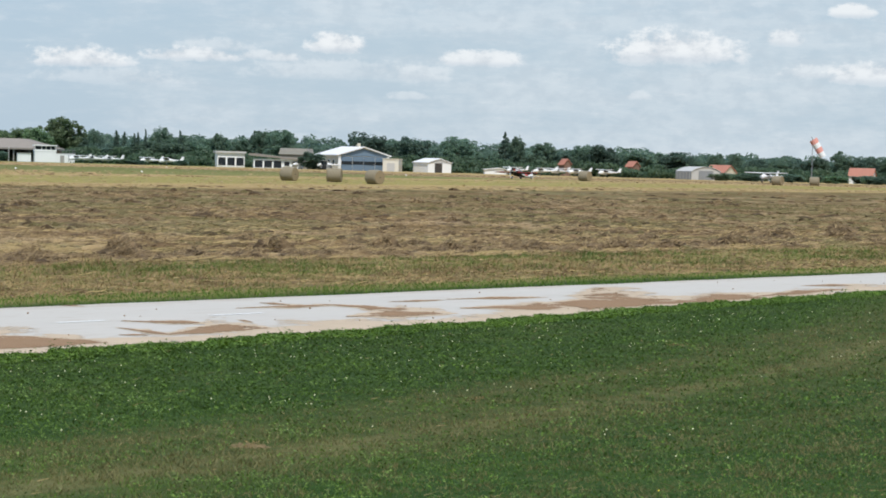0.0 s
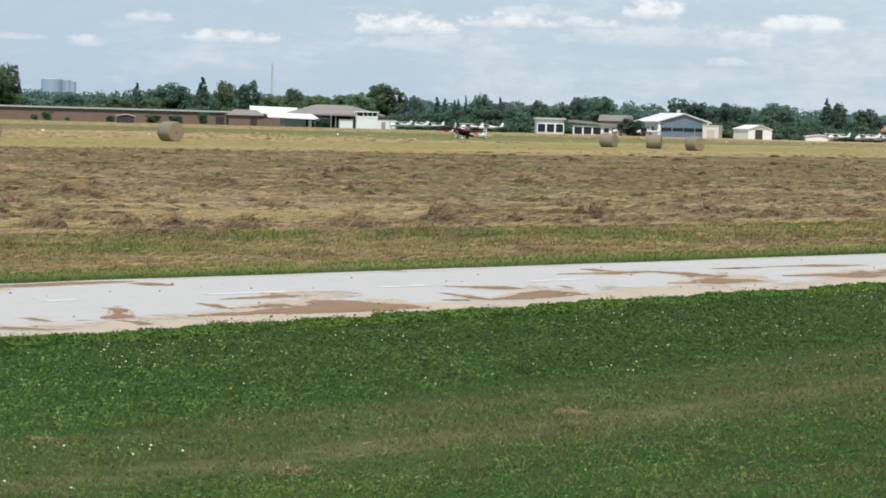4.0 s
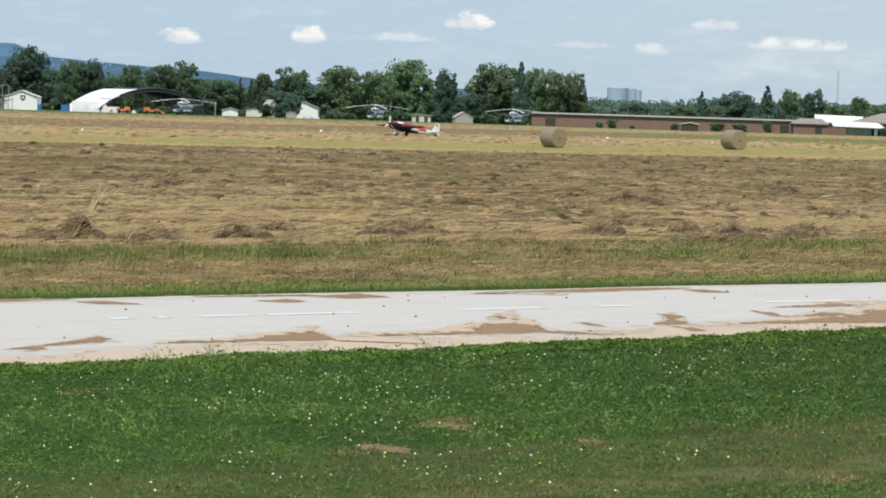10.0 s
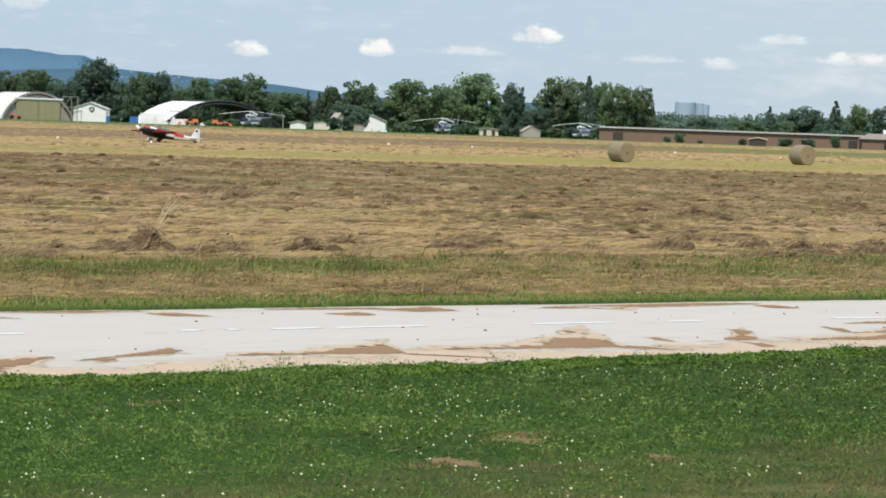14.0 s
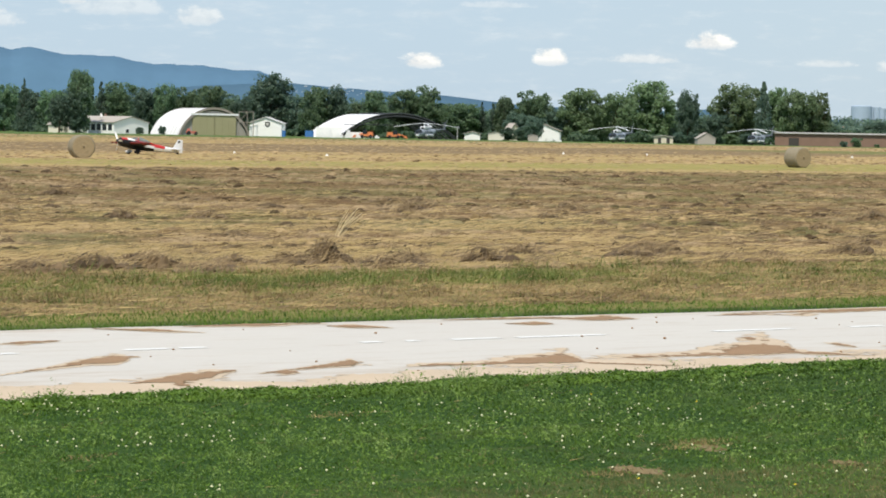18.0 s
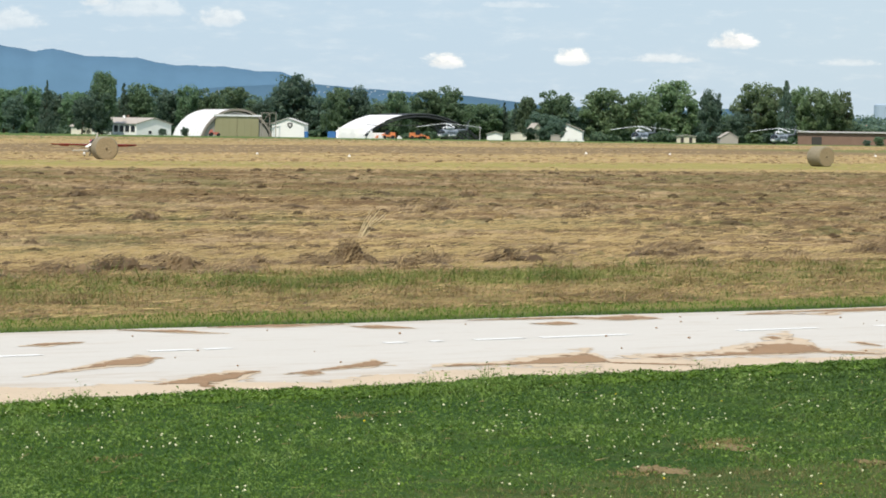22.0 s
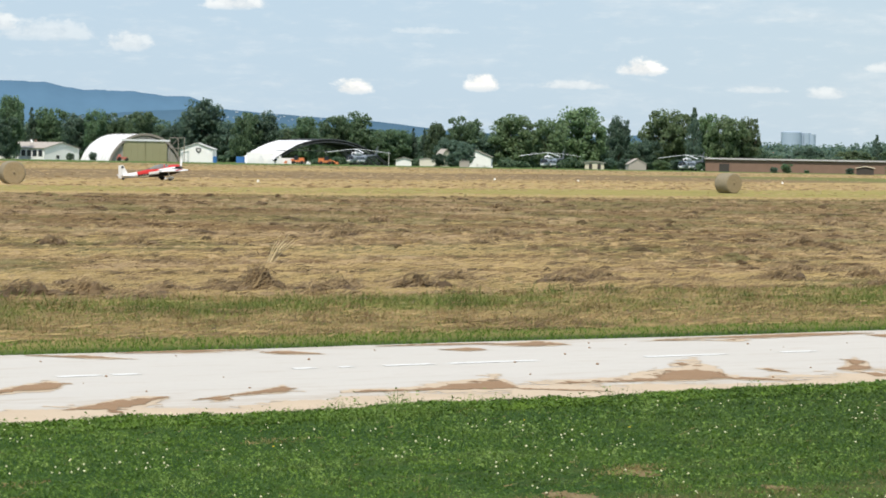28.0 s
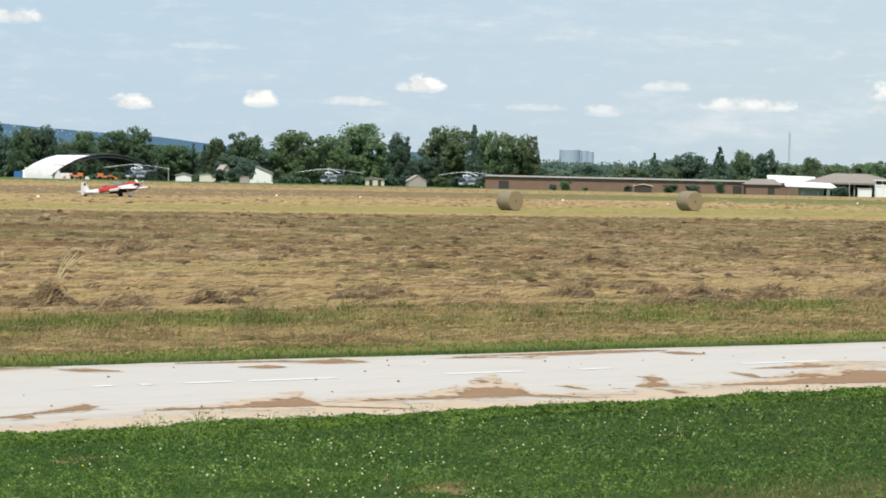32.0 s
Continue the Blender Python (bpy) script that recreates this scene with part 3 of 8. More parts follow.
def crown_blobs(rng, kind):
    """Clumps of foliage in a crown of radius near 1 and height 2."""
    blobs = []
    if kind == 1:
        for i in range(22):
            z = 0.12 + 1.84 * i / 21
            r = 0.9 * (1 - z / 2.02) ** 0.85 + 0.03
            for k in range(6 if r > 0.3 else 2):
                a = rng.uniform(0, 6.28)
                q = r * rng.uniform(0.35, 0.72)
                blobs.append(((q * math.cos(a), q * math.sin(a), z - 0.12 * q), (0.42 * r, 0.42 * r, 0.07)))
    elif kind == 2:
        for i in range(34):
            z = 0.1 + 1.84 * i / 33
            r = math.sin(min(1.0, 0.62 * (2 - z) + 0.12) * 1.5)
            a = rng.uniform(0, 6.28)
            blobs.append(((0.35 * r * math.cos(a), 0.35 * r * math.sin(a), z), (0.5 * r, 0.5 * r, 0.12)))
    else:
        # boughs, each with its own clumps; the outline is lobed and uneven
        broad, foot = rng.uniform(0.85, 1.0), rng.uniform(0.1, 0.3)
        for i in range(15):
            z = foot + (1.66 - foot) * ((i + rng.random()) / 15) ** 0.9
            f = (z - foot) / (1.9 - foot)
            r = broad * (0.62 + 0.75 * f if f < 0.4 else math.sqrt(max(0.05, 1 - ((f - 0.36) / 0.72) ** 2)))
            a, k = i * 2.4 + rng.uniform(-0.5, 0.5), rng.uniform(0.35, 0.74)
            b = rng.uniform(0.26, 0.42)
            cx, cy = r * k * math.cos(a), r * k * math.sin(a)
            for _ in range(11):
                d = Vector((rng.gauss(0, 1), rng.gauss(0, 1), rng.gauss(0.2, 0.9))).normalized() * b * rng.uniform(0.5, 1.0)
                q = rng.uniform(0.09, 0.2)
                blobs.append(((cx + d.x, cy + d.y, min(z + d.z, 1.94)), (q, q, q * rng.uniform(0.6, 0.95))))
        for i in range(26):
            a, k = rng.uniform(0, 6.28), rng.uniform(0, 0.4)
            blobs.append(((k * math.cos(a), k * math.sin(a), rng.uniform(foot + 0.1, 1.8)), (0.3, 0.3, 0.22)))
    return blobs


def tree_proto(seed, kind, mat):
    rng = random.Random(seed)
    blobs = crown_blobs(rng, kind)
    ring = leaves(seed, blobs, {0: 9500, 1: 3800, 2: 3200}[kind], {0: 0.043, 1: 0.05, 2: 0.06}[kind])
    ring[:, :, 2] = np.clip(ring[:, :, 2], 0.02, 2.03)
    crown = quads("crown", ring, mat)
    s = Shape()
    s.tube((0, 0, 0), (0.02, 0, 0.7), 0.07, 0.05, 8).tube((0.02, 0, 0.7), (-0.02, 0.02, 1.5), 0.05, 0.012, 8)
    for i in range(8):
        a, z = rng.uniform(0, 6.28), rng.uniform(0.3, 1.0)
        s.tube((0, 0, z), (0.5 * math.cos(a), 0.5 * math.sin(a), z + 0.4), 0.025, 0.008, 5)
    return crown, s.mesh("trunk", BARK)


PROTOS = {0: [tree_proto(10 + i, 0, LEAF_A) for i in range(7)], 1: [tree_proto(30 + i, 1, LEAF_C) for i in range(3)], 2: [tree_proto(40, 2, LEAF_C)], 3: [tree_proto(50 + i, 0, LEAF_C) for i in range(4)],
          4: [tree_proto(60 + i, 0, LEAF_HAZE) for i in range(4)], 5: [tree_proto(70 + i, 0, LEAF_HAZEDARK) for i in range(4)], 6: [tree_proto(80 + i, 1, LEAF_HAZEDARK) for i in range(2)], 7: [tree_proto(85, 2, LEAF_HAZEDARK)],
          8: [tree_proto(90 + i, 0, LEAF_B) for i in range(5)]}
TREE_WORDS = {0: ("tree", "leafy green broadleaf tree beside the airfield", "tree"), 1: ("conifer", "dark green pointed conifer beside the airfield", "tree"),
              2: ("poplar", "slim dark columnar poplar in the tree line", "tree"), 3: ("tree", "dark dense rounded tree beside the airfield", "tree"), 4: ("tree", "broadleaf tree of the far wood, greyed for haze", "tree"), 5: ("tree", "dark rounded tree of the far wood, greyed for haze", "tree"),
              6: ("conifer", "dark pointed conifer in the far wood", "tree"), 7: ("poplar", "slim dark poplar rising from the far wood", "tree"), 8: ("tree", "olive-green broadleaf tree beside the airfield, paled for haze", "tree")}


def plant(rows, far, seed):
    """Trees: bearing, rise of the top, half width, kind."""
    rng = random.Random(seed)
    for b, top, half, kind in rows:
        d = far + rng.uniform(-12, 12)
        x, y, z = spot(b, d)
        h = rise(top, d) - z
        crown, trunk = rng.choice(PROTOS[kind])
        name, label, cat = TREE_WORDS[kind]
        r = half * STEP * d * 1.42
        m = Matrix.LocRotScale((x, y, z - 0.1), Euler((0, 0, rng.uniform(0, 6.28))), (r, r, h * 0.5))
        ob = thing(name, label, cat, m, "tree line")
        part("trunk", trunk, None, ob)
        part("crown", crown, None, ob)


TREES_A = [(-14.49, 71, 25, 0), (-14.04, 79, 22, 0), (-13.6, 67, 25, 3), (-13.04, 70, 25, 0), (-12.42, 94, 13, 0), (-12.7, 73, 20, 3), (-12.12, 81, 17, 1), (-11.75, 87, 25, 0), (-11.24, 75, 22, 3), (-10.85, 83, 20, 0),
           (-10.4, 76, 25, 0), (-9.89, 82, 30, 0), (-9.38, 58, 20, 3), (-8.76, 105, 36, 3), (-8.98, 83, 20, 3), (-8.3, 69, 30, 3), (-7.85, 84, 22, 0), (-7.45, 85, 22, 3), (-15.2, 76, 26, 0), (-15.9, 80, 28, 3)]
TREES_B = [(-6.94, 55, 25, 0), (-6.66, 78, 22, 0), (-6.03, 81, 28, 0), (-5.6, 87, 25, 0), (-5.12, 58, 32, 0), (-4.78, 58, 22, 0), (-4.49, 58, 12, 1), (-4.27, 58, 12, 1), (-4.04, 71, 18, 0), (-3.42, 81, 32, 0), (-3.81, 44, 22, 3), (-2.51, 85, 38, 0),
           (-3.07, 55, 25, 3), (-1.78, 81, 28, 0), (-1.16, 102, 44, 0), (-0.37, 87, 20, 3), (0.64, 101, 38, 0), (1.13, 102, 15, 2), (1.43, 94, 20, 0), (1.82, 92, 28, 0), (2.21, 90, 22, 0), (0.2, 48, 22, 3)]
TREES_C = [(3.48, 36, 28, 3), (4.77, 60, 20, 1), (5.51, 63, 34, 3), (6.07, 73, 24, 1), (6.53, 70, 18, 0), (6.98, 71, 20, 3), (7.89, 61, 20, 0), (7.5, 46, 25, 0), (9.71, 74, 36, 0), (9.2, 52, 25, 0), (10.29, 40, 20, 3), (11.67, 60, 18, 0),
           (12.15, 45, 40, 0), (12.72, 44, 38, 0), (13.84, 60, 32, 0), (14.64, 30, 22, 3), (4.33, 33, 30, 0), (5.12, 36, 20, 0), (8.41, 50, 30, 0), (8.86, 51, 25, 0)]
TREES_D = [(10.78, 50, 7, 2), (10.94, 48, 6, 2), (11.14, 46, 5, 2), (11.21, 48, 5, 2), (11.36, 54, 4, 2), (12.05, 53, 6, 2), (10.37, 52, 12, 0), (11.78, 34, 50, 0), (10.72, 31, 40, 3), (12.83, 52, 13, 0), (13.64, 57, 18, 0), (14.09, 60, 25, 0), (13.31, 42, 20, 0),
           (15.85, 60, 34, 3), (16.76, 54, 30, 3), (16.48, 50, 22, 0), (17.67, 56, 32, 0), (18.58, 66, 20, 1), (18.83, 61, 14, 0), (19.32, 50, 22, 0), (20.12, 46, 18, 0), (20.57, 49, 25, 3), (21.25, 44, 35, 0)]
TREES_E = [(21.99, 41, 32, 3), (21.65, 39, 25, 0), (18.31, 32, 30, 0), (16.6, 30, 30, 3), (22.84, 40, 14, 0), (23.18, 40, 10, 0), (23.63, 34, 20, 3), (24.08, 33, 25, 0), (24.52, 35, 20, 3), (24.86, 38, 20, 0), (25.3, 48, 20, 0), (25.75, 41, 25, 3), (26.2, 40, 25, 0),
           (26.9, 42, 30, 3), (22.5, 24, 20, 0), (20.24, 24, 25, 3), (20.92, 21, 20, 0), (17.17, 32, 22, 3), (17.91, 29, 30, 0), (19.78, 38, 30, 3), (19.1, 31, 25, 0)]
TREES_F = [(-12.55, 106, 20, 0), (-12.6, 74, 22, 3), (-12.95, 58, 17, 3), (-13.65, 84, 17, 1), (-14.3, 60, 20, 3)]
BUSHES = [(-3.45, 36, 17, 3), (-3.95, 15, 13, 3), (-3.68, 17, 14, 3), (-0.25, 12, 12, 3), (0.5, 11, 14, 8), (0.85, 12, 14, 3), (-0.55, 13, 9, 3)]
for rows_, far_, seed_ in ((BUSHES[:1], 842, 8), (BUSHES[1:], 880, 7), (TREES_F, 838, 6), (TREES_A, 925, 1), (TREES_B, 925, 2), (TREES_C, 1000, 3), (TREES_D, 960, 4), (TREES_E, 980, 5)):
    # central and eastern trees take the leaf kinds with haze in their colour
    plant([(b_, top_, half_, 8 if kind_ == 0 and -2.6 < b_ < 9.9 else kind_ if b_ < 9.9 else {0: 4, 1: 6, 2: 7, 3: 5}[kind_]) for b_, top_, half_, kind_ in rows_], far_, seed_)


def build_woods():
    """The closed wood behind the single trees."""
    rng = random.Random(9)
    back, front = [], []
    b = -17.5
    while b < 28.5:
        low = float(np.interp(b, [-17, -9, -7, -5, -3.5, 0, 2.4, 2.9, 5, 7, 10, 12, 14, 17, 20, 22, 24, 28], [58, 60, 55, 46, 48, 44, 44, 42, 46, 48, 44, 42, 47, 44, 41, 38, 35, 36]))
        for row in range(5):
            if row == 0 and rng.random() < 0.6:
                continue
            d = (905, 1040, 1080, 1120, 945)[row]
            top = rng.uniform(3, 15) if row == 0 else low * (rng.uniform(0.72, 1.05) if b < 2.6 else rng.uniform(0.25, 0.5)) if row == 4 else low * (0.55 + 0.17 * row) + rng.uniform(-6, 4)
            x, y, z = spot(b + rng.uniform(-0.1, 0.1), d)
            h = rise(top, d) - z
            for j in range(2 if row == 0 else 3):
                r = rng.uniform(2.2, 3.2) if row == 0 else rng.uniform(3.0, 5.0)
                q = (0.25, 0.5, 0.78)[j] * rng.uniform(0.8, 1.1)
                (back if 0 < row < 4 else front).append(((x + rng.uniform(-2, 2), y + rng.uniform(-3, 3), z + h * q), (r, r, min(h * 0.3, h * (1 - q)))))
        b += 0.2
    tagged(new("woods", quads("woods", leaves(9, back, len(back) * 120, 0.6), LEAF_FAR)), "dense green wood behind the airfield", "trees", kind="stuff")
    tagged(new("undergrowth", quads("undergrowth", leaves(19, front, len(front) * 120, 0.5), LEAF_UNDER)), "undergrowth at the foot of the trees, darkened for shade", "trees", kind="stuff")


build_woods()
build_village()

# ---------- bales ----------


def bale_proto():
    ob = thing("hay_bale", "round rolled hay bale lying on the stubble", "hay bale", group="round hay bales")
    rng = random.Random(3)
    r, half, n = 0.8, 0.72, 40
    ring = [(r * (1 + 0.012 * rng.uniform(-1, 1)) * math.cos(i * math.tau / n), r * (1 + 0.012 * rng.uniform(-1, 1)) * math.sin(i * math.tau / n)) for i in range(n)]
    s = Shape()
    rings = []
    for k, (x, f) in enumerate(((-half, 0.93), (-half + 0.05, 0.99), (-0.4, 1.0), (-0.2, 1.01), (0, 0.995), (0.2, 1.01), (0.4, 1.0), (half - 0.05, 0.99), (half, 0.93))):
        rings.append([(x, y * f * (1 + 0.008 * rng.uniform(-1, 1)), max(z * f, -r * 0.95) + r * 0.94) for y, z in ring])
    s.loft(rings)
    part("roll", s, STRAW, ob, "grey-brown rolled straw wrapped in net", True)
    for side in (-1, 1):
        e = Shape()
        turns = []
        for j in range(6):
            f = 0.9 - 0.16 * j
            x = side * (half + 0.012 + 0.008 * (j % 2))
            turns.append([(x + rng.uniform(-0.006, 0.006), y * f, z * f + r * 0.94) for y, z in (ring if side > 0 else ring[::-1])])
        e.loft(turns)
        part("end_face", e, STRAW_END, ob, "spiral cut end of straw")
        c = Shape().tube((side * (half - 0.02), 0, r * 0.92), (side * (half + 0.06), 0, r * 0.92), 0.07, 0.05, 10)
        part("core", c, BARK, ob, "solid dark stub for the core")
    return ob


STRAW_END = material("straw_end", (0.32, 0.25, 0.15), 0.95, 0.4, 9.0, 0.6, fine=70.0)
# bearing, depression of the foot in steps, distance, turn of the roll's axis
BALES = [(1.84, 236, -52), (5.45, 256, -58), (14.25, 300, -46), (15.16, 300, -24), (15.97, 292, -62), (20.2, 410, -54), (24.05, 440, -50), (24.78, 470, -30), (-12.5, 217, -66)]
first = bale_proto()
for i, (b, d, turn) in enumerate(BALES):
    x, y, z = spot(b, d)
    m = pose(x, y, z, 0, 0, turn) @ Matrix.Diagonal((1.07, 1.07, 1.07, 1) if d < 280 else (0.98, 0.88, 0.88, 1))
    if i == 0:
        first.matrix_basis = m
    else:
        copy_thing(first, m)

# ---------- building materials ----------
WHITE = material("white_render", (0.84, 0.84, 0.82), 0.8, 0.08, 0.6)
CREAM = material("cream_render", (0.62, 0.57, 0.45), 0.85, 0.1, 0.6)
CREAMLIGHT = material("pale_cream_render", (0.78, 0.73, 0.60), 0.85, 0.08, 0.6)
ROOFPALE = material("faded_brown_roof", (0.40, 0.36, 0.32), 0.85, 0.18, 0.4)
FADEDRED = material("faded_red_paint", (0.55, 0.17, 0.13), 0.6, 0.12, 1.0)
BEIGE = material("beige_panels", (0.70, 0.66, 0.57), 0.8, 0.1, 0.5)
ROOFGREY = material("grey_roof_sheet", (0.36, 0.34, 0.31), 0.8, 0.18, 0.4)
ROOFBROWN = material("weathered_brown_roof", (0.27, 0.24, 0.21), 0.85, 0.2, 0.4)
BARNROOF = material("old_cement_roof", (0.29, 0.27, 0.25), 0.85, 0.2, 0.4)
ROOFWHITE = material("white_roof_sheet", (0.80, 0.80, 0.80), 0.5, 0.06, 0.4)
ROOFRED = material("red_roof_tiles", (0.40, 0.18, 0.13), 0.85, 0.2, 1.0)
BRICK = material("old_brick_wall", (0.225, 0.145, 0.11), 0.9, 0.25, 0.5)
KHAKI = material("khaki_steel_doors", (0.34, 0.32, 0.19), 0.7, 0.1, 0.5)
BLUE = material("blue_steel_doors", (0.15, 0.215, 0.29), 0.6, 0.12, 0.5)
STEEL = material("grey_steel", (0.32, 0.33, 0.34), 0.55, 0.15, 1.0, metal=0.4)
DARKSTEEL = material("dark_steel_lattice", (0.05, 0.055, 0.06), 0.7, 0.2, 1.0)
PALEGREY = material("pale_grey_sheet", (0.52, 0.51, 0.49), 0.6, 0.1, 0.4)
# flat dark fill painted where openings would only be in shade
INSIDE = material("shade_fill", (0.06, 0.055, 0.05), 0.9, 0.2, 0.6)
ORANGE = material("orange_machine_paint", (0.66, 0.22, 0.09), 0.5, 0.15, 1.0)
BLUEPAINT = material("blue_plastic", (0.05, 0.17, 0.42), 0.5, 0.15, 1.0)
REDPAINT = material("red_aircraft_paint", (0.55, 0.03, 0.025), 0.3, 0.06, 1.0, spec=0.5)
WHITEPAINT = material("white_aircraft_paint", (0.80, 0.80, 0.80), 0.3, 0.04, 1.0, spec=0.5)
DARKRED = material("dark_red_aircraft_paint", (0.15, 0.02, 0.015), 0.6, 0.1, 1.0, spec=0.2)
BLACKPAINT = material("black_aircraft_paint", (0.016, 0.016, 0.018), 0.45, 0.1, 1.0, spec=0.25)
WINGRED = material("deep_red_wing_paint", (0.30, 0.035, 0.025), 0.45, 0.08, 1.0, spec=0.3)
RUBBER = material("tyre_rubber", (0.025, 0.025, 0.025), 0.85, 0.2, 4.0)
HELIGREY = material("military_grey_paint", (0.25, 0.29, 0.34), 0.55, 0.15, 0.8)
HELITAIL = material("dull_grey_paint", (0.12, 0.14, 0.16), 0.6, 0.15, 0.8)
HELIPALE = material("pale_grey_paint", (0.60, 0.62, 0.64), 0.55, 0.1, 0.8)
# silo concrete with the haze of distance mixed into its colour
FARBLUE = material("hazed_concrete_silo", (0.34, 0.43, 0.54), 0.9, 0.05, 0.02, fine=0.3)
SOCKRED = material("windsock_red", (0.75, 0.35, 0.29), 0.8, 0.1, 1.0)


def glass_material():
    m = bpy.data.materials.new("window_glass")
    m.use_nodes = True
    k = Nodes(m.node_tree)
    p = k.add("ShaderNodeBsdfPrincipled", {"Base Color": (0.02, 0.025, 0.03, 1), "Roughness": 0.12, "Specular IOR Level": 0.3})
    k.add("ShaderNodeOutputMaterial", {"Surface": p.outputs[0]})
    return m


GLASS = glass_material()


def canopy_material():
    m = bpy.data.materials.new("clear_canopy")
    m.use_nodes = True
    k = Nodes(m.node_tree)
    clear = k.add("ShaderNodeBsdfTransparent", {"Color": (0.72, 0.8, 0.8, 1)})
    shine = k.add("ShaderNodeBsdfPrincipled", {"Base Color": (0.32, 0.38, 0.38, 1), "Roughness": 0.08, "Specular IOR Level": 0.6})
    x = k.add("ShaderNodeMixShader", {0: 0.5, 1: clear.outputs[0], 2: shine.outputs[0]})
    k.add("ShaderNodeOutputMaterial", {"Surface": x.outputs[0]})
    return m


CANOPY = canopy_material()

# ---------- buildings ----------
FAR = 850.0


def site(b, far=FAR, turn=0.0):
    """The pose of a building that faces the eye; turn: degrees about its own place."""
    x, y, z = spot(b, far)
    return pose(x, y, z, 0, 0, -b + turn)


def window(parent, x, y, z, w, h, side="front"):
    """A framed window set into a wall; side says which way it looks."""
    f, g, d = Shape(), Shape(), 0.08
    if side == "front":
        for a in ((x - w / 2 - d, x - w / 2), (x + w / 2, x + w / 2 + d)):
            f.box(a[0], y - 0.06, z - d, a[1], y + 0.03, z + h + d)
        f.box(x - w / 2, y - 0.06, z + h, x + w / 2, y + 0.03, z + h + d).box(x - w / 2, y - 0.1, z - d, x + w / 2, y + 0.03, z)
        g.box(x - w / 2, y - 0.02, z, x + w / 2, y + 0.02, z + h)
    else:
        for a in ((y - w / 2 - d, y - w / 2), (y + w / 2, y + w / 2 + d)):
            f.box(x - 0.06, a[0], z - d, x + 0.06, a[1], z + h + d)
        f.box(x - 0.06, y - w / 2, z + h, x + 0.06, y + w / 2, z + h + d).box(x - 0.08, y - w / 2, z - d, x + 0.08, y + w / 2, z)
        g.box(x - 0.025, y - w / 2, z, x + 0.025, y + w / 2, z + h)
    win = part("window", f, WHITE, parent)
    part("pane", g, GLASS, win)
    return win


def house(name, label, m, w, l, eave, ridge, wall=None, roof=None, cat="house", over=0.4, wins=(), doors=(), peak=0.0, chimney=False):
    """A gabled building: its gable of width w looks along -y, and it runs l metres back."""
    ob = thing(name, label, cat, m)
    part("wall", Shape().profile([(-w / 2, -0.3), (w / 2, -0.3), (w / 2, eave), (peak, ridge), (-w / 2, eave)], 0, l), wall or WHITE, ob)
    for sgn in (-1, 1):
        ex = sgn * w / 2
        k = (ridge - eave) / abs(ex - peak)
        ox, oz = ex + sgn * over, eave - over * k
        ring = [(peak, ridge + 0.02), (ox, oz + 0.02), (ox, oz + 0.2), (peak, ridge + 0.22)]
        part("roof_slope", Shape().profile(ring if sgn < 0 else ring[::-1], -over, l + over), roof or ROOFGREY, ob)
    for x, z, ww, hh, side in wins:
        if side == "front":
            window(ob, x, -0.02, z, ww, hh)
        else:
            window(ob, (-w / 2 - 0.02) if side == "left" else (w / 2 + 0.02), x, z, ww, hh, side)
    for x, ww, hh, mat in doors:
        part("door", Shape().box(x - ww / 2, -0.06, 0, x + ww / 2, 0.02, hh, 0.02), mat, ob)
    if chimney:
        part("chimney", Shape().box(peak + 0.4, l * 0.5, ridge - 0.8, peak + 1.0, l * 0.5 + 0.6, ridge + 0.9, 0.05), BRICK, ob)
    return ob


def arc(w, h, n=22, a0=0.0, a1=1.0):
    """Points of a segmental arch of width w and height h, from left to right."""
    r = (w * w / 4 + h * h) / (2 * h)
    half = math.asin(min(1.0, w / 2 / r)) if h <= w / 2 else math.pi / 2
    return [(r * math.sin(-half + 2 * half * (a0 + (a1 - a0) * i / n)), r * math.cos(-half + 2 * half * (a0 + (a1 - a0) * i / n)) - r + h) for i in range(n + 1)]


def shell(shape, w, h, thick, y0, y1, a0=0.0, a1=1.0):
    outer = arc(w, h, 22, a0, a1)
    inner = arc(w - 2 * thick, h - thick, 22, a0, a1)
    return shape.profile(outer + inner[::-1], y0, y1)


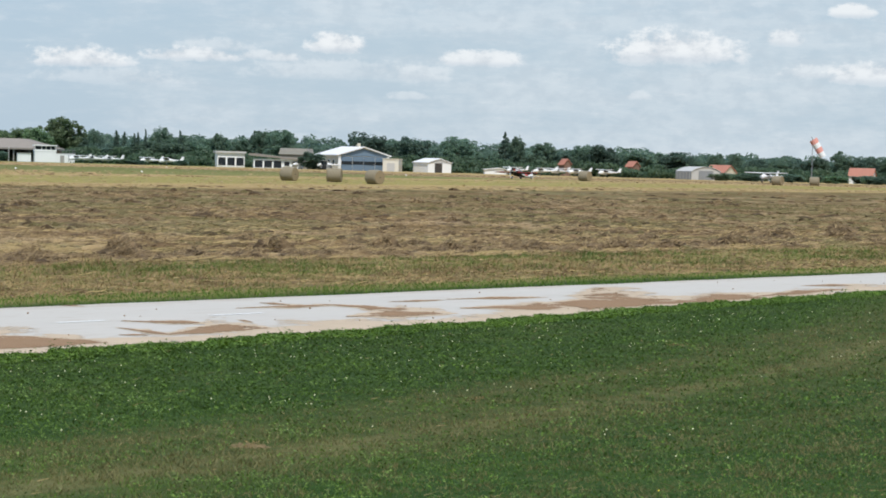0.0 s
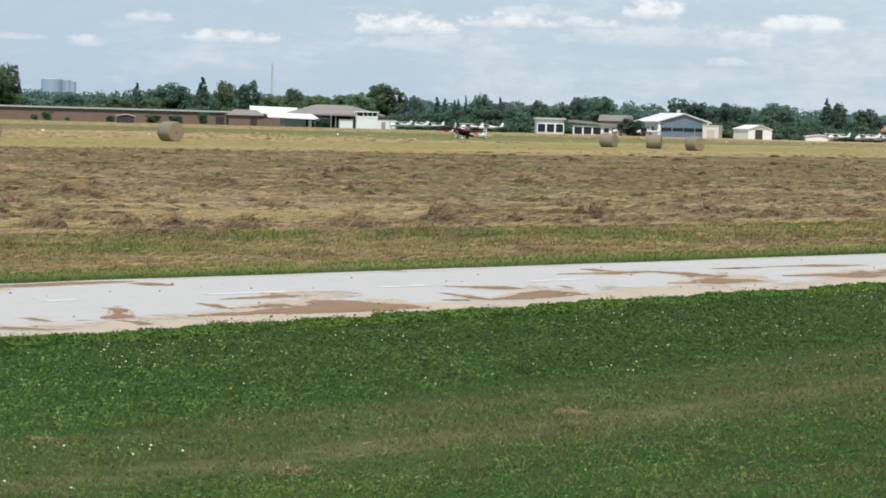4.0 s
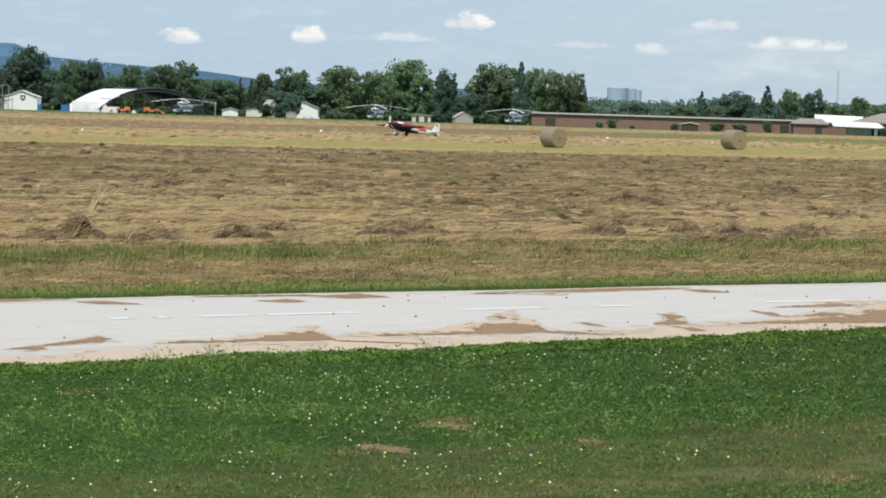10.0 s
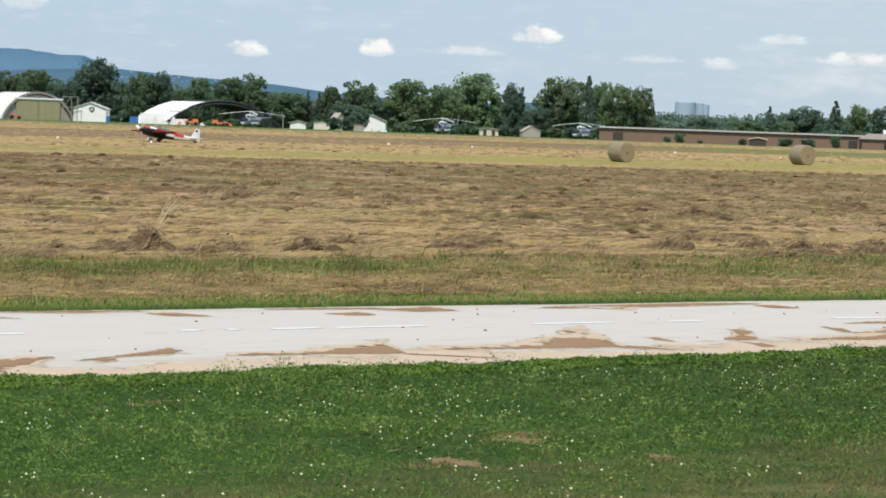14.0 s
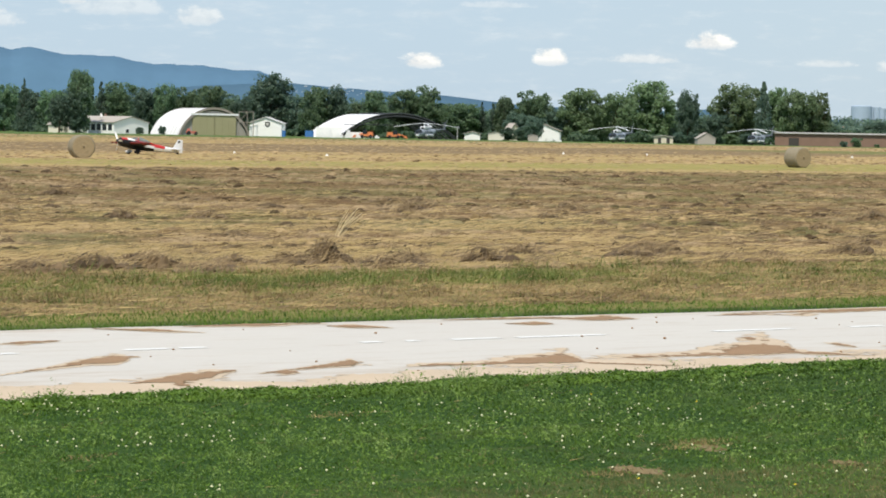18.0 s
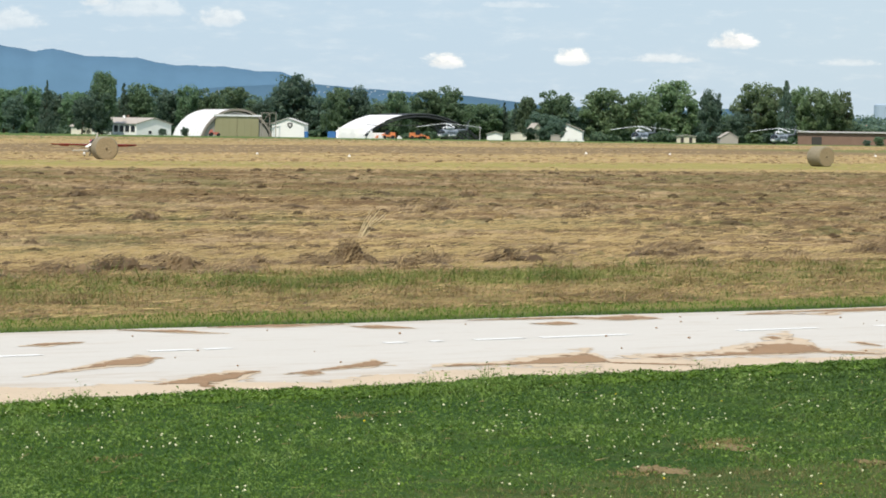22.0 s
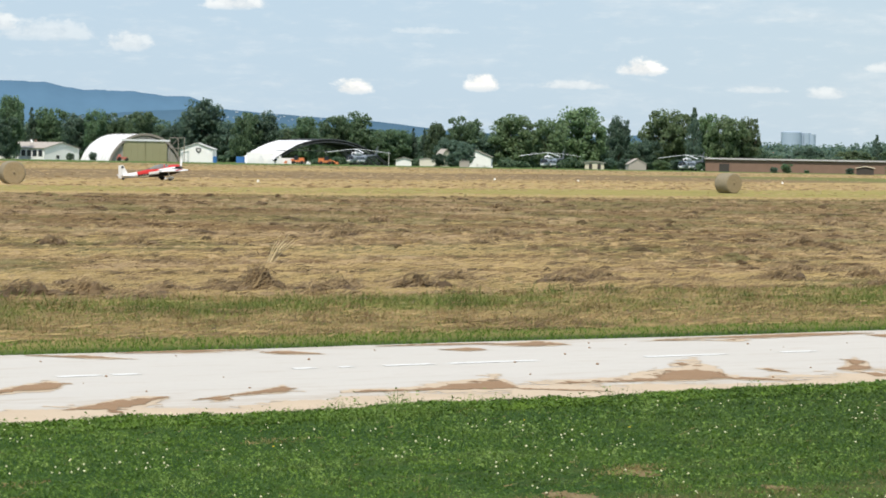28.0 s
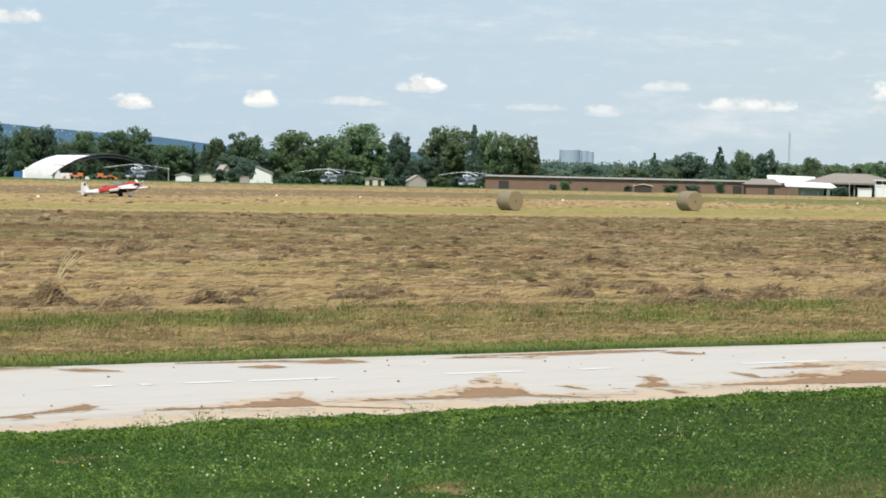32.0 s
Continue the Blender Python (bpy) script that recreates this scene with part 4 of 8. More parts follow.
def covered_hangar():
    m = site(-9.86, 850, 22)
    ob = thing("arched_hangar", "white barrel-vaulted hangar with closed khaki doors", "hangar", m)
    part("vault", shell(Shape(), 22.6, 8.1, 0.3, 0.3, 24), ROOFWHITE, ob, "white ribbed vault")
    part("front_arch", shell(Shape(), 22.9, 8.3, 0.65, -0.3, 0.3), ROOFBROWN, ob, "grey arch rim")
    part("gable", Shape().profile([(x, z) for x, z in arc(21.0, 7.3)], 0.35, 0.6), ROOFGREY, ob, "grey-brown sheet gable")
    for x in (-3.5, 3.5):
        d = part("door", Shape().box(x - 3.45, -0.1, 0, x + 3.45, 0.3, 5.9, 0.03), KHAKI, ob, "khaki steel door leaf")
        for k in range(4):
            part("rib", Shape().box(x - 3.3 + k * 2.15, -0.16, 0.1, x - 3.2 + k * 2.15, -0.08, 5.8), KHAKI, d)
    part("door_rail", Shape().box(-7.6, -0.35, 5.95, 7.6, 0.3, 6.5), ROOFWHITE, ob, "pale rail above the doors")
    for k in range(9):
        y = 1.5 + k * 2.7
        part("rib", shell(Shape(), 22.75, 8.18, 0.12, y, y + 0.12), PALEGREY, ob)
    fr = thing("scaffold_frame", "rusty steel frame beside the arched hangar", "frame", site(-9.22, 846, 0))
    for x in (-2.2, 0.2, 2.0):
        part("post", Shape().tube((x, 0, 0), (x, 0, 7.2), 0.12), ROOFBROWN, fr)
    for z in (4.0, 7.1):
        part("beam", Shape().tube((-2.4, 0, z), (2.2, 0, z), 0.1), ROOFBROWN, fr)
    part("brace", Shape().tube((-2.2, 0, 4.0), (0.2, 0, 7.1), 0.08), ROOFBROWN, fr)


def open_hangar():
    m = site(-6.17, 850, 27)
    ob = thing("open_arched_hangar", "bare dark steel hangar arches still partly covered by white sheets", "hangar", m)
    w, h, l = 40.0, 7.5, 19.0
    for k in range(5):
        y = k * l / 4
        rib = Shape()
        o, i = arc(w, h, 26), arc(w - 1.6, h - 0.8, 26)
        for p in (o, i):
            for a, b in zip(p, p[1:]):
                rib.tube((a[0], y, a[1]), (b[0], y, b[1]), 0.2, n=5)
        for j in range(26):
            rib.tube((o[j][0], y, o[j][1]), (i[j + 1][0], y, i[j + 1][1]), 0.07, n=4)
        part("rib", rib, DARKSTEEL, ob, "dark lattice rib")
    for a in arc(w, h, 12):
        part("purlin", Shape().tube((a[0], 0, a[1]), (a[0], l, a[1]), 0.1, n=5), DARKSTEEL, ob)
    part("cover", shell(Shape(), w + 0.5, h + 0.25, 0.12, 0.2, l + 3, 0.0, 0.36), ROOFWHITE, ob, "white sheet cover")
    part("torn_cover", shell(Shape(), w + 0.4, h + 0.2, 0.1, -0.4, 4.0, 0.0, 0.22), ROOFWHITE, ob, "white sheet edge")
    part("dark_net", shell(Shape(), w + 0.1, h + 0.05, 0.08, 1.0, l, 0.36, 0.84), DARKSTEEL, ob, "dark netting over the crown")
    part("cross_rail", Shape().tube((-w / 2 + 2, 0, 4.0), (w / 2 - 2, 0, 4.0), 0.1), DARKSTEEL, ob)
    base = thing("low_white_wall", "low white wall at the foot of the open hangar", "wall", site(-7.45, 842))
    part("panel", Shape().box(-5.6, 0, 0, 2.2, 0.4, 3.1, 0.05), WHITE, base)
    part("panel", Shape().box(2.2, 0.1, 0, 9.0, 0.4, 1.7, 0.05), WHITE, base)
    for x, w, high in ((-5.2, 2.6, 1.5), (-2.2, 1.8, 2.2), (0.1, 2.4, 1.3), (3.4, 1.6, 2.3), (6.0, 2.2, 1.2), (9.4, 2.0, 1.4), (11.8, 1.4, 0.9)):
        heap = thing("sheet_heap", "crumpled white sheeting heaped before the low wall", "sheeting", site(-7.45, 840) @ pose(x, 0, 0), "heaps of sheeting")
        part("fold", Shape().prism([(0, 0), (w, 0.2), (w * 0.9, 1.0), (w * 0.15, 1.2)], 0, high * 0.6), ROOFWHITE, heap)
        part("fold", Shape().prism([(w * 0.2, 0.1), (w * 0.7, 0.25), (w * 0.6, 0.9), (w * 0.3, 0.8)], high * 0.6, high), ROOFWHITE, heap)


def brick_barn():
    """The long low building: near end to the right, running along the field."""
    b0, b1 = 1.38, 6.9
    (x0, y0, z0), (x1, y1, z1) = spot(b0, 862), spot(b1, 862)
    run, ang = math.hypot(x1 - x0, y1 - y0), math.degrees(math.atan2(y1 - y0, x1 - x0))
    ob = thing("brick_barn", "long low brick building with a grey sheet roof", "barn", pose(x0, y0, z0, 0, 0, ang))
    part("wall", Shape().box(0, 0, -0.3, run, 9, 3.72), BRICK, ob)
    top = part("roof", Shape().profile([(-0.5, 3.68), (9.5, 3.68), (9.5, 3.84), (4.5, 4.15), (-0.6, 3.84)], 0, run), BARNROOF, ob)
    top.matrix_basis = Matrix(((0, 1, 0, 0), (1, 0, 0, 0), (0, 0, 1, 0), (0, 0, 0, 1)))
    part("eaves_board", Shape().box(-0.4, -0.68, 3.66, run + 0.4, -0.61, 3.88), PALEGREY, ob)
    part("plinth", Shape().box(0, -0.06, -0.3, run, -0.005, 0.3), BRICK, ob)
    for i in range(30):
        x = 2.0 + i * (run - 4) / 29
        part("pier", Shape().box(x - 0.16, -0.12, 0, x + 0.16, -0.004, 3.6), BRICK, ob)
    for x, w in ((run * 0.05, 3), (run * 0.55, 2.4), (run * 0.9, 2.6)):
        part("door", Shape().box(x, -0.15, 0, x + w, -0.004, 2.4), INSIDE, ob, "dark panel standing in for a shaded open doorway")


def control_building():
    ob = thing("control_building", "white two-storey airfield control building with a glazed cab", "building", site(9.57, 848, 4))
    part("tower", Shape().box(-5.9, 0, -0.3, 0.4, 6, 3.2, 0.05), WHITE, ob)
    part("cab_sill", Shape().box(-6.0, -0.1, 3.2, 0.5, 6, 3.7, 0.05), WHITE, ob)
    part("cab_glass", Shape().box(-5.7, 0.15, 3.7, 0.2, 5.8, 4.8), GLASS, ob)
    for x in (-5.85, -3.9, -2.6, -1.2, 0.2):
        part("mullion", Shape().box(x - 0.06, 0.02, 3.7, x + 0.1, 0.16, 4.8), WHITE, ob)
    part("cab_roof", Shape().box(-6.3, -0.5, 4.8, 0.8, 6.4, 5.1, 0.1), WHITE, ob)
    part("wing", Shape().box(0.4, 0.4, -0.3, 6.0, 6, 2.6, 0.04), WHITE, ob)
    part("terrace_edge", Shape().box(0.4, 0.3, 2.6, 6.1, 6, 2.75), PALEGREY, ob)
    for i in range(7):
        x = 0.7 + i * 0.9
        part("rail_post", Shape().tube((x, 0.4, 2.75), (x, 0.4, 3.7), 0.03, n=5), STEEL, ob)
    part("handrail", Shape().tube((0.5, 0.4, 3.7), (6.1, 0.4, 3.7), 0.04, n=5), STEEL, ob)
    part("door", Shape().box(1.6, 0.34, 0, 2.8, 0.42, 2.1), ROOFGREY, ob)
    low = thing("white_shed", "low white shed beside the control building", "shed", site(8.98, 846, 4))
    part("body", Shape().box(-2.2, 0, -0.2, 1.8, 3, 2.4, 0.04), WHITE, low)
    part("roof", Shape().box(-2.4, -0.2, 2.4, 2.0, 3.2, 2.55, 0.04), PALEGREY, low)


def brown_hangar():
    ob = thing("wide_hangar", "wide hangar with a weathered grey-brown hipped roof and open dark front", "hangar", site(8.6, 862, -14))
    w, l = 25.0, 20.0
    part("back_wall", Shape().box(-w / 2, l - 0.3, -0.3, w / 2, l, 4.0), ROOFBROWN, ob)
    part("side_wall", Shape().box(-w / 2, 0, -0.3, -w / 2 + 0.3, l - 0.3, 4.0), BRICK, ob)
    part("side_wall", Shape().box(w / 2 - 0.3, 0, -0.3, w / 2, l - 0.3, 4.0), BRICK, ob)
    part("roof", Shape().loft([[(-w / 2 - 0.8, -0.8, 3.6), (w / 2 + 0.8, -0.8, 3.6), (w / 2 + 0.8, l + 0.8, 3.6), (-w / 2 - 0.8, l + 0.8, 3.6)], [(-w / 2 - 0.8, -0.8, 4.1), (w / 2 + 0.8, -0.8, 4.1), (w / 2 + 0.8, l + 0.8, 4.1), (-w / 2 - 0.8, l + 0.8, 4.1)], [(-w / 2 + 7, 6, 6.9), (w / 2 - 9, 6, 6.9), (w / 2 - 9, l - 6, 6.9), (-w / 2 + 7, l - 6, 6.9)]]), ROOFBROWN, ob)
    for i in range(6):
        x = -w / 2 + 0.4 + i * (w - 0.8) / 5
        part("post", Shape().box(x - 0.15, 0, 0, x + 0.15, 0.3, 3.6), ROOFGREY, ob)
    can = thing("white_canopy", "low white sloping canopy roof on posts", "canopy", site(7.9, 846, 4))
    part("roof", Shape().loft([[(-7.6, -1.5, 2.5), (7.8, -1.5, 2.2), (7.6, 9, 3.1), (-7.4, 9, 3.3)], [(-7.6, -1.5, 2.75), (7.8, -1.5, 2.45), (6.2, 8, 3.9), (-6.0, 8, 4.15)]]), ROOFWHITE, can)
    for x in (-6.5, -2.5, 2.0, 6.5):
        part("post", Shape().tube((x, -0.6, 0), (x, -0.6, 2.35), 0.09), STEEL, can)
    part("panel", Shape().box(-3.6, 2.5, 0, 4.0, 2.7, 2.3), PALEGREY, can)
    part("white_door", Shape().box(4.6, 0.2, 0, 5.6, 0.35, 2.1), WHITE, can)
    back = thing("white_roofed_shed", "shed with a white sheet roof", "shed", site(7.5, 864, 2))
    part("body", Shape().box(-6.0, 0, -0.2, 7.0, 8, 3.4), BRICK, back)
    part("roof", Shape().loft([[(-7.0, -0.8, 3.6), (7.6, -0.8, 3.4), (7.6, 9, 4.6), (-7.0, 9, 4.8)], [(-7.0, -0.8, 3.85), (7.6, -0.8, 3.65), (7.6, 9, 5.75), (-7.0, 9, 6.0)]]), ROOFWHITE, back)
    brick = thing("brick_shed", "brick shed with a brown pitched roof", "shed", site(6.95, 852, 6))
    part("body", Shape().box(-5.0, 0, -0.2, 5.0, 8, 3.0), BRICK, brick)
    part("roof", Shape().loft([[(-5.6, -0.6, 2.9), (5.6, -0.6, 2.9), (5.6, 8.6, 2.9), (-5.6, 8.6, 2.9)], [(-5.6, -0.6, 3.1), (5.6, -0.6, 3.1), (3.6, 4.6, 4.7), (-3.0, 4.6, 4.7)]]), ROOFBROWN, brick)
    part("door", Shape().box(1.4, -0.07, 0, 3.4, -0.004, 2.2), INSIDE, brick, "dark panel for a shaded doorway")


def blue_hangar():
    far = 850
    ob = thing("blue_hangar", "gabled hangar with blue sliding doors and a white roof", "hangar", site(15.74, far, 21))
    w, l, eave, ridge = 16.2, 19.0, 4.5, 6.9
    part("wall", Shape().profile([(-w / 2, -0.3), (w / 2, -0.3), (w / 2, eave), (0, ridge), (-w / 2, eave)], 0.2, l), BEIGE, ob)
    for sgn in (-1, 1):
        ring = [(0, ridge), (sgn * (w / 2 + 0.6), eave - 0.2), (sgn * (w / 2 + 0.6), eave + 0.1), (0, ridge + 0.3)]
        part("roof_slope", Shape().profile(ring if sgn < 0 else ring[::-1], -0.6, l + 0.4), ROOFWHITE, ob)
    part("gable_panel", Shape().profile([(-w / 2 + 0.4, eave - 0.2), (w / 2 - 0.4, eave - 0.2), (w / 2 - 0.4, eave + 0.05), (0, ridge - 0.25), (-w / 2 + 0.4, eave + 0.05)], 0.08, 0.19), BLUE, ob)
    for i in range(4):
        x = -w / 2 + 0.95 + i * 3.6
        d = part("door", Shape().box(x, -0.02 - 0.06 * (i % 2), 0, x + 3.5, 0.1 - 0.06 * (i % 2), 4.1, 0.02), BLUE, ob, "blue sliding door leaf")
        part("pane", Shape().box(x + 0.06, -0.11, 1.75, x + 3.44, -0.03 - 0.06 * (i % 2), 2.75), GLASS, d)
    for x in (-w / 2, w / 2 - 0.7):
        part("corner_pier", Shape().box(x, -0.1, 0, x + 0.75, 0.19, 4.4), WHITE, ob)
    for y in (4, 8, 12):
        window(ob, -w / 2 - 0.02, y, 1.6, 1.6, 1.4, "left")
    part("vent", Shape().box(-0.4, 4, ridge + 0.1, 0.4, 5, ridge + 1.3, 0.05), CREAM, ob)
    an = thing("hangar_annex", "low beige annex with grey doors beside the hangar", "annex", site(16.27, far - 2, -8))
    part("body", Shape().box(-2.2, 0, -0.2, 2.6, 8, 3.6, 0.04), BEIGE, an)
    part("parapet", Shape().box(-2.35, -0.15, 3.6, 2.75, 8.1, 3.85, 0.04), CREAM, an)
    part("door", Shape().box(-0.9, -0.06, 0, 1.4, 0.02, 2.5), PALEGREY, an)


def pavilion():
    a = thing("flat_roofed_clubhouse", "flat-roofed white clubhouse with wide windows", "building", site(13.07, 850, 6))
    part("wall", Shape().box(-4.0, 0, -0.2, 4.2, 7, 4.2, 0.04), WHITE, a)
    part("roof", Shape().box(-4.6, -0.6, 4.2, 4.6, 7.4, 4.75, 0.06), PALEGREY, a)
    for x in (-2.6, 0.1, 2.8):
        window(a, x, -0.02, 0.5, 2.2, 2.4)
    b = thing("sloping_roof_club", "low clubhouse with a long grey sloping roof and white walls", "building", site(13.97, 846, -6))
    part("wall", Shape().box(-6.6, 0, -0.2, 7.4, 8, 2.7, 0.04), WHITE, b)
    part("roof", Shape().profile([(-8.0, 3.7), (7.9, 2.55), (7.9, 2.85), (-6.5, 4.3), (-8.0, 4.2)], -0.9, 8.6), ROOFBROWN, b)
    # dark panes stand in for shaded veranda openings between white pillars
    for x in (-5.0, -2.2, 0.6):
        window(b, x, -0.02, 0.15, 2.3, 2.1)
    for x in (3.4, 5.8):
        window(b, x, -0.02, 0.8, 1.5, 1.3)
    c = thing("grey_barn_roof", "grey-roofed barn behind the clubhouse", "barn", site(14.35, 880, -10))
    part("wall", Shape().box(-4.5, 0, -0.2, 4.0, 9, 4.6), ROOFBROWN, c)
    part("roof", Shape().profile([(-5.0, 4.4), (4.5, 4.4), (4.0, 6.3), (-4.4, 6.3)], -0.5, 9.5), ROOFGREY, c)


def white_hangar():
    ob = thing("small_white_hangar", "small white gabled hangar, its open door a dark panel", "hangar", site(17.27, 848, 24))
    w, l = 7.6, 11.0
    part("wall", Shape().profile([(-w / 2, -0.2), (w / 2, -0.2), (w / 2, 2.9), (0, 4.1), (-w / 2, 2.9)], 0, l), WHITE, ob)
    for sgn in (-1, 1):
        ring = [(0, 4.12), (sgn * (w / 2 + 0.3), 2.85), (sgn * (w / 2 + 0.3), 3.05), (0, 4.32)]
        part("roof_slope", Shape().profile(ring if sgn < 0 else ring[::-1], -0.3, l + 0.3), ROOFWHITE, ob)
    part("doorway_panel", Shape().box(-1.6, -0.07, 0, 0.8, 0.02, 2.8), INSIDE, ob, "dark panel standing in for a shaded open doorway")
    part("gable_band", Shape().profile([(-w / 2 + 0.2, 2.85), (w / 2 - 0.2, 2.85), (0, 3.95)], -0.05, -0.005), PALEGREY, ob)


def grey_vault():
    far = 840
    ob = thing("grey_vaulted_shed", "grey sheet-metal shed with upright sides and a low curved roof", "shed", site(22.62, far, 25))
    w, wall, h, l = 9.6, 2.5, 3.9, 11.0
    crown = [(x, z + wall) for x, z in arc(w, h - wall)]
    for x in (-w / 2, w / 2 - 0.12):
        part("side_wall", Shape().box(x, 0.0, -0.2, x + 0.12, l, wall), STEEL, ob, "dark grey sheet wall")
    part("roof", Shape().profile(crown + [(x * 0.98, z - 0.12) for x, z in crown][::-1], -0.2, l + 0.2), PALEGREY, ob, "pale curved sheet roof")
    part("gable", Shape().profile([(-w / 2 + 0.13, -0.2)] + [(x * 0.96, z - 0.16) for x, z in crown] + [(w / 2 - 0.13, -0.2)], 0.05, 0.15), PALEGREY, ob, "grey sheet gable")
    for x in (-2.4, 0.0):
        part("door", Shape().box(x, -0.03, 0, x + 2.35, 0.04, 2.7, 0.02), STEEL, ob, "grey sliding door leaf")
    for i in range(5):
        part("rib", Shape().box(-w / 2 - 0.05, 1.0 + 2.2 * i, 0, -w / 2 - 0.005, 1.12 + 2.2 * i, wall), PALEGREY, ob)


def silo_block():
    far = 3000
    ob = thing("grain_silo", "tall concrete silo block on the horizon, coloured blue-grey for haze", "silo", pose(*spot(3.13, far)[:2], 0, 0, 0, -3.13))
    part("main_cell", Shape().tube((-2.5, 0, 0), (-2.5, 0, rise(62, far)), 11.0, n=32), FARBLUE, ob)
    part("rim", Shape().tube((-2.5, 0, rise(62, far)), (-2.5, 0, rise(63.5, far)), 10.2, 9.0, 32), FARBLUE, ob)
    for x, r, top in ((13.0, 4.6, 61), (19.0, 3.6, 59)):
        part("low_cell", Shape().tube((x, 2, 0), (x, 2, rise(top, far)), r, n=20), FARBLUE, ob)
    part("stair_tower", Shape().box(8.3, -3.0, 0, 9.6, 1.0, rise(60.5, far)), FARBLUE, ob)


def lattice_mast():
    far = 1500
    x, y, z = spot(7.46, far)
    top = rise(102, far)
    ob = thing("lattice_mast", "tall slim grey lattice radio mast", "mast", pose(x, y, z, 0, 0, 15))
    for i in range(3):
        a = i * math.tau / 3
        part("leg", Shape().tube((0.55 * math.cos(a), 0.55 * math.sin(a), 0), (0.45 * math.cos(a), 0.45 * math.sin(a), top - z), 0.11, n=6), PALEGREY, ob)
    s = Shape()
    for k in range(int((top - z) / 1.2)):
        for i in range(3):
            a, b = i * math.tau / 3, (i + 1) * math.tau / 3
            s.tube((0.5 * math.cos(a), 0.5 * math.sin(a), k * 1.2), (0.5 * math.cos(b), 0.5 * math.sin(b), k * 1.2 + 1.2), 0.06, n=4)
    part("bracing", s, PALEGREY, ob)


def windsock():
    far = 620
    x, y, z = spot(24.72, far)
    top = rise(68, far) - z
    ob = thing("windsock", "red and white striped windsock drooping from a steel pole", "windsock", pose(x, y, z, 0, 0, -24.7))
    part("pole", Shape().tube((0, 0, 0), (0, 0, top), 0.09, 0.06), STEEL, ob)
    part("hoop", Shape().tube((-0.05, 0, top - 0.15), (0.12, 0, top - 0.05), 0.75, 0.75, 14), STEEL, ob)
    a = Vector((0.1, 0, top - 0.1))
    step = Vector((0.56, 0, -0.92))
    for i in range(4):
        r0, r1 = 0.92 - 0.06 * i, 0.86 - 0.06 * i
        b = a + step
        part("sock_band", Shape().tube(a, b, r0, r1, 12), SOCKRED if i % 2 == 0 else WHITE, ob, "faded red band" if i % 2 == 0 else "white band")
        a = b + (b - a).normalized() * 0.003



def power_pylon():
    """A far steel lattice pylon with three arms a side."""
    ob = thing("power_pylon", "thin grey lattice power pylon beyond the woods", "pylon", group="far power pylons")
    for sx in (-1, 1):
        for sy in (-1, 1):
            part("leg", Shape().tube((2.2 * sx, 2.2 * sy, 0), (0.4 * sx, 0.4 * sy, 30), 0.13, 0.08, 5), PALEGREY, ob)
    lattice = Shape()
    for i in range(10):
        a, b = 2.2 - 0.18 * i, 2.02 - 0.18 * i
        for sy in (-1, 1):
            lattice.tube((-a, a * sy, 3 * i), (b, b * sy, 3 * i + 3), 0.07, n=4).tube((a, a * sy, 3 * i), (-b, b * sy, 3 * i + 3), 0.07, n=4)
    part("bracing", lattice, PALEGREY, ob)
    for z, half in ((22, 3.6), (25.5, 4.4), (29, 3.0)):
        part("arm", Shape().tube((-half, 0, z), (half, 0, z), 0.14, n=5), PALEGREY, ob)
    return ob


pylon = power_pylon()
for i, (b, step) in enumerate(((22.20, 30), (23.55, 16), (24.67, 12))):
    x, y, z = spot(b, 2400)
    m = pose(x, y, z, 0, 0, 30) @ Matrix.Diagonal((1, 1, (rise(step, 2400) - z) / 30.0, 1))
    if i == 0:
        pylon.matrix_basis = m
    else:
        copy_thing(pylon, m)

covered_hangar()
open_hangar()
brick_barn()
control_building()
brown_hangar()
blue_hangar()
pavilion()
white_hangar()
grey_vault()
silo_block()
lattice_mast()
windsock()
house("white_house", "long white single-storey house with a grey-brown roof and dark windows", site(-11.52, 850, 40), 13.4, 25.0, 3.3, 5.0, roof=ROOFPALE, chimney=True,
      wins=[(y, 0.9, 1.9, 1.9, "left") for y in (1.6, 4.2, 6.8, 9.4, 12.0, 14.6, 17.2, 19.8)] + [(-1.5, 0.3, 1.2, 1.0, "front")])
dish = thing("satellite_dish", "white satellite dish on a short roof pole", "satellite dish", site(-12.0, 850, 40) @ pose(2.5, 6.0, 4.15))
part("pole", Shape().tube((0, 0, -0.6), (0, 0, 1.0), 0.05, n=6), STEEL, dish)
part("bowl", Shape().tube((0, -0.1, 1.2), (0, -0.32, 1.26), 0.2, 0.55, 16), WHITE, dish)
house("cream_annex", "low cream annex at the end of the white house", site(-12.86, 856, 30), 3.6, 6.0, 2.4, 3.3, wall=CREAMLIGHT, roof=ROOFPALE)
house("badge_hut", "white gabled hut with a dark shield on its gable", site(-8.84, 848, -6), 9.6, 12.0, 3.9, 5.6, roof=PALEGREY)
house("white_gable_house", "white gabled house at the edge of the trees", site(-3.24, 848, -3), 9.4, 9.0, 3.1, 5.0, roof=ROOFBROWN)
house("grey_shed", "low grey shed beside the white gabled house", site(-3.46, 832, 0), 2.8, 2.5, 1.5, 1.8, wall=ROOFPALE, roof=ROOFGREY, cat="shed", over=0.15)
house("low_white_shed", "low whitish shed half hidden by bushes", site(-4.2, 895, 0), 5.0, 4.0, 2.0, 2.4, wall=BEIGE, roof=ROOFGREY, cat="shed", over=0.2)
house("low_white_house", "low white house among dark conifers", site(-4.68, 872, 0), 4.8, 7.0, 1.8, 2.5)
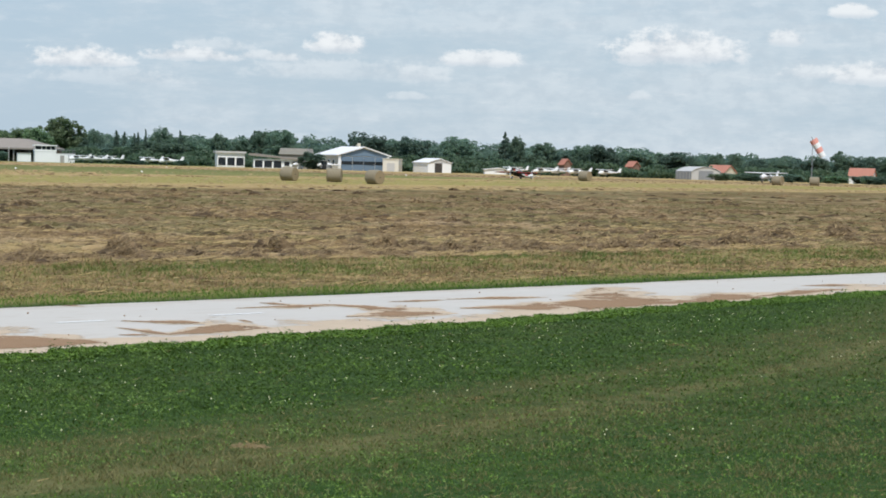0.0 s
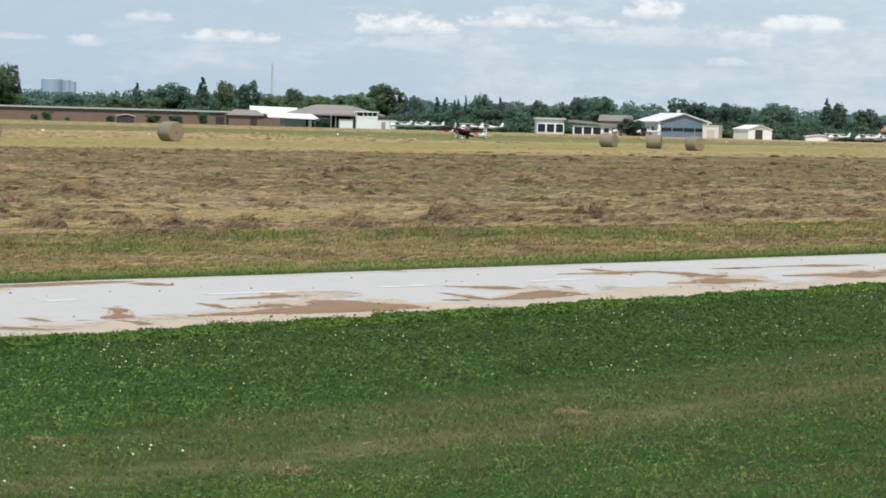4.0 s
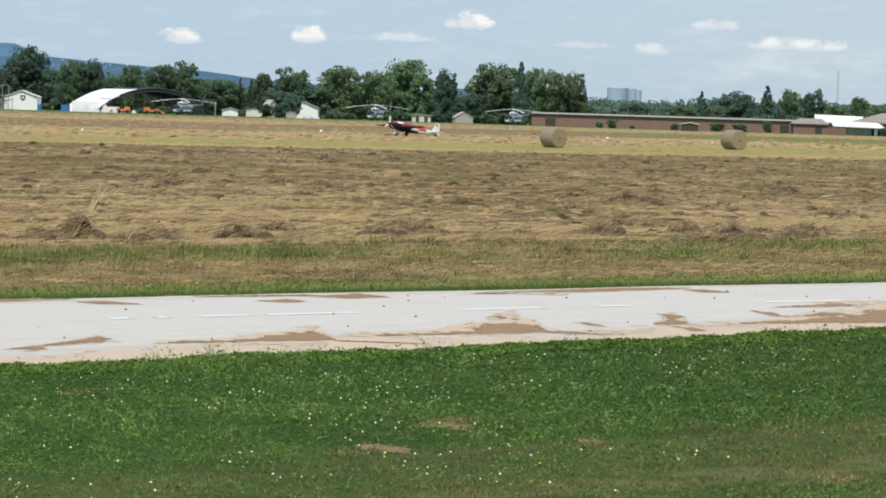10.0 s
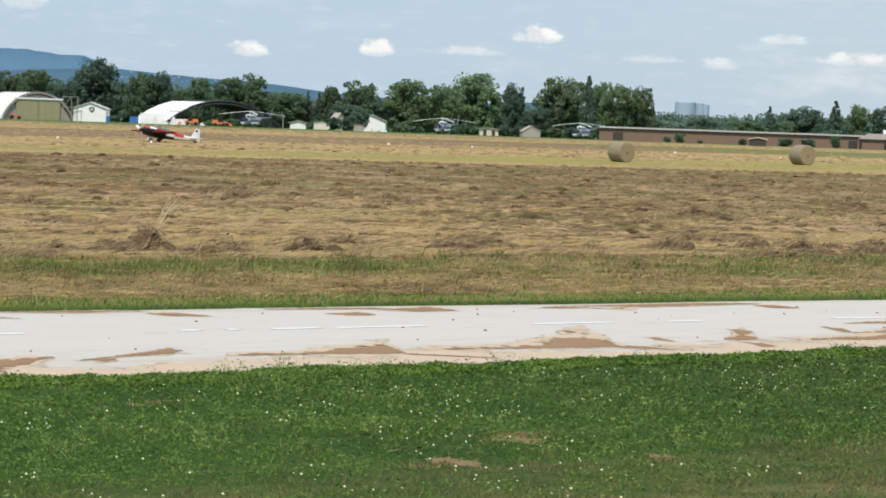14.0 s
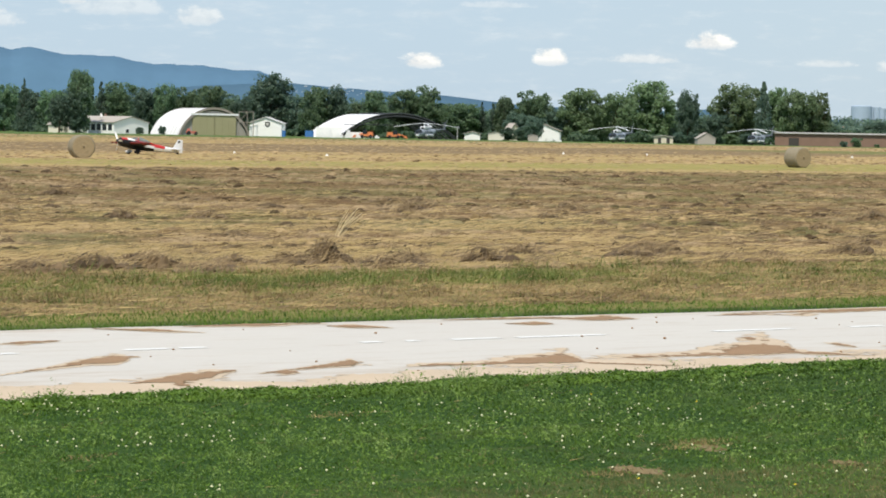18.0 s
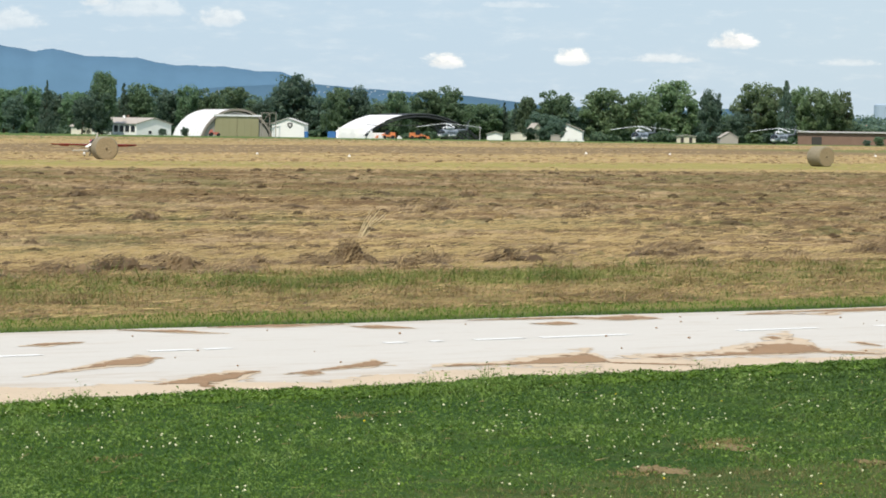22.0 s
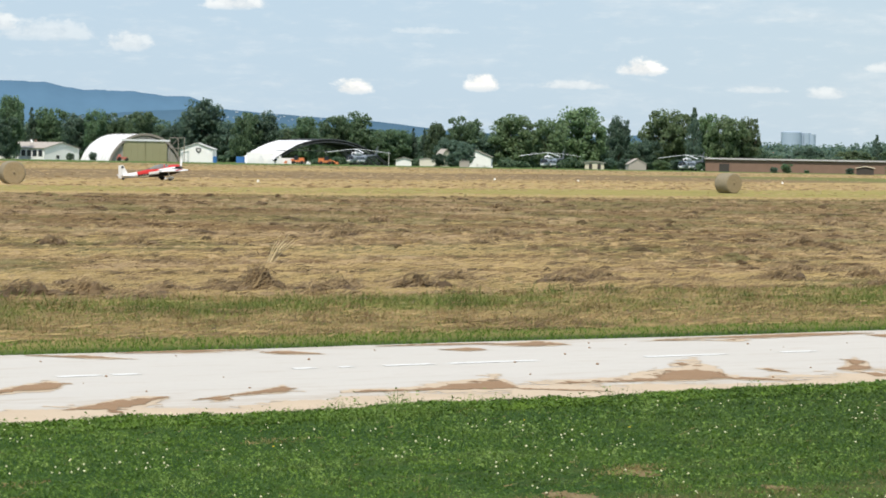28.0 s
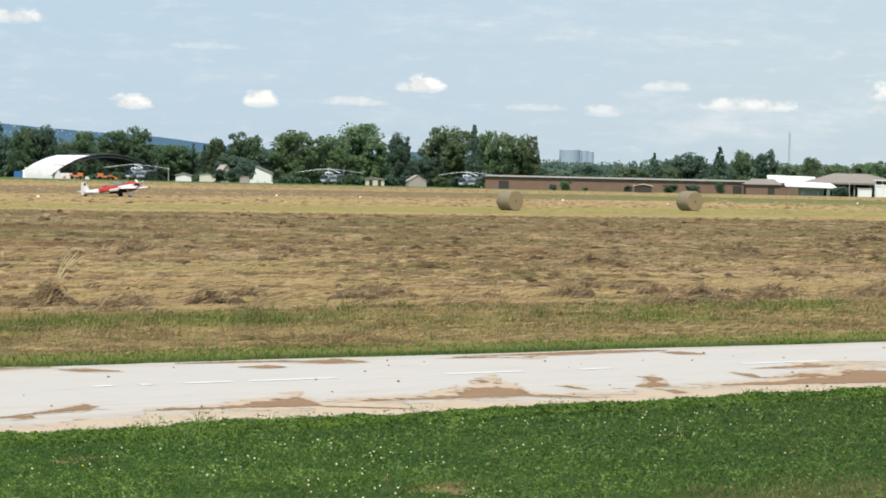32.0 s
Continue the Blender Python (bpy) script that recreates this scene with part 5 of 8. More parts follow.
house("small_red_house", "small house with a pinkish roof behind trees", site(-3.83, 900, 30), 2.4, 3.2, 4.0, 5.3, wall=CREAM, roof=ROOFPALE)
house("cream_garages", "cream low garage block under the trees, dark panels for shaded bays", site(-0.84, 868, 0), 5.8, 6.0, 1.9, 2.3, wall=CREAM, doors=[(-1.2, 1.0, 1.7, INSIDE), (1.4, 1.0, 1.7, INSIDE)])
house("brown_cottage", "brown low cottage under the trees", site(-0.07, 874, 20), 4.0, 6.0, 1.9, 2.9, wall=ROOFBROWN, roof=ROOFBROWN)
house("grey_tent", "grey canvas tent with a peaked top", site(0.02, 852, 10), 5.4, 5.0, 1.7, 3.3, wall=ROOFPALE, roof=ROOFPALE, cat="tent", over=0.2)
house("field_shelter", "small field shelter with a pale roof, its shaded inside a dark block", site(4.55, 700, 0), 4.2, 3.0, 1.6, 2.0, wall=INSIDE, roof=CREAM, cat="shelter", over=0.3)
house("red_roof_house", "house with an orange-red tiled roof behind the barn", site(2.75, 1050, 35), 9, 11, 4.2, 7.0, roof=ROOFRED)
house("red_roof_house", "house with an orange-red tiled roof behind the barn", site(1.9, 1060, 60), 8, 12, 4.2, 6.6, roof=ROOFRED)
house("red_roof_house", "house with a red tiled roof among trees", site(23.1, 935, 50), 7.0, 8.0, 2.2, 4.7, wall=CREAM, roof=ROOFRED)
house("red_roof_house", "white house with a red tiled roof behind a hedge", site(25.95, 935, 80), 6.6, 7.6, 2.4, 4.9, roof=ROOFRED)
house("red_roof_house", "brown house with a red tiled roof half hidden by trees", site(21.22, 935, 40), 2.8, 3.4, 3.8, 5.2, wall=BRICK, roof=ROOFRED)
house("red_roof_house", "tall brown house with a red tiled roof", site(19.84, 935, 30), 2.6, 3.2, 3.9, 5.4, wall=BRICK, roof=ROOFRED)
house("brown_barn", "brown barn half hidden by trees", site(18.95, 990, 60), 5, 6, 3.4, 5.0, wall=BRICK, roof=ROOFBROWN)
house("white_trailer_shed", "low white shed beside parked gliders", site(18.45, 850, 6), 8.0, 4.0, 1.3, 1.75, roof=ROOFWHITE, cat="shed")

shield = thing("wall_shield", "dark shield badge on the white gable", "badge", site(-8.84, 848, -6) @ pose(0.6, -0.02, 2.6))
part("plate", Shape().profile([(-0.75, 1.7), (-0.75, 0.7), (0, 0), (0.75, 0.7), (0.75, 1.7)], -0.06, 0), DARKSTEEL, shield)
part("field", Shape().profile([(-0.4, 1.4), (-0.4, 0.8), (0, 0.45), (0.4, 0.8), (0.4, 1.4)], -0.09, -0.061), PALEGREY, shield)

# ---------- aircraft ----------


def ring_x(x, w, h, zc, n=16, flat=1.0):
    return [(x, w * math.cos(i * math.tau / n), zc + h * math.sin(i * math.tau / n) * (flat if math.sin(i * math.tau / n) < 0 else 1)) for i in range(n)]


def wing_shape(root, tip, span0, span1, z0, z1, x0, x1, thick):
    """A tapered wing from span0 to span1; root and tip are chords, x0 and x1 their leading edges."""
    prof = [(0, 0), (0.1, 0.5), (0.3, 0.7), (0.7, 0.35), (1.0, 0.02), (0.7, -0.35), (0.3, -0.6), (0.1, -0.4)]
    a = [(x0 - c * root, span0, z0 + t * thick * root) for c, t in prof]
    b = [(x1 - c * tip, span1, z1 + t * thick * tip) for c, t in prof]
    return Shape().loft([a, b] if span1 < span0 else [b, a])


def aerobatic_plane():
    """Low-wing aerobatic two-seater on its tail wheel; nose along +x, main wheels over the origin."""
    ob = thing("aerobatic_plane", "red, white and black aerobatic propeller plane taxiing", "airplane")
    tilt = radians(-6.5)
    c, q = math.cos(tilt), math.sin(tilt)

    def lean(shape):
        shape.v = [(x * c + z * q, y, -x * q + z * c - 0.19) for x, y, z in shape.v]
        return shape

    # fuselage stations: x, half width, half height, height of centre
    st = [(1.62, 0.28, 0.28, 1.08), (1.5, 0.40, 0.36, 1.07), (0.9, 0.46, 0.42, 1.05), (0.1, 0.44, 0.45, 1.03), (-0.9, 0.40, 0.42, 1.01), (-2.0, 0.31, 0.34, 1.0), (-3.2, 0.21, 0.25, 1.0), (-4.4, 0.10, 0.18, 1.03), (-4.75, 0.05, 0.13, 1.04)]
    n = 20

    def slab(a, b, keep):
        """The skin of the fuselage between two stations, where keep says so, closed by a thin inner skin."""
        sh = Shape()
        rows = [ring_x(x, w, h, z, n) for x, w, h, z in st[a:b + 1]]
        for r0, r1 in zip(rows, rows[1:]):
            for i in range(n):
                j = (i + 1) % n
                mid = (i + 0.5) * math.tau / n
                if keep(math.sin(mid), math.cos(mid) > 0):
                    sh._put([r0[i], r0[j], r1[j], r1[i]], [(0, 3, 2, 1)])
        return lean(sh)

    part("upper_cowling", slab(1, 4, lambda k, port: k > 0.6 and not port), REDPAINT, ob, "red upper cowling")
    part("cowling_top", slab(1, 2, lambda k, port: k > 0.6 and port), REDPAINT, ob, "red cowling top")
    part("cowling_stripe", slab(2, 3, lambda k, port: k > 0.6 and port), WHITEPAINT, ob, "white stripe on the cowling")
    part("cockpit_side", slab(3, 4, lambda k, port: k > 0.6 and port), REDPAINT, ob, "red cockpit side")
    part("port_side", slab(0, 4, lambda k, port: port and -0.45 < k <= 0.6), BLACKPAINT, ob, "black side panel")
    part("nose_ring", slab(0, 1, lambda k, port: k > 0.6 or (not port and k > 0.3)), BLACKPAINT, ob, "black cowling front")
    part("starboard_side", slab(2, 4, lambda k, port: not port and 0.3 < k <= 0.6), WHITEPAINT, ob, "white side panel")
    part("belly", slab(0, 4, lambda k, port: k <= (-0.45 if port else 0.3)), BLACKPAINT, ob, "black belly")
    part("starboard_cowling", slab(1, 2, lambda k, port: not port and 0.3 < k <= 0.6), BLACKPAINT, ob, "black cowling side")
    part("rear_back", slab(4, 6, lambda k, port: k > 0.3), REDPAINT, ob, "red turtledeck")
    part("rear_side", slab(4, 5, lambda k, port: -0.2 < k <= 0.3), WHITEPAINT, ob, "white rear side")
    part("rear_lower_side", slab(4, 5, lambda k, port: -0.75 < k <= -0.2), BLACKPAINT, ob, "black lower side")
    part("side_flash", slab(5, 6, lambda k, port: -0.1 < k <= 0.3), REDPAINT, ob, "red flash on the white side")
    part("lower_side", slab(5, 6, lambda k, port: -0.75 < k <= -0.1), WHITEPAINT, ob)
    part("tail_side", slab(6, 8, lambda k, port: -0.75 < k <= 0.3), WHITEPAINT, ob, "white tail side")
    part("rear_belly", slab(4, 8, lambda k, port: k <= -0.75), BLACKPAINT, ob)
    part("tail_cone", slab(6, 8, lambda k, port: k > 0.3), WHITEPAINT, ob, "white tail cone")
    part("nose_plate", lean(Shape().loft([ring_x(1.615, 0.27, 0.27, 1.08, n), ring_x(1.66, 0.2, 0.2, 1.08, n)])), BLACKPAINT, ob)
    part("spinner", lean(Shape().loft([ring_x(1.67, 0.17, 0.17, 1.1, 14), ring_x(1.85, 0.13, 0.13, 1.1, 14), ring_x(1.98, 0.04, 0.04, 1.1, 14)])), BLACKPAINT, ob, "", True)
    part("canopy", lean(Shape().loft([ring_x(0.45, 0.16, 0.05, 1.4, 14), ring_x(0.1, 0.3, 0.22, 1.38, 14), ring_x(-0.6, 0.33, 0.3, 1.36, 14), ring_x(-1.3, 0.25, 0.22, 1.33, 14), ring_x(-1.8, 0.12, 0.08, 1.28, 14)])), CANOPY, ob, "clear bubble canopy", True)
    part("canopy_frame", lean(Shape().box(-0.25, -0.335, 1.34, -0.19, 0.335, 1.6)), REDPAINT, ob)
    for sgn in (1, -1):
        part("wing", lean(wing_shape(1.75, 0.85, 0.35 * sgn, 3.75 * sgn, 1.04, 1.09, 0.72, 0.52, 0.13)), BLACKPAINT if sgn > 0 else WHITEPAINT, ob, "black wing" if sgn > 0 else "white wing")
        part("wing_band", lean(wing_shape(1.2, 1.02, 2.3 * sgn, 3.1 * sgn, 1.07, 1.083, 0.62, 0.575, 0.145)), WINGRED, ob, "deep red wing band")
        part("leading_edge", lean(wing_shape(0.42, 0.24, 0.36 * sgn, 3.88 * sgn, 1.042, 1.092, 0.74, 0.54, 0.34)), DARKRED, ob, "dark red leading edge")
        part("wing_tip", lean(wing_shape(0.88, 0.55, 3.75 * sgn, 3.86 * sgn, 1.09, 1.10, 0.52, 0.45, 0.12)), REDPAINT if sgn > 0 else WHITEPAINT, ob)
        part("tailplane", lean(wing_shape(0.95, 0.55, 0.06 * sgn, 1.6 * sgn, 1.1, 1.1, -3.85, -4.05, 0.09)), WHITEPAINT, ob, "white tailplane")
        # port leg and spat made black to stand in for the shade there
        leg = part("gear_leg", Shape().tube((0.05, 0.3 * sgn, 0.72), (0.0, 0.86 * sgn, 0.2), 0.06, 0.045, 8), BLACKPAINT if sgn > 0 else WHITEPAINT, ob, "spring leg coloured black for shade" if sgn > 0 else "white spring leg")
        part("wheel_spat", Shape().loft([ring_x(0.38, 0.03, 0.04, 0.2, 10), ring_x(0.22, 0.1, 0.15, 0.22, 10), ring_x(0.0, 0.12, 0.17, 0.24, 10), ring_x(-0.35, 0.03, 0.05, 0.24, 10)]), BLACKPAINT if sgn > 0 else WHITEPAINT, leg, "wheel spat coloured black for shade" if sgn > 0 else "white wheel spat", True)
        for o in leg.children:
            o.location = (0, 0.87 * sgn, 0)
        tyre = part("wheel", Shape().tube((0, -0.06, 0), (0, 0.06, 0), 0.15, 0.15, 16), RUBBER, ob, "black tyre")
        tyre.location = (0, 0.87 * sgn, 0.15)
    fin = Shape().loft([[(-4.15, -0.05, 1.18), (-4.15, 0.05, 1.18), (-4.85, 0.03, 1.14), (-4.85, -0.03, 1.14)], [(-4.6, -0.03, 2.0), (-4.6, 0.03, 2.0), (-4.9, 0.02, 2.02), (-4.9, -0.02, 2.02)]])
    part("fin", lean(fin), WHITEPAINT, ob, "white fin")
    part("rudder", lean(Shape().loft([[(-4.86, -0.03, 0.88), (-4.86, 0.03, 0.88), (-5.2, 0.01, 0.92), (-5.2, -0.01, 0.92)], [(-4.91, -0.025, 2.02), (-4.91, 0.025, 2.02), (-5.12, 0.01, 2.0), (-5.12, -0.01, 2.0)]])), WHITEPAINT, ob, "white rudder")
    part("fin_badge", lean(Shape().box(-4.82, -0.05, 1.72, -4.6, 0.05, 1.9)), BLACKPAINT, ob, "dark badge on the fin")
    for x in (-2.05, -2.35, -2.65, -2.95):
        part("letter_bar", lean(Shape().box(x - 0.2, -0.33, 0.86, x, -0.27 + 0.05, 1.0)), BLACKPAINT, ob, "dark marking on the white side")
    part("tail_leg", lean(Shape().tube((-4.3, 0, 0.92), (-4.72, 0, 0.72), 0.03, n=6)), STEEL, ob)
    tw = part("tail_wheel", Shape().tube((0, -0.04, 0), (0, 0.04, 0), 0.1, 0.1, 12), RUBBER, ob, "small black tail wheel")
    tw.location = (-4.78, 0, 0.1)
    hub = Vector((1.78 * c + 1.1 * q, 0, -1.78 * q + 1.1 * c - 0.19))
    blades = Shape()
    for i in range(3):
        a = i * math.tau / 3
        u, w = Vector((0, math.cos(a), math.sin(a))), Vector((0.5, -math.sin(a), math.cos(a))).normalized()
        rows = [[u * r + w * ch + Vector((0.02 * k, 0, 0)) for ch, k in ((cw, 1), (cw * 0.2, 1.6), (-cw, -1), (-cw * 0.2, -1.6))] for r, cw in ((0.12, 0.05), (0.45, 0.1), (0.75, 0.08), (0.88, 0.03))]
        blades.loft(rows)
    prop = part("propeller", blades, WHITEPAINT, ob, "three-bladed white propeller")
    prop.location = hub
    prop.rotation_euler = (0, -tilt, 0)
    small = Matrix.Diagonal((0.9, 0.9, 1.02, 1.0))
    for o in ob.children_recursive:
        o.data.transform(small)
        o.location = small @ o.location
    return ob, prop


def helicopter():
    """Large transport helicopter with five drooping blades; nose along +x."""
    ob = thing("helicopter", "grey military transport helicopter with drooping rotor blades", "helicopter", group="parked helicopters")
    n = 16
    body = [(5.2, 0.5, 0.5, 1.55), (4.8, 1.0, 0.95, 1.6), (4.0, 1.22, 1.15, 1.75), (2.5, 1.25, 1.22, 1.85), (-2.5, 1.25, 1.22, 1.85), (-4.0, 1.0, 0.95, 2.1), (-5.2, 0.62, 0.6, 2.5)]
    part("fuselage", Shape().loft([ring_x(x, w, h, z, n) for x, w, h, z in body][::-1]), HELIGREY, ob, "", True)
    part("nose_glazing", Shape().loft([ring_x(x, w, h, z, n) for x, w, h, z in ((5.22, 0.42, 0.4, 1.75), (4.86, 0.96, 0.78, 1.86), (4.1, 1.24, 0.9, 2.08))][::-1]), GLASS, ob, "dark cockpit glazing", True)
    part("nose_cap", Shape().loft([ring_x(x, w, h, z, n) for x, w, h, z in ((5.32, 0.3, 0.25, 1.2), (4.9, 0.8, 0.5, 1.2), (4.1, 1.1, 0.6, 1.25))][::-1]), HELIPALE, ob, "pale nose", True)
    part("tail_boom", Shape().loft([ring_x(x, w, h, z, 12) for x, w, h, z in ((-4.8, 0.62, 0.62, 2.55), (-8, 0.42, 0.42, 2.75), (-11.5, 0.26, 0.28, 2.95))][::-1]), HELITAIL, ob, "dull grey tail boom", True)
    part("tail_fin", Shape().loft([[(-10.8, -0.12, 3.0), (-10.8, 0.12, 3.0), (-11.9, 0.1, 3.0), (-11.9, -0.1, 3.0)], [(-12.0, -0.1, 4.6), (-12.0, 0.1, 4.6), (-12.7, 0.08, 4.6), (-12.7, -0.08, 4.6)]]), HELITAIL, ob)
    part("stabilizer", Shape().box(-10.2, -1.4, 2.9, -9.6, 1.4, 3.0), HELITAIL, ob)
    part("engine_cowling", Shape().loft([ring_x(x, w, h, z, 14) for x, w, h, z in ((2.9, 0.5, 0.25, 3.2), (2.4, 0.8, 0.5, 3.25), (0.5, 0.85, 0.62, 3.35), (-1.2, 0.7, 0.55, 3.3), (-3.2, 0.35, 0.2, 3.1))][::-1]), HELIPALE, ob, "pale engine cowling", True)
    for sgn in (-1, 1):
        part("intake", Shape().tube((2.4, 0.42 * sgn, 3.3), (3.05, 0.42 * sgn, 3.3), 0.32, 0.24, 12), DARKSTEEL, ob, "dark engine intake")
        for k in range(4):
            part("window", Shape().tube((2.0 - 1.2 * k, 1.2 * sgn, 2.15), (2.0 - 1.2 * k, 1.27 * sgn, 2.15), 0.24, 0.24, 10), GLASS, ob, "round cabin window")
        part("fuel_tank", Shape().tube((2.0, 1.35 * sgn, 1.2), (-2.0, 1.35 * sgn, 1.2), 0.3, 0.3, 12), HELIPALE, ob, "side fuel tank")
        strut = part("wheel_strut", Shape().tube((-1.6, 1.0 * sgn, 1.2), (-1.6, 2.0 * sgn, 0.42), 0.07), STEEL, ob)
        part("wheel", Shape().tube((-1.6, 1.9 * sgn, 0.42), (-1.6, 2.15 * sgn, 0.42), 0.42, 0.42, 14), RUBBER, strut)
        part("front_wheel", Shape().tube((3.6, 0.15 * sgn, 0.3), (3.6, 0.35 * sgn, 0.3), 0.3, 0.3, 12), RUBBER, ob)
    part("front_strut", Shape().tube((3.6, 0, 0.3), (3.6, 0, 1.0), 0.07), STEEL, ob)
    part("mast", Shape().tube((0.8, 0, 3.7), (0.8, 0, 4.65), 0.2, 0.16), HELIPALE, ob)
    part("rotor_hub", Shape().tube((0.8, 0, 4.5), (0.8, 0, 4.85), 0.45, 0.3, 12), HELIPALE, ob)
    for i in range(5):
        a = radians(-30 + 72 * i)
        u, w = Vector((math.cos(a), math.sin(a), 0)), Vector((-math.sin(a), math.cos(a), 0))
        rows = []
        for r in (0.3, 2.5, 5.0, 7.5, 10.4):
            p = Vector((0.8, 0, 4.75)) + u * r - Vector((0, 0, 0.065 * r + 0.0045 * r * r))
            hw = 0.14 if r < 1 else 0.3
            rows.append([p + w * hw, p + Vector((0, 0, 0.07)), p - w * hw, p - Vector((0, 0, 0.07))])
        part("rotor_blade", Shape().loft(rows), HELIPALE, ob, "drooping rotor blade")
    tr = Shape()
    for i in range(3):
        a = radians(20 + 120 * i)
        tr.tube((-12.3, -0.35, 4.6), (-12.3 + 1.9 * math.cos(a), -0.35, 4.6 + 1.9 * math.sin(a)), 0.12, 0.08, 6)
    part("tail_rotor", tr, HELITAIL, ob)
    return ob


def parked_plane():
    """High-wing light aircraft, nose along +x."""
    ob = thing("light_plane", "small white high-wing light plane parked on grass", "airplane", group="parked light planes")
    part("fuselage", Shape().loft([ring_x(x, w, h, z, 12) for x, w, h, z in ((2.2, 0.3, 0.3, 1.25), (1.9, 0.5, 0.45, 1.3), (0.6, 0.55, 0.65, 1.45), (-0.8, 0.5, 0.6, 1.5), (-2.5, 0.25, 0.3, 1.45), (-5.0, 0.08, 0.12, 1.5))][::-1]), WHITEPAINT, ob, "", True)
    part("cabin_glass", Shape().loft([ring_x(x, w, h, z, 12) for x, w, h, z in ((0.95, 0.3, 0.12, 1.9), (0.5, 0.57, 0.3, 1.78), (-0.6, 0.53, 0.3, 1.8), (-1.1, 0.3, 0.15, 1.85))][::-1]), GLASS, ob, "cabin windows", True)
    for sgn in (1, -1):
        part("wing", wing_shape(1.6, 1.1, 0.0, 5.4 * sgn, 2.15, 2.25, 0.8, 0.65, 0.12), WHITEPAINT, ob)
        part("wing_strut", Shape().tube((0.2, 0.45 * sgn, 1.1), (0.1, 2.6 * sgn, 2.12), 0.04, n=6), STEEL, ob)
        part("tailplane", wing_shape(0.9, 0.6, 0.0, 1.7 * sgn, 1.6, 1.6, -4.2, -4.35, 0.08), WHITEPAINT, ob)
        leg = part("gear_leg", Shape().tube((0.0, 0.4 * sgn, 0.9), (-0.1, 1.1 * sgn, 0.22), 0.05, n=6), WHITEPAINT, ob)
        part("wheel", Shape().tube((-0.1, 1.05 * sgn, 0.22), (-0.1, 1.2 * sgn, 0.22), 0.22, 0.22, 12), RUBBER, leg)
    part("nose_wheel", Shape().tube((1.6, -0.07, 0.2), (1.6, 0.07, 0.2), 0.2, 0.2, 12), RUBBER, ob)
    part("nose_leg", Shape().tube((1.6, 0, 0.2), (1.6, 0, 1.0), 0.05, n=6), STEEL, ob)
    part("fin", Shape().loft([[(-4.0, -0.05, 1.55), (-4.0, 0.05, 1.55), (-5.1, 0.03, 1.55), (-5.1, -0.03, 1.55)], [(-4.8, -0.03, 2.75), (-4.8, 0.03, 2.75), (-5.4, 0.02, 2.75), (-5.4, -0.02, 2.75)]]), WHITEPAINT, ob)
    part("propeller", Shape().box(2.25, -0.08, 0.35, 2.3, 0.08, 2.15), DARKSTEEL, ob)
    return ob


heli = helicopter()
for i, (b, d, yaw) in enumerate(((-5.62, 845, 246), (-1.76, 850, 250), (1.02, 850, 246))):
    x, y, z = spot(b, d)
    if i == 0:
        heli.matrix_basis = pose(x, y, z, 0, 0, yaw)
    else:
        copy_thing(heli, pose(x, y, z, 0, 0, yaw))

light = parked_plane()
SPOTS = [(9.98, 842, 200), (10.28, 846, 185), (10.62, 850, 195), (11.78, 850, 175), (11.4, 855, 190), (14.45, 846, 200), (14.95, 842, 185), (18.75, 850, 190), (19.3, 846, 170), (19.62, 852, 200), (20.0, 848, 180), (20.6, 846, 185), (23.82, 640, 215)]
for i, (b, d, yaw) in enumerate(SPOTS):
    x, y, z = spot(b, d)
    if i == 0:
        light.matrix_basis = pose(x, y, z, 0, 0, yaw)
    else:
        copy_thing(light, pose(x, y, z, 0, 0, yaw))

# ---------- machines and clutter by the hangars ----------


def loader(b, d, turn):
    ob = thing("orange_loader", "orange farm loader parked by the open hangar", "loader", site(b, d, turn))
    part("chassis", Shape().box(-2.2, -0.7, 0.6, 1.6, 0.7, 1.2, 0.1), ORANGE, ob)
    part("engine_hood", Shape().box(-2.1, -0.6, 1.2, -0.5, 0.6, 1.9, 0.12), ORANGE, ob)
    part("cab", Shape().box(-0.4, -0.65, 1.2, 0.9, 0.65, 2.5, 0.1), GLASS, ob, "dark glazed cab")
    part("boom", Shape().tube((0.6, 0, 1.6), (3.2, 0, 0.7), 0.16), ORANGE, ob)
    part("bucket", Shape().profile([(2.9, 0.2), (3.9, 0.1), (3.4, 0.9), (3.0, 0.9)], -0.9, 0.9), ORANGE, ob)
    for x in (-1.5, 1.0):
        for y in (-0.9, 0.7):
            part("wheel", Shape().tube((x, y, 0.5), (x, y + 0.25, 0.5), 0.5, 0.5, 14), RUBBER, ob)


loader(-6.25, 838, 10)
loader(-6.82, 840, 170)
drum = thing("blue_barrel", "blue plastic drum beside the white hut", "barrel", site(-8.47, 845))
part("body", Shape().tube((0, 0, 0), (0, 0, 1.7), 0.6, 0.6, 16), BLUEPAINT, drum)
part("lid", Shape().tube((0, 0, 1.7), (0, 0, 1.8), 0.62, 0.55, 16), BLUEPAINT, drum)
tarp = thing("blue_tarpaulin_stack", "stack under a blue tarpaulin", "stack", site(-7.95, 845))
part("cover", Shape().box(-1.4, 0, 0, 1.2, 2, 1.9, 0.3), BLUEPAINT, tarp)
part("pallet", Shape().box(-1.5, -0.1, -0.05, 1.3, 2.1, 0.1), ROOFBROWN, tarp)
car = thing("red_tractor", "small red tractor before the khaki doors", "tractor", site(-10.3, 838, 10))
part("body", Shape().box(-1.8, -0.6, 0.5, 1.2, 0.6, 1.2, 0.15), FADEDRED, car)
part("seat", Shape().box(-1.5, -0.4, 1.2, -0.7, 0.4, 1.9, 0.1), FADEDRED, car)
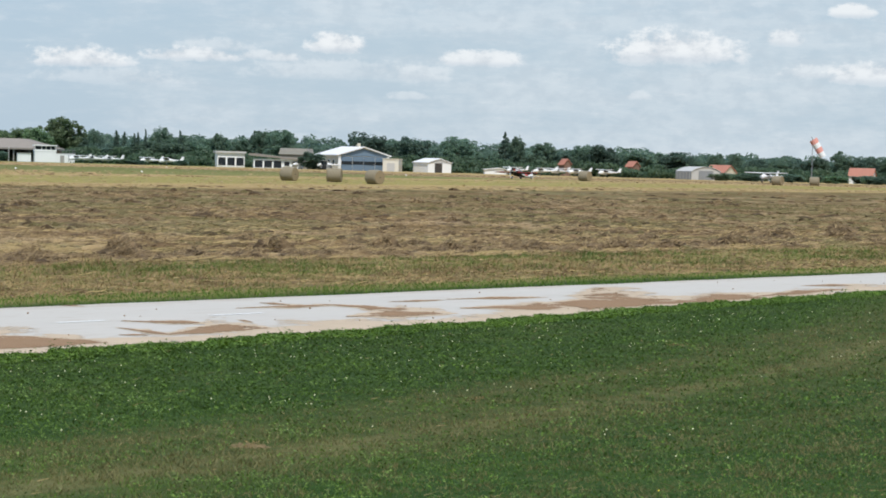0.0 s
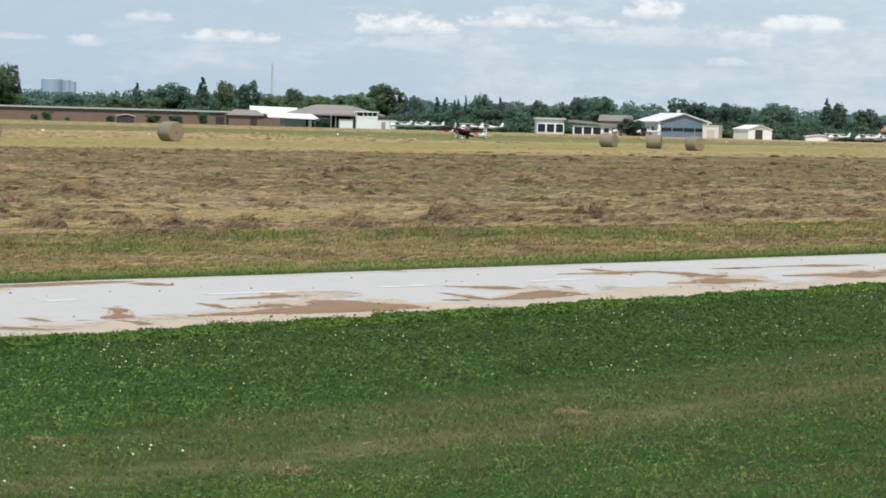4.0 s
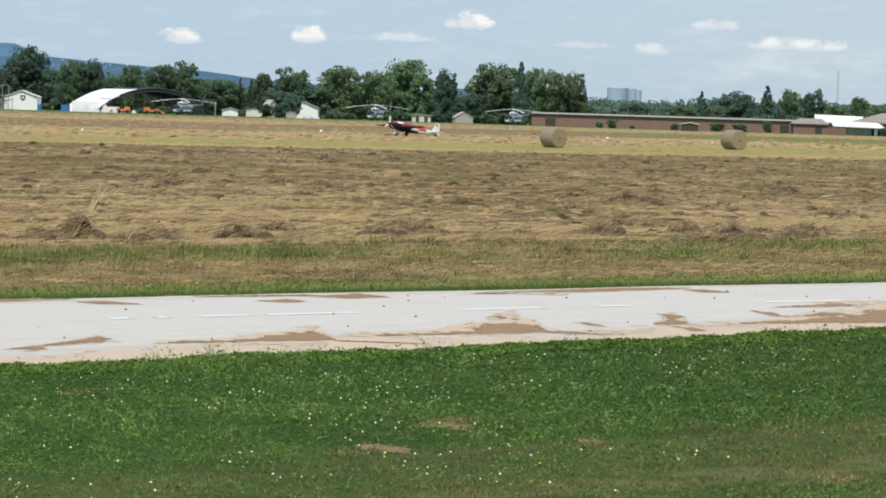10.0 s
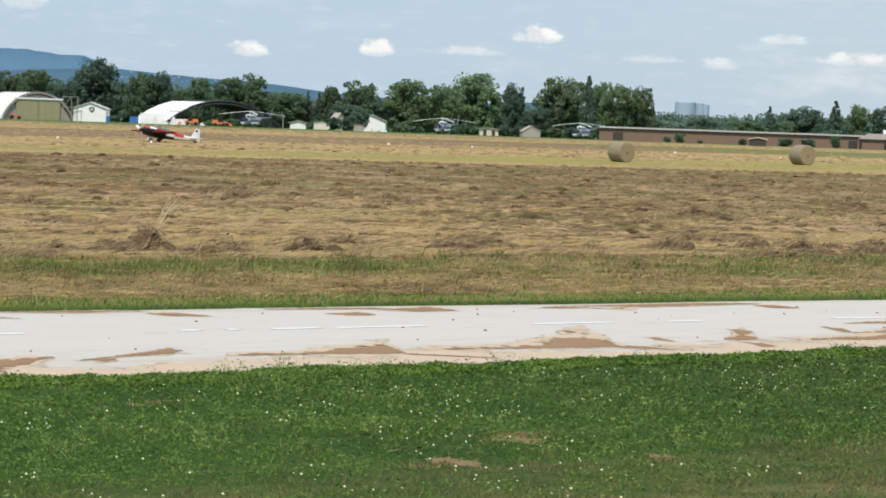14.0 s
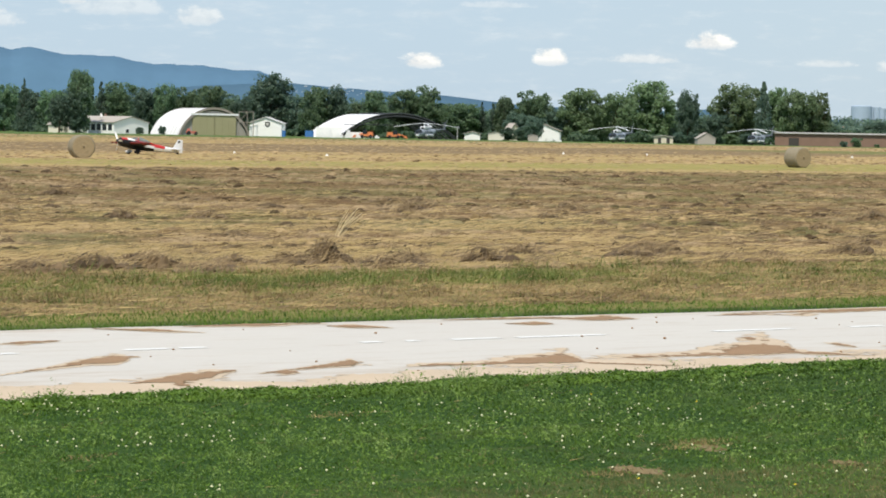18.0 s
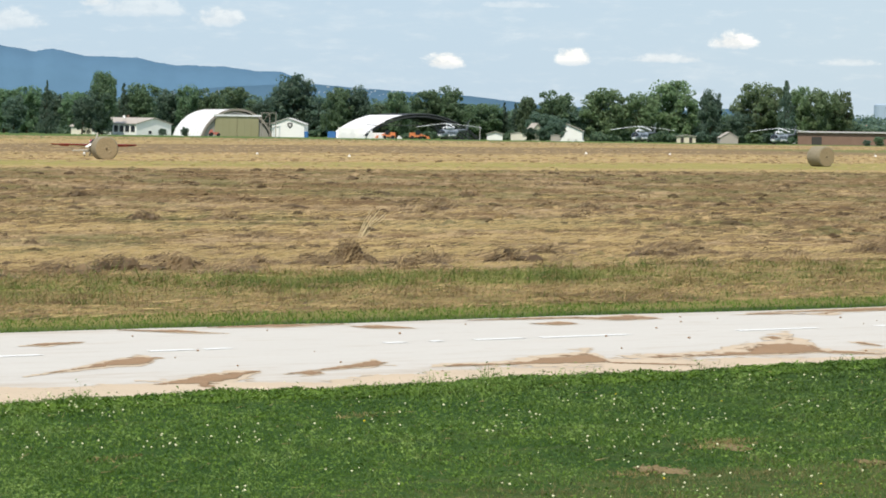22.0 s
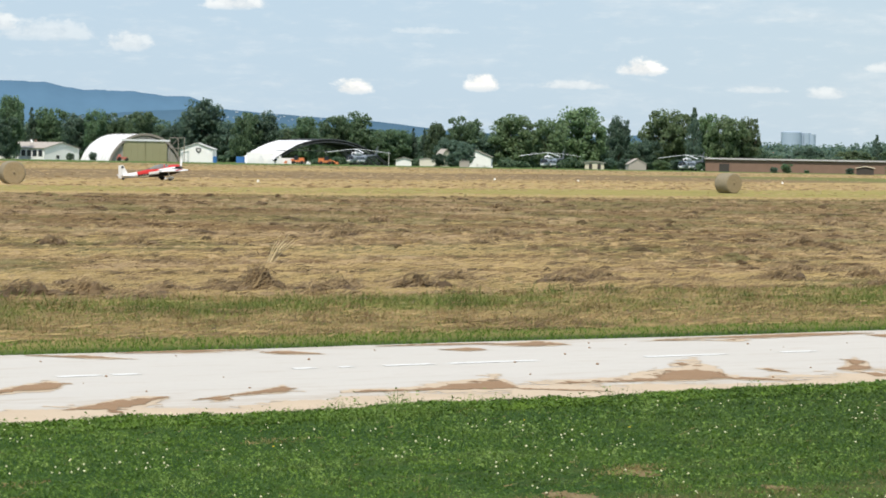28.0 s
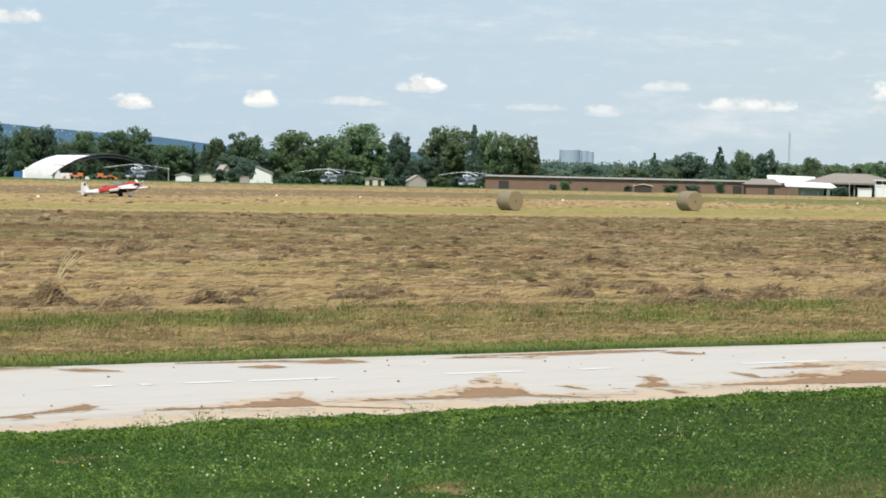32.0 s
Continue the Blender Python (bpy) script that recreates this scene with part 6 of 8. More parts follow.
for x, r in ((-1.2, 0.6), (1.0, 0.48)):
    for y in (-0.9, 0.65):
        part("wheel", Shape().tube((x, y, r), (x, y + 0.25, r), r, r, 14), RUBBER, car)
mower = thing("grey_tractor", "grey tractor with a canopy beside the blue hangar", "tractor", site(15.0, 838, 20))
part("body", Shape().box(-1.8, -0.6, 0.5, 1.4, 0.6, 1.4, 0.15), STEEL, mower)
part("cab", Shape().box(-1.5, -0.6, 1.4, -0.1, 0.6, 2.6, 0.1), GLASS, mower)
part("cab_roof", Shape().box(-1.6, -0.7, 2.6, 0.0, 0.7, 2.75, 0.1), STEEL, mower)
for x, r in ((-1.1, 0.7), (1.1, 0.45)):
    for y in (-0.95, 0.65):
        part("wheel", Shape().tube((x, y, r), (x, y + 0.3, r), r, r, 14), RUBBER, mower)
for b, turn in ((-3.12, 12), (-2.98, 8)):
    tub = thing("white_trough", "long white plastic trough tipped on the grass", "trough", site(b, 836, turn) @ pose(0, 0, 0.35, 0, 14, 0))
    part("body", Shape().profile([(-1.3, -0.1), (1.3, -0.1), (1.4, 0.35), (-1.4, 0.35)], -0.4, 0.4), WHITE, tub)
    part("foot", Shape().box(-1.2, -0.3, -0.6, -1.0, 0.3, -0.1), PALEGREY, tub)
pole = thing("steel_pole", "pale steel pole at the apron's edge", "pole", site(-4.98, 846))
part("shaft", Shape().tube((0, 0, 0), (0, 0, 3.9), 0.12, 0.09), PALEGREY, pole)
part("cap", Shape().tube((0, 0, 3.9), (0, 0, 4.05), 0.14, 0.05), PALEGREY, pole)
pole2 = copy_thing(pole, site(8.66, 845))

# white edge markers of the grass runway
mk = thing("runway_marker", "small white runway edge marker on the stubble", "marker", group="runway edge markers")
part("cone", Shape().profile([(-0.11, 0), (0.11, 0), (0.07, 0.18), (-0.07, 0.18)], -0.1, 0.1), WHITE, mk)
part("foot", Shape().box(-0.15, -0.14, -0.02, 0.15, 0.14, 0.02), WHITE, mk)
for i, (b, d) in enumerate(((-9.45, 258), (-7.6, 252), (-2.84, 290), (-1.16, 290), (2.92, 305), (5.02, 292), (8.8, 350), (11.3, 350), (11.8, 520), (13.74, 530), (-13.03, 760), (16.6, 430))):
    x, y, z = spot(b, d)
    if i == 0:
        mk.matrix_basis = pose(x, y, z, 0, 0, -b)
    else:
        copy_thing(mk, pose(x, y, z, 0, 0, -b))

# shrubs before the barn and hangars: bearing, distance, half width, height
for i, (b, d, w, h) in enumerate(((3.0, 780, 1.9, 2.9), (2.75, 790, 1.5, 1.9), (4.25, 780, 1.5, 2.0), (5.1, 790, 3.0, 2.6), (5.55, 800, 2.8, 2.6), (8.5, 838, 3.2, 3.2), (6.1, 850, 2.0, 4.0), (-10.9, 835, 1.6, 2.8), (-11.35, 835, 1.6, 2.3), (10.9, 840, 3.5, 1.8), (11.2, 838, 4.0, 1.6), (12.1, 842, 3.0, 2.0), (3.4, 820, 1.0, 1.2), (14.72, 843, 5.4, 5.4), (22.95, 915, 5, 2.6), (21.1, 915, 4, 3.2), (25.75, 915, 6, 2.9), (18.9, 915, 4, 3.0), (22.9, 800, 4, 2.2), (23.5, 800, 5, 2.4), (24.3, 805, 5, 2.6), (25.2, 800, 5, 2.4), (26.0, 805, 5, 2.5), (26.6, 800, 4, 2.4))):
    crown, trunk = PROTOS[3 if i % 3 else 0][i % 2]
    x, y, z = spot(b, d)
    ob = thing("shrub", "rounded dark green shrub on the airfield's edge", "shrub", Matrix.LocRotScale((x, y, z - 0.2), Euler((0, 0, i)), (w, w, h * 0.5)), "shrubs by the hangars")
    part("trunk", trunk, None, ob)
    part("crown", crown, None, ob)

# ---------- grass, hay and mud ----------
RNG = np.random.default_rng(7)


def triangles(name, tri, mat, label, cat):
    """One object of many loose triangles, from an array (n, 3, 3)."""
    n = len(tri)
    me = bpy.data.meshes.new(name)
    me.vertices.add(3 * n)
    me.vertices.foreach_set("co", tri.astype(np.float32).ravel())
    me.loops.add(3 * n)
    me.loops.foreach_set("vertex_index", np.arange(3 * n, dtype=np.int32))
    me.polygons.add(n)
    me.polygons.foreach_set("loop_start", np.arange(0, 3 * n, 3, dtype=np.int32))
    me.polygons.foreach_set("loop_total", np.full(n, 3, dtype=np.int32))
    me.materials.append(mat)
    me.update(calc_edges=True)
    me.validate()
    return tagged(new(name, me), label, cat, kind="stuff")


def across(x, y):
    return -x * ST + y * CT


def blades(x, y, z, height, width, lean=0.5):
    """Upright blades at the given places."""
    n = len(x)
    a, b = RNG.uniform(0, math.tau, n), RNG.uniform(0, math.tau, n)
    dx, dy = np.cos(a) * width / 2, np.sin(a) * width / 2
    k = RNG.uniform(0, lean, n) * height
    p = np.stack([x, y, z], -1)
    return np.stack([p + np.stack([dx, dy, 0 * x], -1), p - np.stack([dx, dy, 0 * x], -1), p + np.stack([np.cos(b) * k, np.sin(b) * k, height], -1)], 1)


def wedge(n, near, far, b0=-16.5, b1=28.0, power=1.0):
    """Places in the seen wedge, denser near the eye."""
    a = np.radians(RNG.uniform(b0, b1, n))
    d = near * (far / near) ** (RNG.uniform(0, 1, n) ** power)
    return d * np.sin(a), d * np.cos(a), d


def clump_noise(x, y, scale, seed):
    """Smooth noise between 0 and 1, with clumps about 3 / scale metres apart, in three octaves."""
    r = np.random.default_rng(seed)
    out, amp = np.zeros_like(x), 0.55
    for octave in range(3):
        grid = r.uniform(0, 1, (256, 256))
        a = r.uniform(0, math.tau)
        f = scale / 2.6 * 2 ** octave
        p, q = (x * math.cos(a) - y * math.sin(a)) * f + 300.3, (x * math.sin(a) + y * math.cos(a)) * f + 300.7
        i, j = np.floor(p).astype(int), np.floor(q).astype(int)
        s, t = p - i, q - j
        s, t = s * s * (3 - 2 * s), t * t * (3 - 2 * t)
        i, j, i2, j2 = i % 256, j % 256, (i + 1) % 256, (j + 1) % 256
        out += amp * ((grid[i, j] * (1 - s) + grid[i2, j] * s) * (1 - t) + (grid[i, j2] * (1 - s) + grid[i2, j2] * s) * t - 0.5)
        amp *= 0.55
    return np.clip(0.5 + 1.25 * out, 0, 1)


# bare spots in the lawn: along, across, half length, half depth
BARE = [(12.26, 15.26, 0.15, 0.24), (13.62, 16.12, 0.11, 0.18), (18.7, 13.8, 0.12, 0.16), (13.90, 14.92, 0.09, 0.14)]


def build_bare_earth():
    """Small patches of crumbled soil, ragged and a little domed."""
    rng = random.Random(31)
    vs, fs = [], []
    for bu, bv, ru, rv in BARE:
        base, n = len(vs), 30
        wobble = [rng.uniform(0.7, 1.35) for _ in range(n)]
        for j in range(7):
            for i in range(n):
                a, f = i * math.tau / n, (j + 0.4) / 6.4
                f *= 1 + (wobble[i] - 1) * f
                vs.append(strip(bu + ru * f * math.cos(a), bv + rv * f * math.sin(a), 0.004 + (rng.uniform(0.0, 0.018) * (1 - 0.5 * f) if j < 6 else -0.01)))
        for j in range(6):
            for i in range(n):
                fs.append((base + j * n + i, base + (j + 1) * n + i, base + (j + 1) * n + (i + 1) % n, base + j * n + (i + 1) % n))
        fs.append(tuple(base + i for i in range(n)))
        # clods
        for _ in range(40):
            a, f, r = rng.uniform(0, math.tau), rng.uniform(0, 1.1) ** 0.7, rng.uniform(0.006, 0.02)
            x, y, z = strip(bu + ru * f * math.cos(a), bv + rv * f * math.sin(a), 0.012)
            k = len(vs)
            vs += [(x + r * dx * rng.uniform(0.6, 1.2), y + r * dy * rng.uniform(0.6, 1.2), z + r * dz) for dx, dy, dz in ((1, 0, 0), (0, 1, 0), (-1, 0, 0), (0, -1, 0), (0, 0, 0.9))]
            fs += [(k, k + 1, k + 4), (k + 1, k + 2, k + 4), (k + 2, k + 3, k + 4), (k + 3, k, k + 4)]
    tagged(new("bare_earth", mesh("bare_earth", vs, fs, EARTH)), "small patches of bare crumbled earth in the lawn", "soil", kind="stuff")


def build_lawn():
    x, y, d = wedge(760000, 15.5, 62.0)
    v, u = across(x, y), x * CT + y * ST
    edge = lawn_edge(u)
    keep = v < edge - 0.1
    x, y, d, v, u, edge = x[keep], y[keep], d[keep], v[keep], u[keep], edge[keep]
    n = len(x)
    fringe = np.clip(1 - (edge - v) / 1.6, 0, 1)
    tuft = 0.3 * clump_noise(x, y, 2.2, 3) + 0.3 * clump_noise(x, y, 8.0, 33) + 0.4 * clump_noise(x, y, 19.0, 40)
    tuft = np.clip(0.5 + np.interp(u, [14, 22], [2.1, 1.5]) * (tuft - 0.5), 0.02, 1)
    small = clump_noise(x, y, 45.0, 34)
    # a worn wheel track with a broad dull band beside it
    lane = v - np.interp(u, [8, 10, 14, 18, 23, 27, 32, 37, 45, 60], [13.4, 13.2, 13.1, 13.35, 13.9, 14.3, 15.15, 16.4, 18.2, 21.5])
    mott = clump_noise(0.3 * u, lane, 3.0, 35) * 0.5 + clump_noise(x, y, 2.4, 36) * 0.5
    track = np.exp(-(lane / 0.2) ** 2) + 0.55 * np.exp(-((lane - 1.5) / 0.25) ** 2)
    band = np.clip((lane + 0.9 + 0.8 * (mott - 0.5)) / 1.0, 0, 1) * np.clip((2.4 - lane) / 1.0, 0, 1)
    under = np.clip((0.4 - lane) / 1.2, 0, 1) * np.interp(u, [12.5, 15.5], [0.0, 0.75]) * (0.15 + mott)
    worn = np.clip(under + 0.75 * track * (0.4 + mott) + 1.5 * band * np.clip(mott - 0.18, 0, 0.6) + 0.8 * np.clip(mott - 0.52, 0, 1) * np.interp(u, [14, 22], [0.3, 1.0]) * np.clip((edge - v - 2.0) / 3, 0, 1), 0, 1)
    worn = worn * np.clip((edge - v - 1.2) / 1.5, 0, 1) * np.interp(u, [7, 12, 20, 26], [0.4, 1.0, 1.0, 0.72])
    thin = RNG.uniform(0, 1, n) > 0.8 * worn
    # gaps over the bare spots
    gap = np.zeros(n)
    for bu, bv, ru, rv in BARE:
        gap = np.maximum(gap, 1.35 - np.hypot((u - bu) / ru, (v - bv) / rv) - 0.8 * small)
    thin &= RNG.uniform(0, 1, n) > gap * 1.6
    h = RNG.uniform(0.010, 0.04, n) * (0.1 + 2.1 * tuft * tuft + 0.7 * small * tuft) * (1 - 0.15 * worn) * (1 + 1.6 * fringe * tuft)
    w = RNG.uniform(0.004, 0.009, n) * np.clip(d / 18, 1, 2.5)
    grain = 0.6 * clump_noise(x, y, 16.0, 77) + 0.4 * RNG.uniform(0, 1, n)
    pick = np.empty(n)
    pick[np.argsort(grain)] = np.linspace(0, 1, n)
    dull = (pick < 0.85 * worn) & (gap < 0.4)
    # bright blades thin out eastwards, part of the painted dimming
    bright = ~dull & (1 - pick < 0.03 + np.interp(u, [14, 26], [0.9, 0.0]) * np.clip(tuft - 0.42, 0, 0.4) + np.interp(u, [9, 11, 13.5, 18, 28], [2.2, 1.9, 0.8, 0.55, 0.35]) * np.clip((small * 0.25 + tuft * 0.8 - 0.62) * 2.5, 0, 0.6) + 0.10 * fringe)
    green = ~dull & ~bright & thin
    bright = bright & thin
    flat_ = (RNG.uniform(0, 1, n) < 0.25 + 0.3 * tuft) & ~dull
    a0, tilt = RNG.uniform(0, math.tau, n), RNG.normal(0, 0.4, (n, 3))
    # clover leaves lie open to the sky
    rf = RNG.uniform(0.006, 0.018, n) * np.clip(d / 22, 0.8, 1.6)
    c0 = np.stack([x, y, 0.01 + h * 0.9], -1)
    leaf = np.stack([c0 + np.stack([rf * np.cos(a0 + j * 2.094), rf * np.sin(a0 + j * 2.094), rf * tilt[:, j]], -1) for j in range(3)], 1)
    stand = blades(x, y, 0 * x, h, w, 1.6)
    # darker blades in tuft gaps and eastwards: shade put into their colour
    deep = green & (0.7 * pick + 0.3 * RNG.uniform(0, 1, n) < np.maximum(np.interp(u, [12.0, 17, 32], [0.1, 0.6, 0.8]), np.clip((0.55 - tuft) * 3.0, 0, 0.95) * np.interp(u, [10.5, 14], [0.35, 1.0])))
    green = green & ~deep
    triangles("deep_green_grass", np.concatenate([stand[deep & ~flat_], leaf[deep & flat_]]), DEEPBLADE, "darker lawn grass standing in for shade and dimmer light", "grass")
    triangles("lawn_grass", stand[green & ~flat_], BLADE, "short green lawn grass before the road", "grass")
    triangles("young_grass", stand[bright & ~flat_], BRIGHTBLADE, "bright young grass in the lawn", "grass")
    triangles("worn_grass", stand[dull], DULLBLADE, "worn brownish stripes in the mown lawn", "grass")
    triangles("clover_leaves", leaf[green & flat_], BLADE, "low green clover leaves in the lawn", "grass")
    triangles("bright_clover_leaves", leaf[bright & flat_], BRIGHTBLADE, "bright clover leaves in the lawn", "grass")
    # taller rim growing over the road's edge
    n = 170000
    u = 7 + 55 * RNG.uniform(0, 1, n) ** 1.25
    back = RNG.uniform(0, 1, n) ** 1.4 * 0.7
    v = lawn_edge(u) - 0.12 - back
    x, y = u * CT - v * ST, u * ST + v * CT
    k = np.hypot(x, y) / 25
    lump = clump_noise(u, v, 5.0, 37) * 0.6 + clump_noise(u, v, 16.0, 38) * 0.4
    h = RNG.uniform(0.012, 0.06, n) * (0.3 + 1.0 * lump * lump) * (1 - 0.7 * back)
    rim = blades(x, y, 0 * x + 0.005, h, RNG.uniform(0.005, 0.012, n) * np.clip(k, 0.8, 2), 1.0)
    rf = RNG.uniform(0.009, 0.02, n) * np.clip(k, 0.8, 1.4)
    a0 = RNG.uniform(0, math.tau, n)
    c0 = np.stack([x, y, 0.01 + h * 0.85], -1)
    tilt = RNG.normal(0, 0.5, (n, 3))
    leaf = np.stack([c0 + np.stack([rf * np.cos(a0 + j * 2.094), rf * np.sin(a0 + j * 2.094), rf * tilt[:, j]], -1) for j in range(3)], 1)
    kind = RNG.uniform(0, 1, n)
    triangles("edge_grass", rim[kind < 0.28], BLADE, "taller grass along the road's edge", "grass")
    triangles("edge_clover", leaf[(kind >= 0.28) & (kind < 0.86)], BLADE, "clover growing over the road's edge", "grass")
    triangles("edge_young_grass", np.concatenate([leaf[kind >= 0.93], rim[(kind >= 0.86) & (kind < 0.93)]]), BRIGHTBLADE, "bright young leaves along the road's edge", "grass")
    # single longer blades and leaves rising out of the lawn
    x, y, d = wedge(70000, 15.5, 48.0)
    v, u = across(x, y), x * CT + y * ST
    tall = 0.5 * clump_noise(x, y, 3.0, 71) + 0.5 * clump_noise(x, y, 9.0, 72)
    keep = (v < lawn_edge(u) - 0.12) & (RNG.uniform(0, 1, len(x)) < np.clip(2.6 * tall - 1.0, 0, 1) * np.interp(u, [13, 22], [0.75, 0.3]) * (1 + np.clip(1 - (lawn_edge(u) - v) / 1.2, 0, 1)))
    x, y, d = x[keep], y[keep], d[keep]
    n = len(x)
    t = blades(x, y, 0 * x, RNG.uniform(0.025, 0.075, n), RNG.uniform(0.004, 0.008, n) * np.clip(d / 20, 1, 2), 1.3)
    b = RNG.uniform(0, 1, n) < 0.45
    triangles("long_lawn_blades", t[~b], BLADE, "longer grass blades standing out of the lawn", "grass")
    triangles("long_young_blades", t[b], BRIGHTBLADE, "longer bright blades standing out of the lawn", "grass")
    # dry spots, bare straw and single lying stems
    tri = []
    for uu, vv in ((13.7, 14.75), (11.9, 15.1), (16.1, 10.4), (18.7, 13.8), (13.9, 12.5), (13.6, 16.2), (12.4, 19.3), (13.8, 16.4), (24.0, 15.0), (30.0, 12.0), (9.2, 17.5), (34.0, 18.0)):
        m = int(RNG.uniform(60, 260))
        su, sv = RNG.normal(0, 0.09, m) * (1 + RNG.uniform(0, 1.2)), RNG.normal(0, 0.1, m)
        su = su + 0.15 * np.sin(sv * 18)
        px, py = (uu + su) * CT - (vv + sv) * ST, (uu + su) * ST + (vv + sv) * CT
        tri.append(blades(px, py, 0 * px + 0.012, RNG.uniform(0.005, 0.03, m), RNG.uniform(0.006, 0.014, m), 2.5))
    x, y, d = wedge(2600, 15.5, 45.0)
    keep = across(x, y) < 21.7
    x, y, d = x[keep], y[keep], d[keep]
    tri.append(strands(x, y, 0 * x + RNG.uniform(0.01, 0.035, len(x)), RNG.uniform(0.03, 0.13, len(x)), RNG.uniform(0.0015, 0.0035, len(x)) * d / 18, 0.25, 3.0))
    triangles("dry_lawn_tufts", np.concatenate(tri), WILDBLADE, "straw-coloured dry tufts and stems in the lawn", "grass")


def build_clover():
    x, y, d = wedge(22000, 15.5, 52.0)
    v = across(x, y)
    keep = (v < 21.8) & (clump_noise(x, y, 4.0, 5) * 0.45 + clump_noise(x, y, 0.9, 6) * 0.25 + RNG.uniform(-0.3, 0.3, len(x)) + 0.02 * (v - 16) > 0.66)
    x, y = x[keep], y[keep]
    n = len(x)
    r = RNG.uniform(0.004, 0.011, n)
    z = RNG.uniform(0.025, 0.06, n)
    c = np.stack([x, y, z], -1)
    dirs = np.array([(1, 0, 0), (0, 1, 0), (-1, 0, 0), (0, -1, 0), (0, 0, 1), (0, 0, -1)], float)
    tri = []
    for a, b, k in ((0, 1, 4), (1, 2, 4), (2, 3, 4), (3, 0, 4), (1, 0, 5), (2, 1, 5), (3, 2, 5), (0, 3, 5)):
        tri.append(np.stack([c + dirs[i] * r[:, None] for i in (a, b, k)], 1))
    triangles("clover_heads", np.concatenate(tri), CLOVER, "white clover heads scattered in the lawn", "flowers")
    x, y, d = wedge(900, 16.0, 34.0)
    keep = (across(x, y) < 21.8) & (RNG.uniform(0, 1, len(x)) < 0.012)
    n = int(keep.sum())
    c = np.stack([x[keep], y[keep], np.full(n, 0.07)], -1)
    tri = [np.stack([c + dirs[i] * 0.009 for i in (a, b, k)], 1) for a, b, k in ((0, 1, 4), (1, 2, 4), (2, 3, 4), (3, 0, 4))]
    triangles("yellow_flowers", np.concatenate(tri), material("yellow_petals", (0.75, 0.55, 0.03), 0.7, 0.1), "few yellow flowers in the lawn", "flowers")


def strands(x, y, z, length, width, tilt=0.25, stray=0.9):
    """Lying hay strands."""
    n = len(x)
    a = TURN + RNG.normal(0, stray, n)
    up = RNG.normal(0, tilt, n)
    dx, dy, dz = np.cos(a) * length, np.sin(a) * length, np.abs(up) * length
    p = np.stack([x, y, z], -1)
    e = np.stack([dx, dy, dz], -1)
    s = np.stack([-np.sin(a) * width, np.cos(a) * width, RNG.uniform(0, 1, n) * width], -1)
    return np.stack([p - e / 2 + s, p - e / 2 - s, p + e / 2], 1)


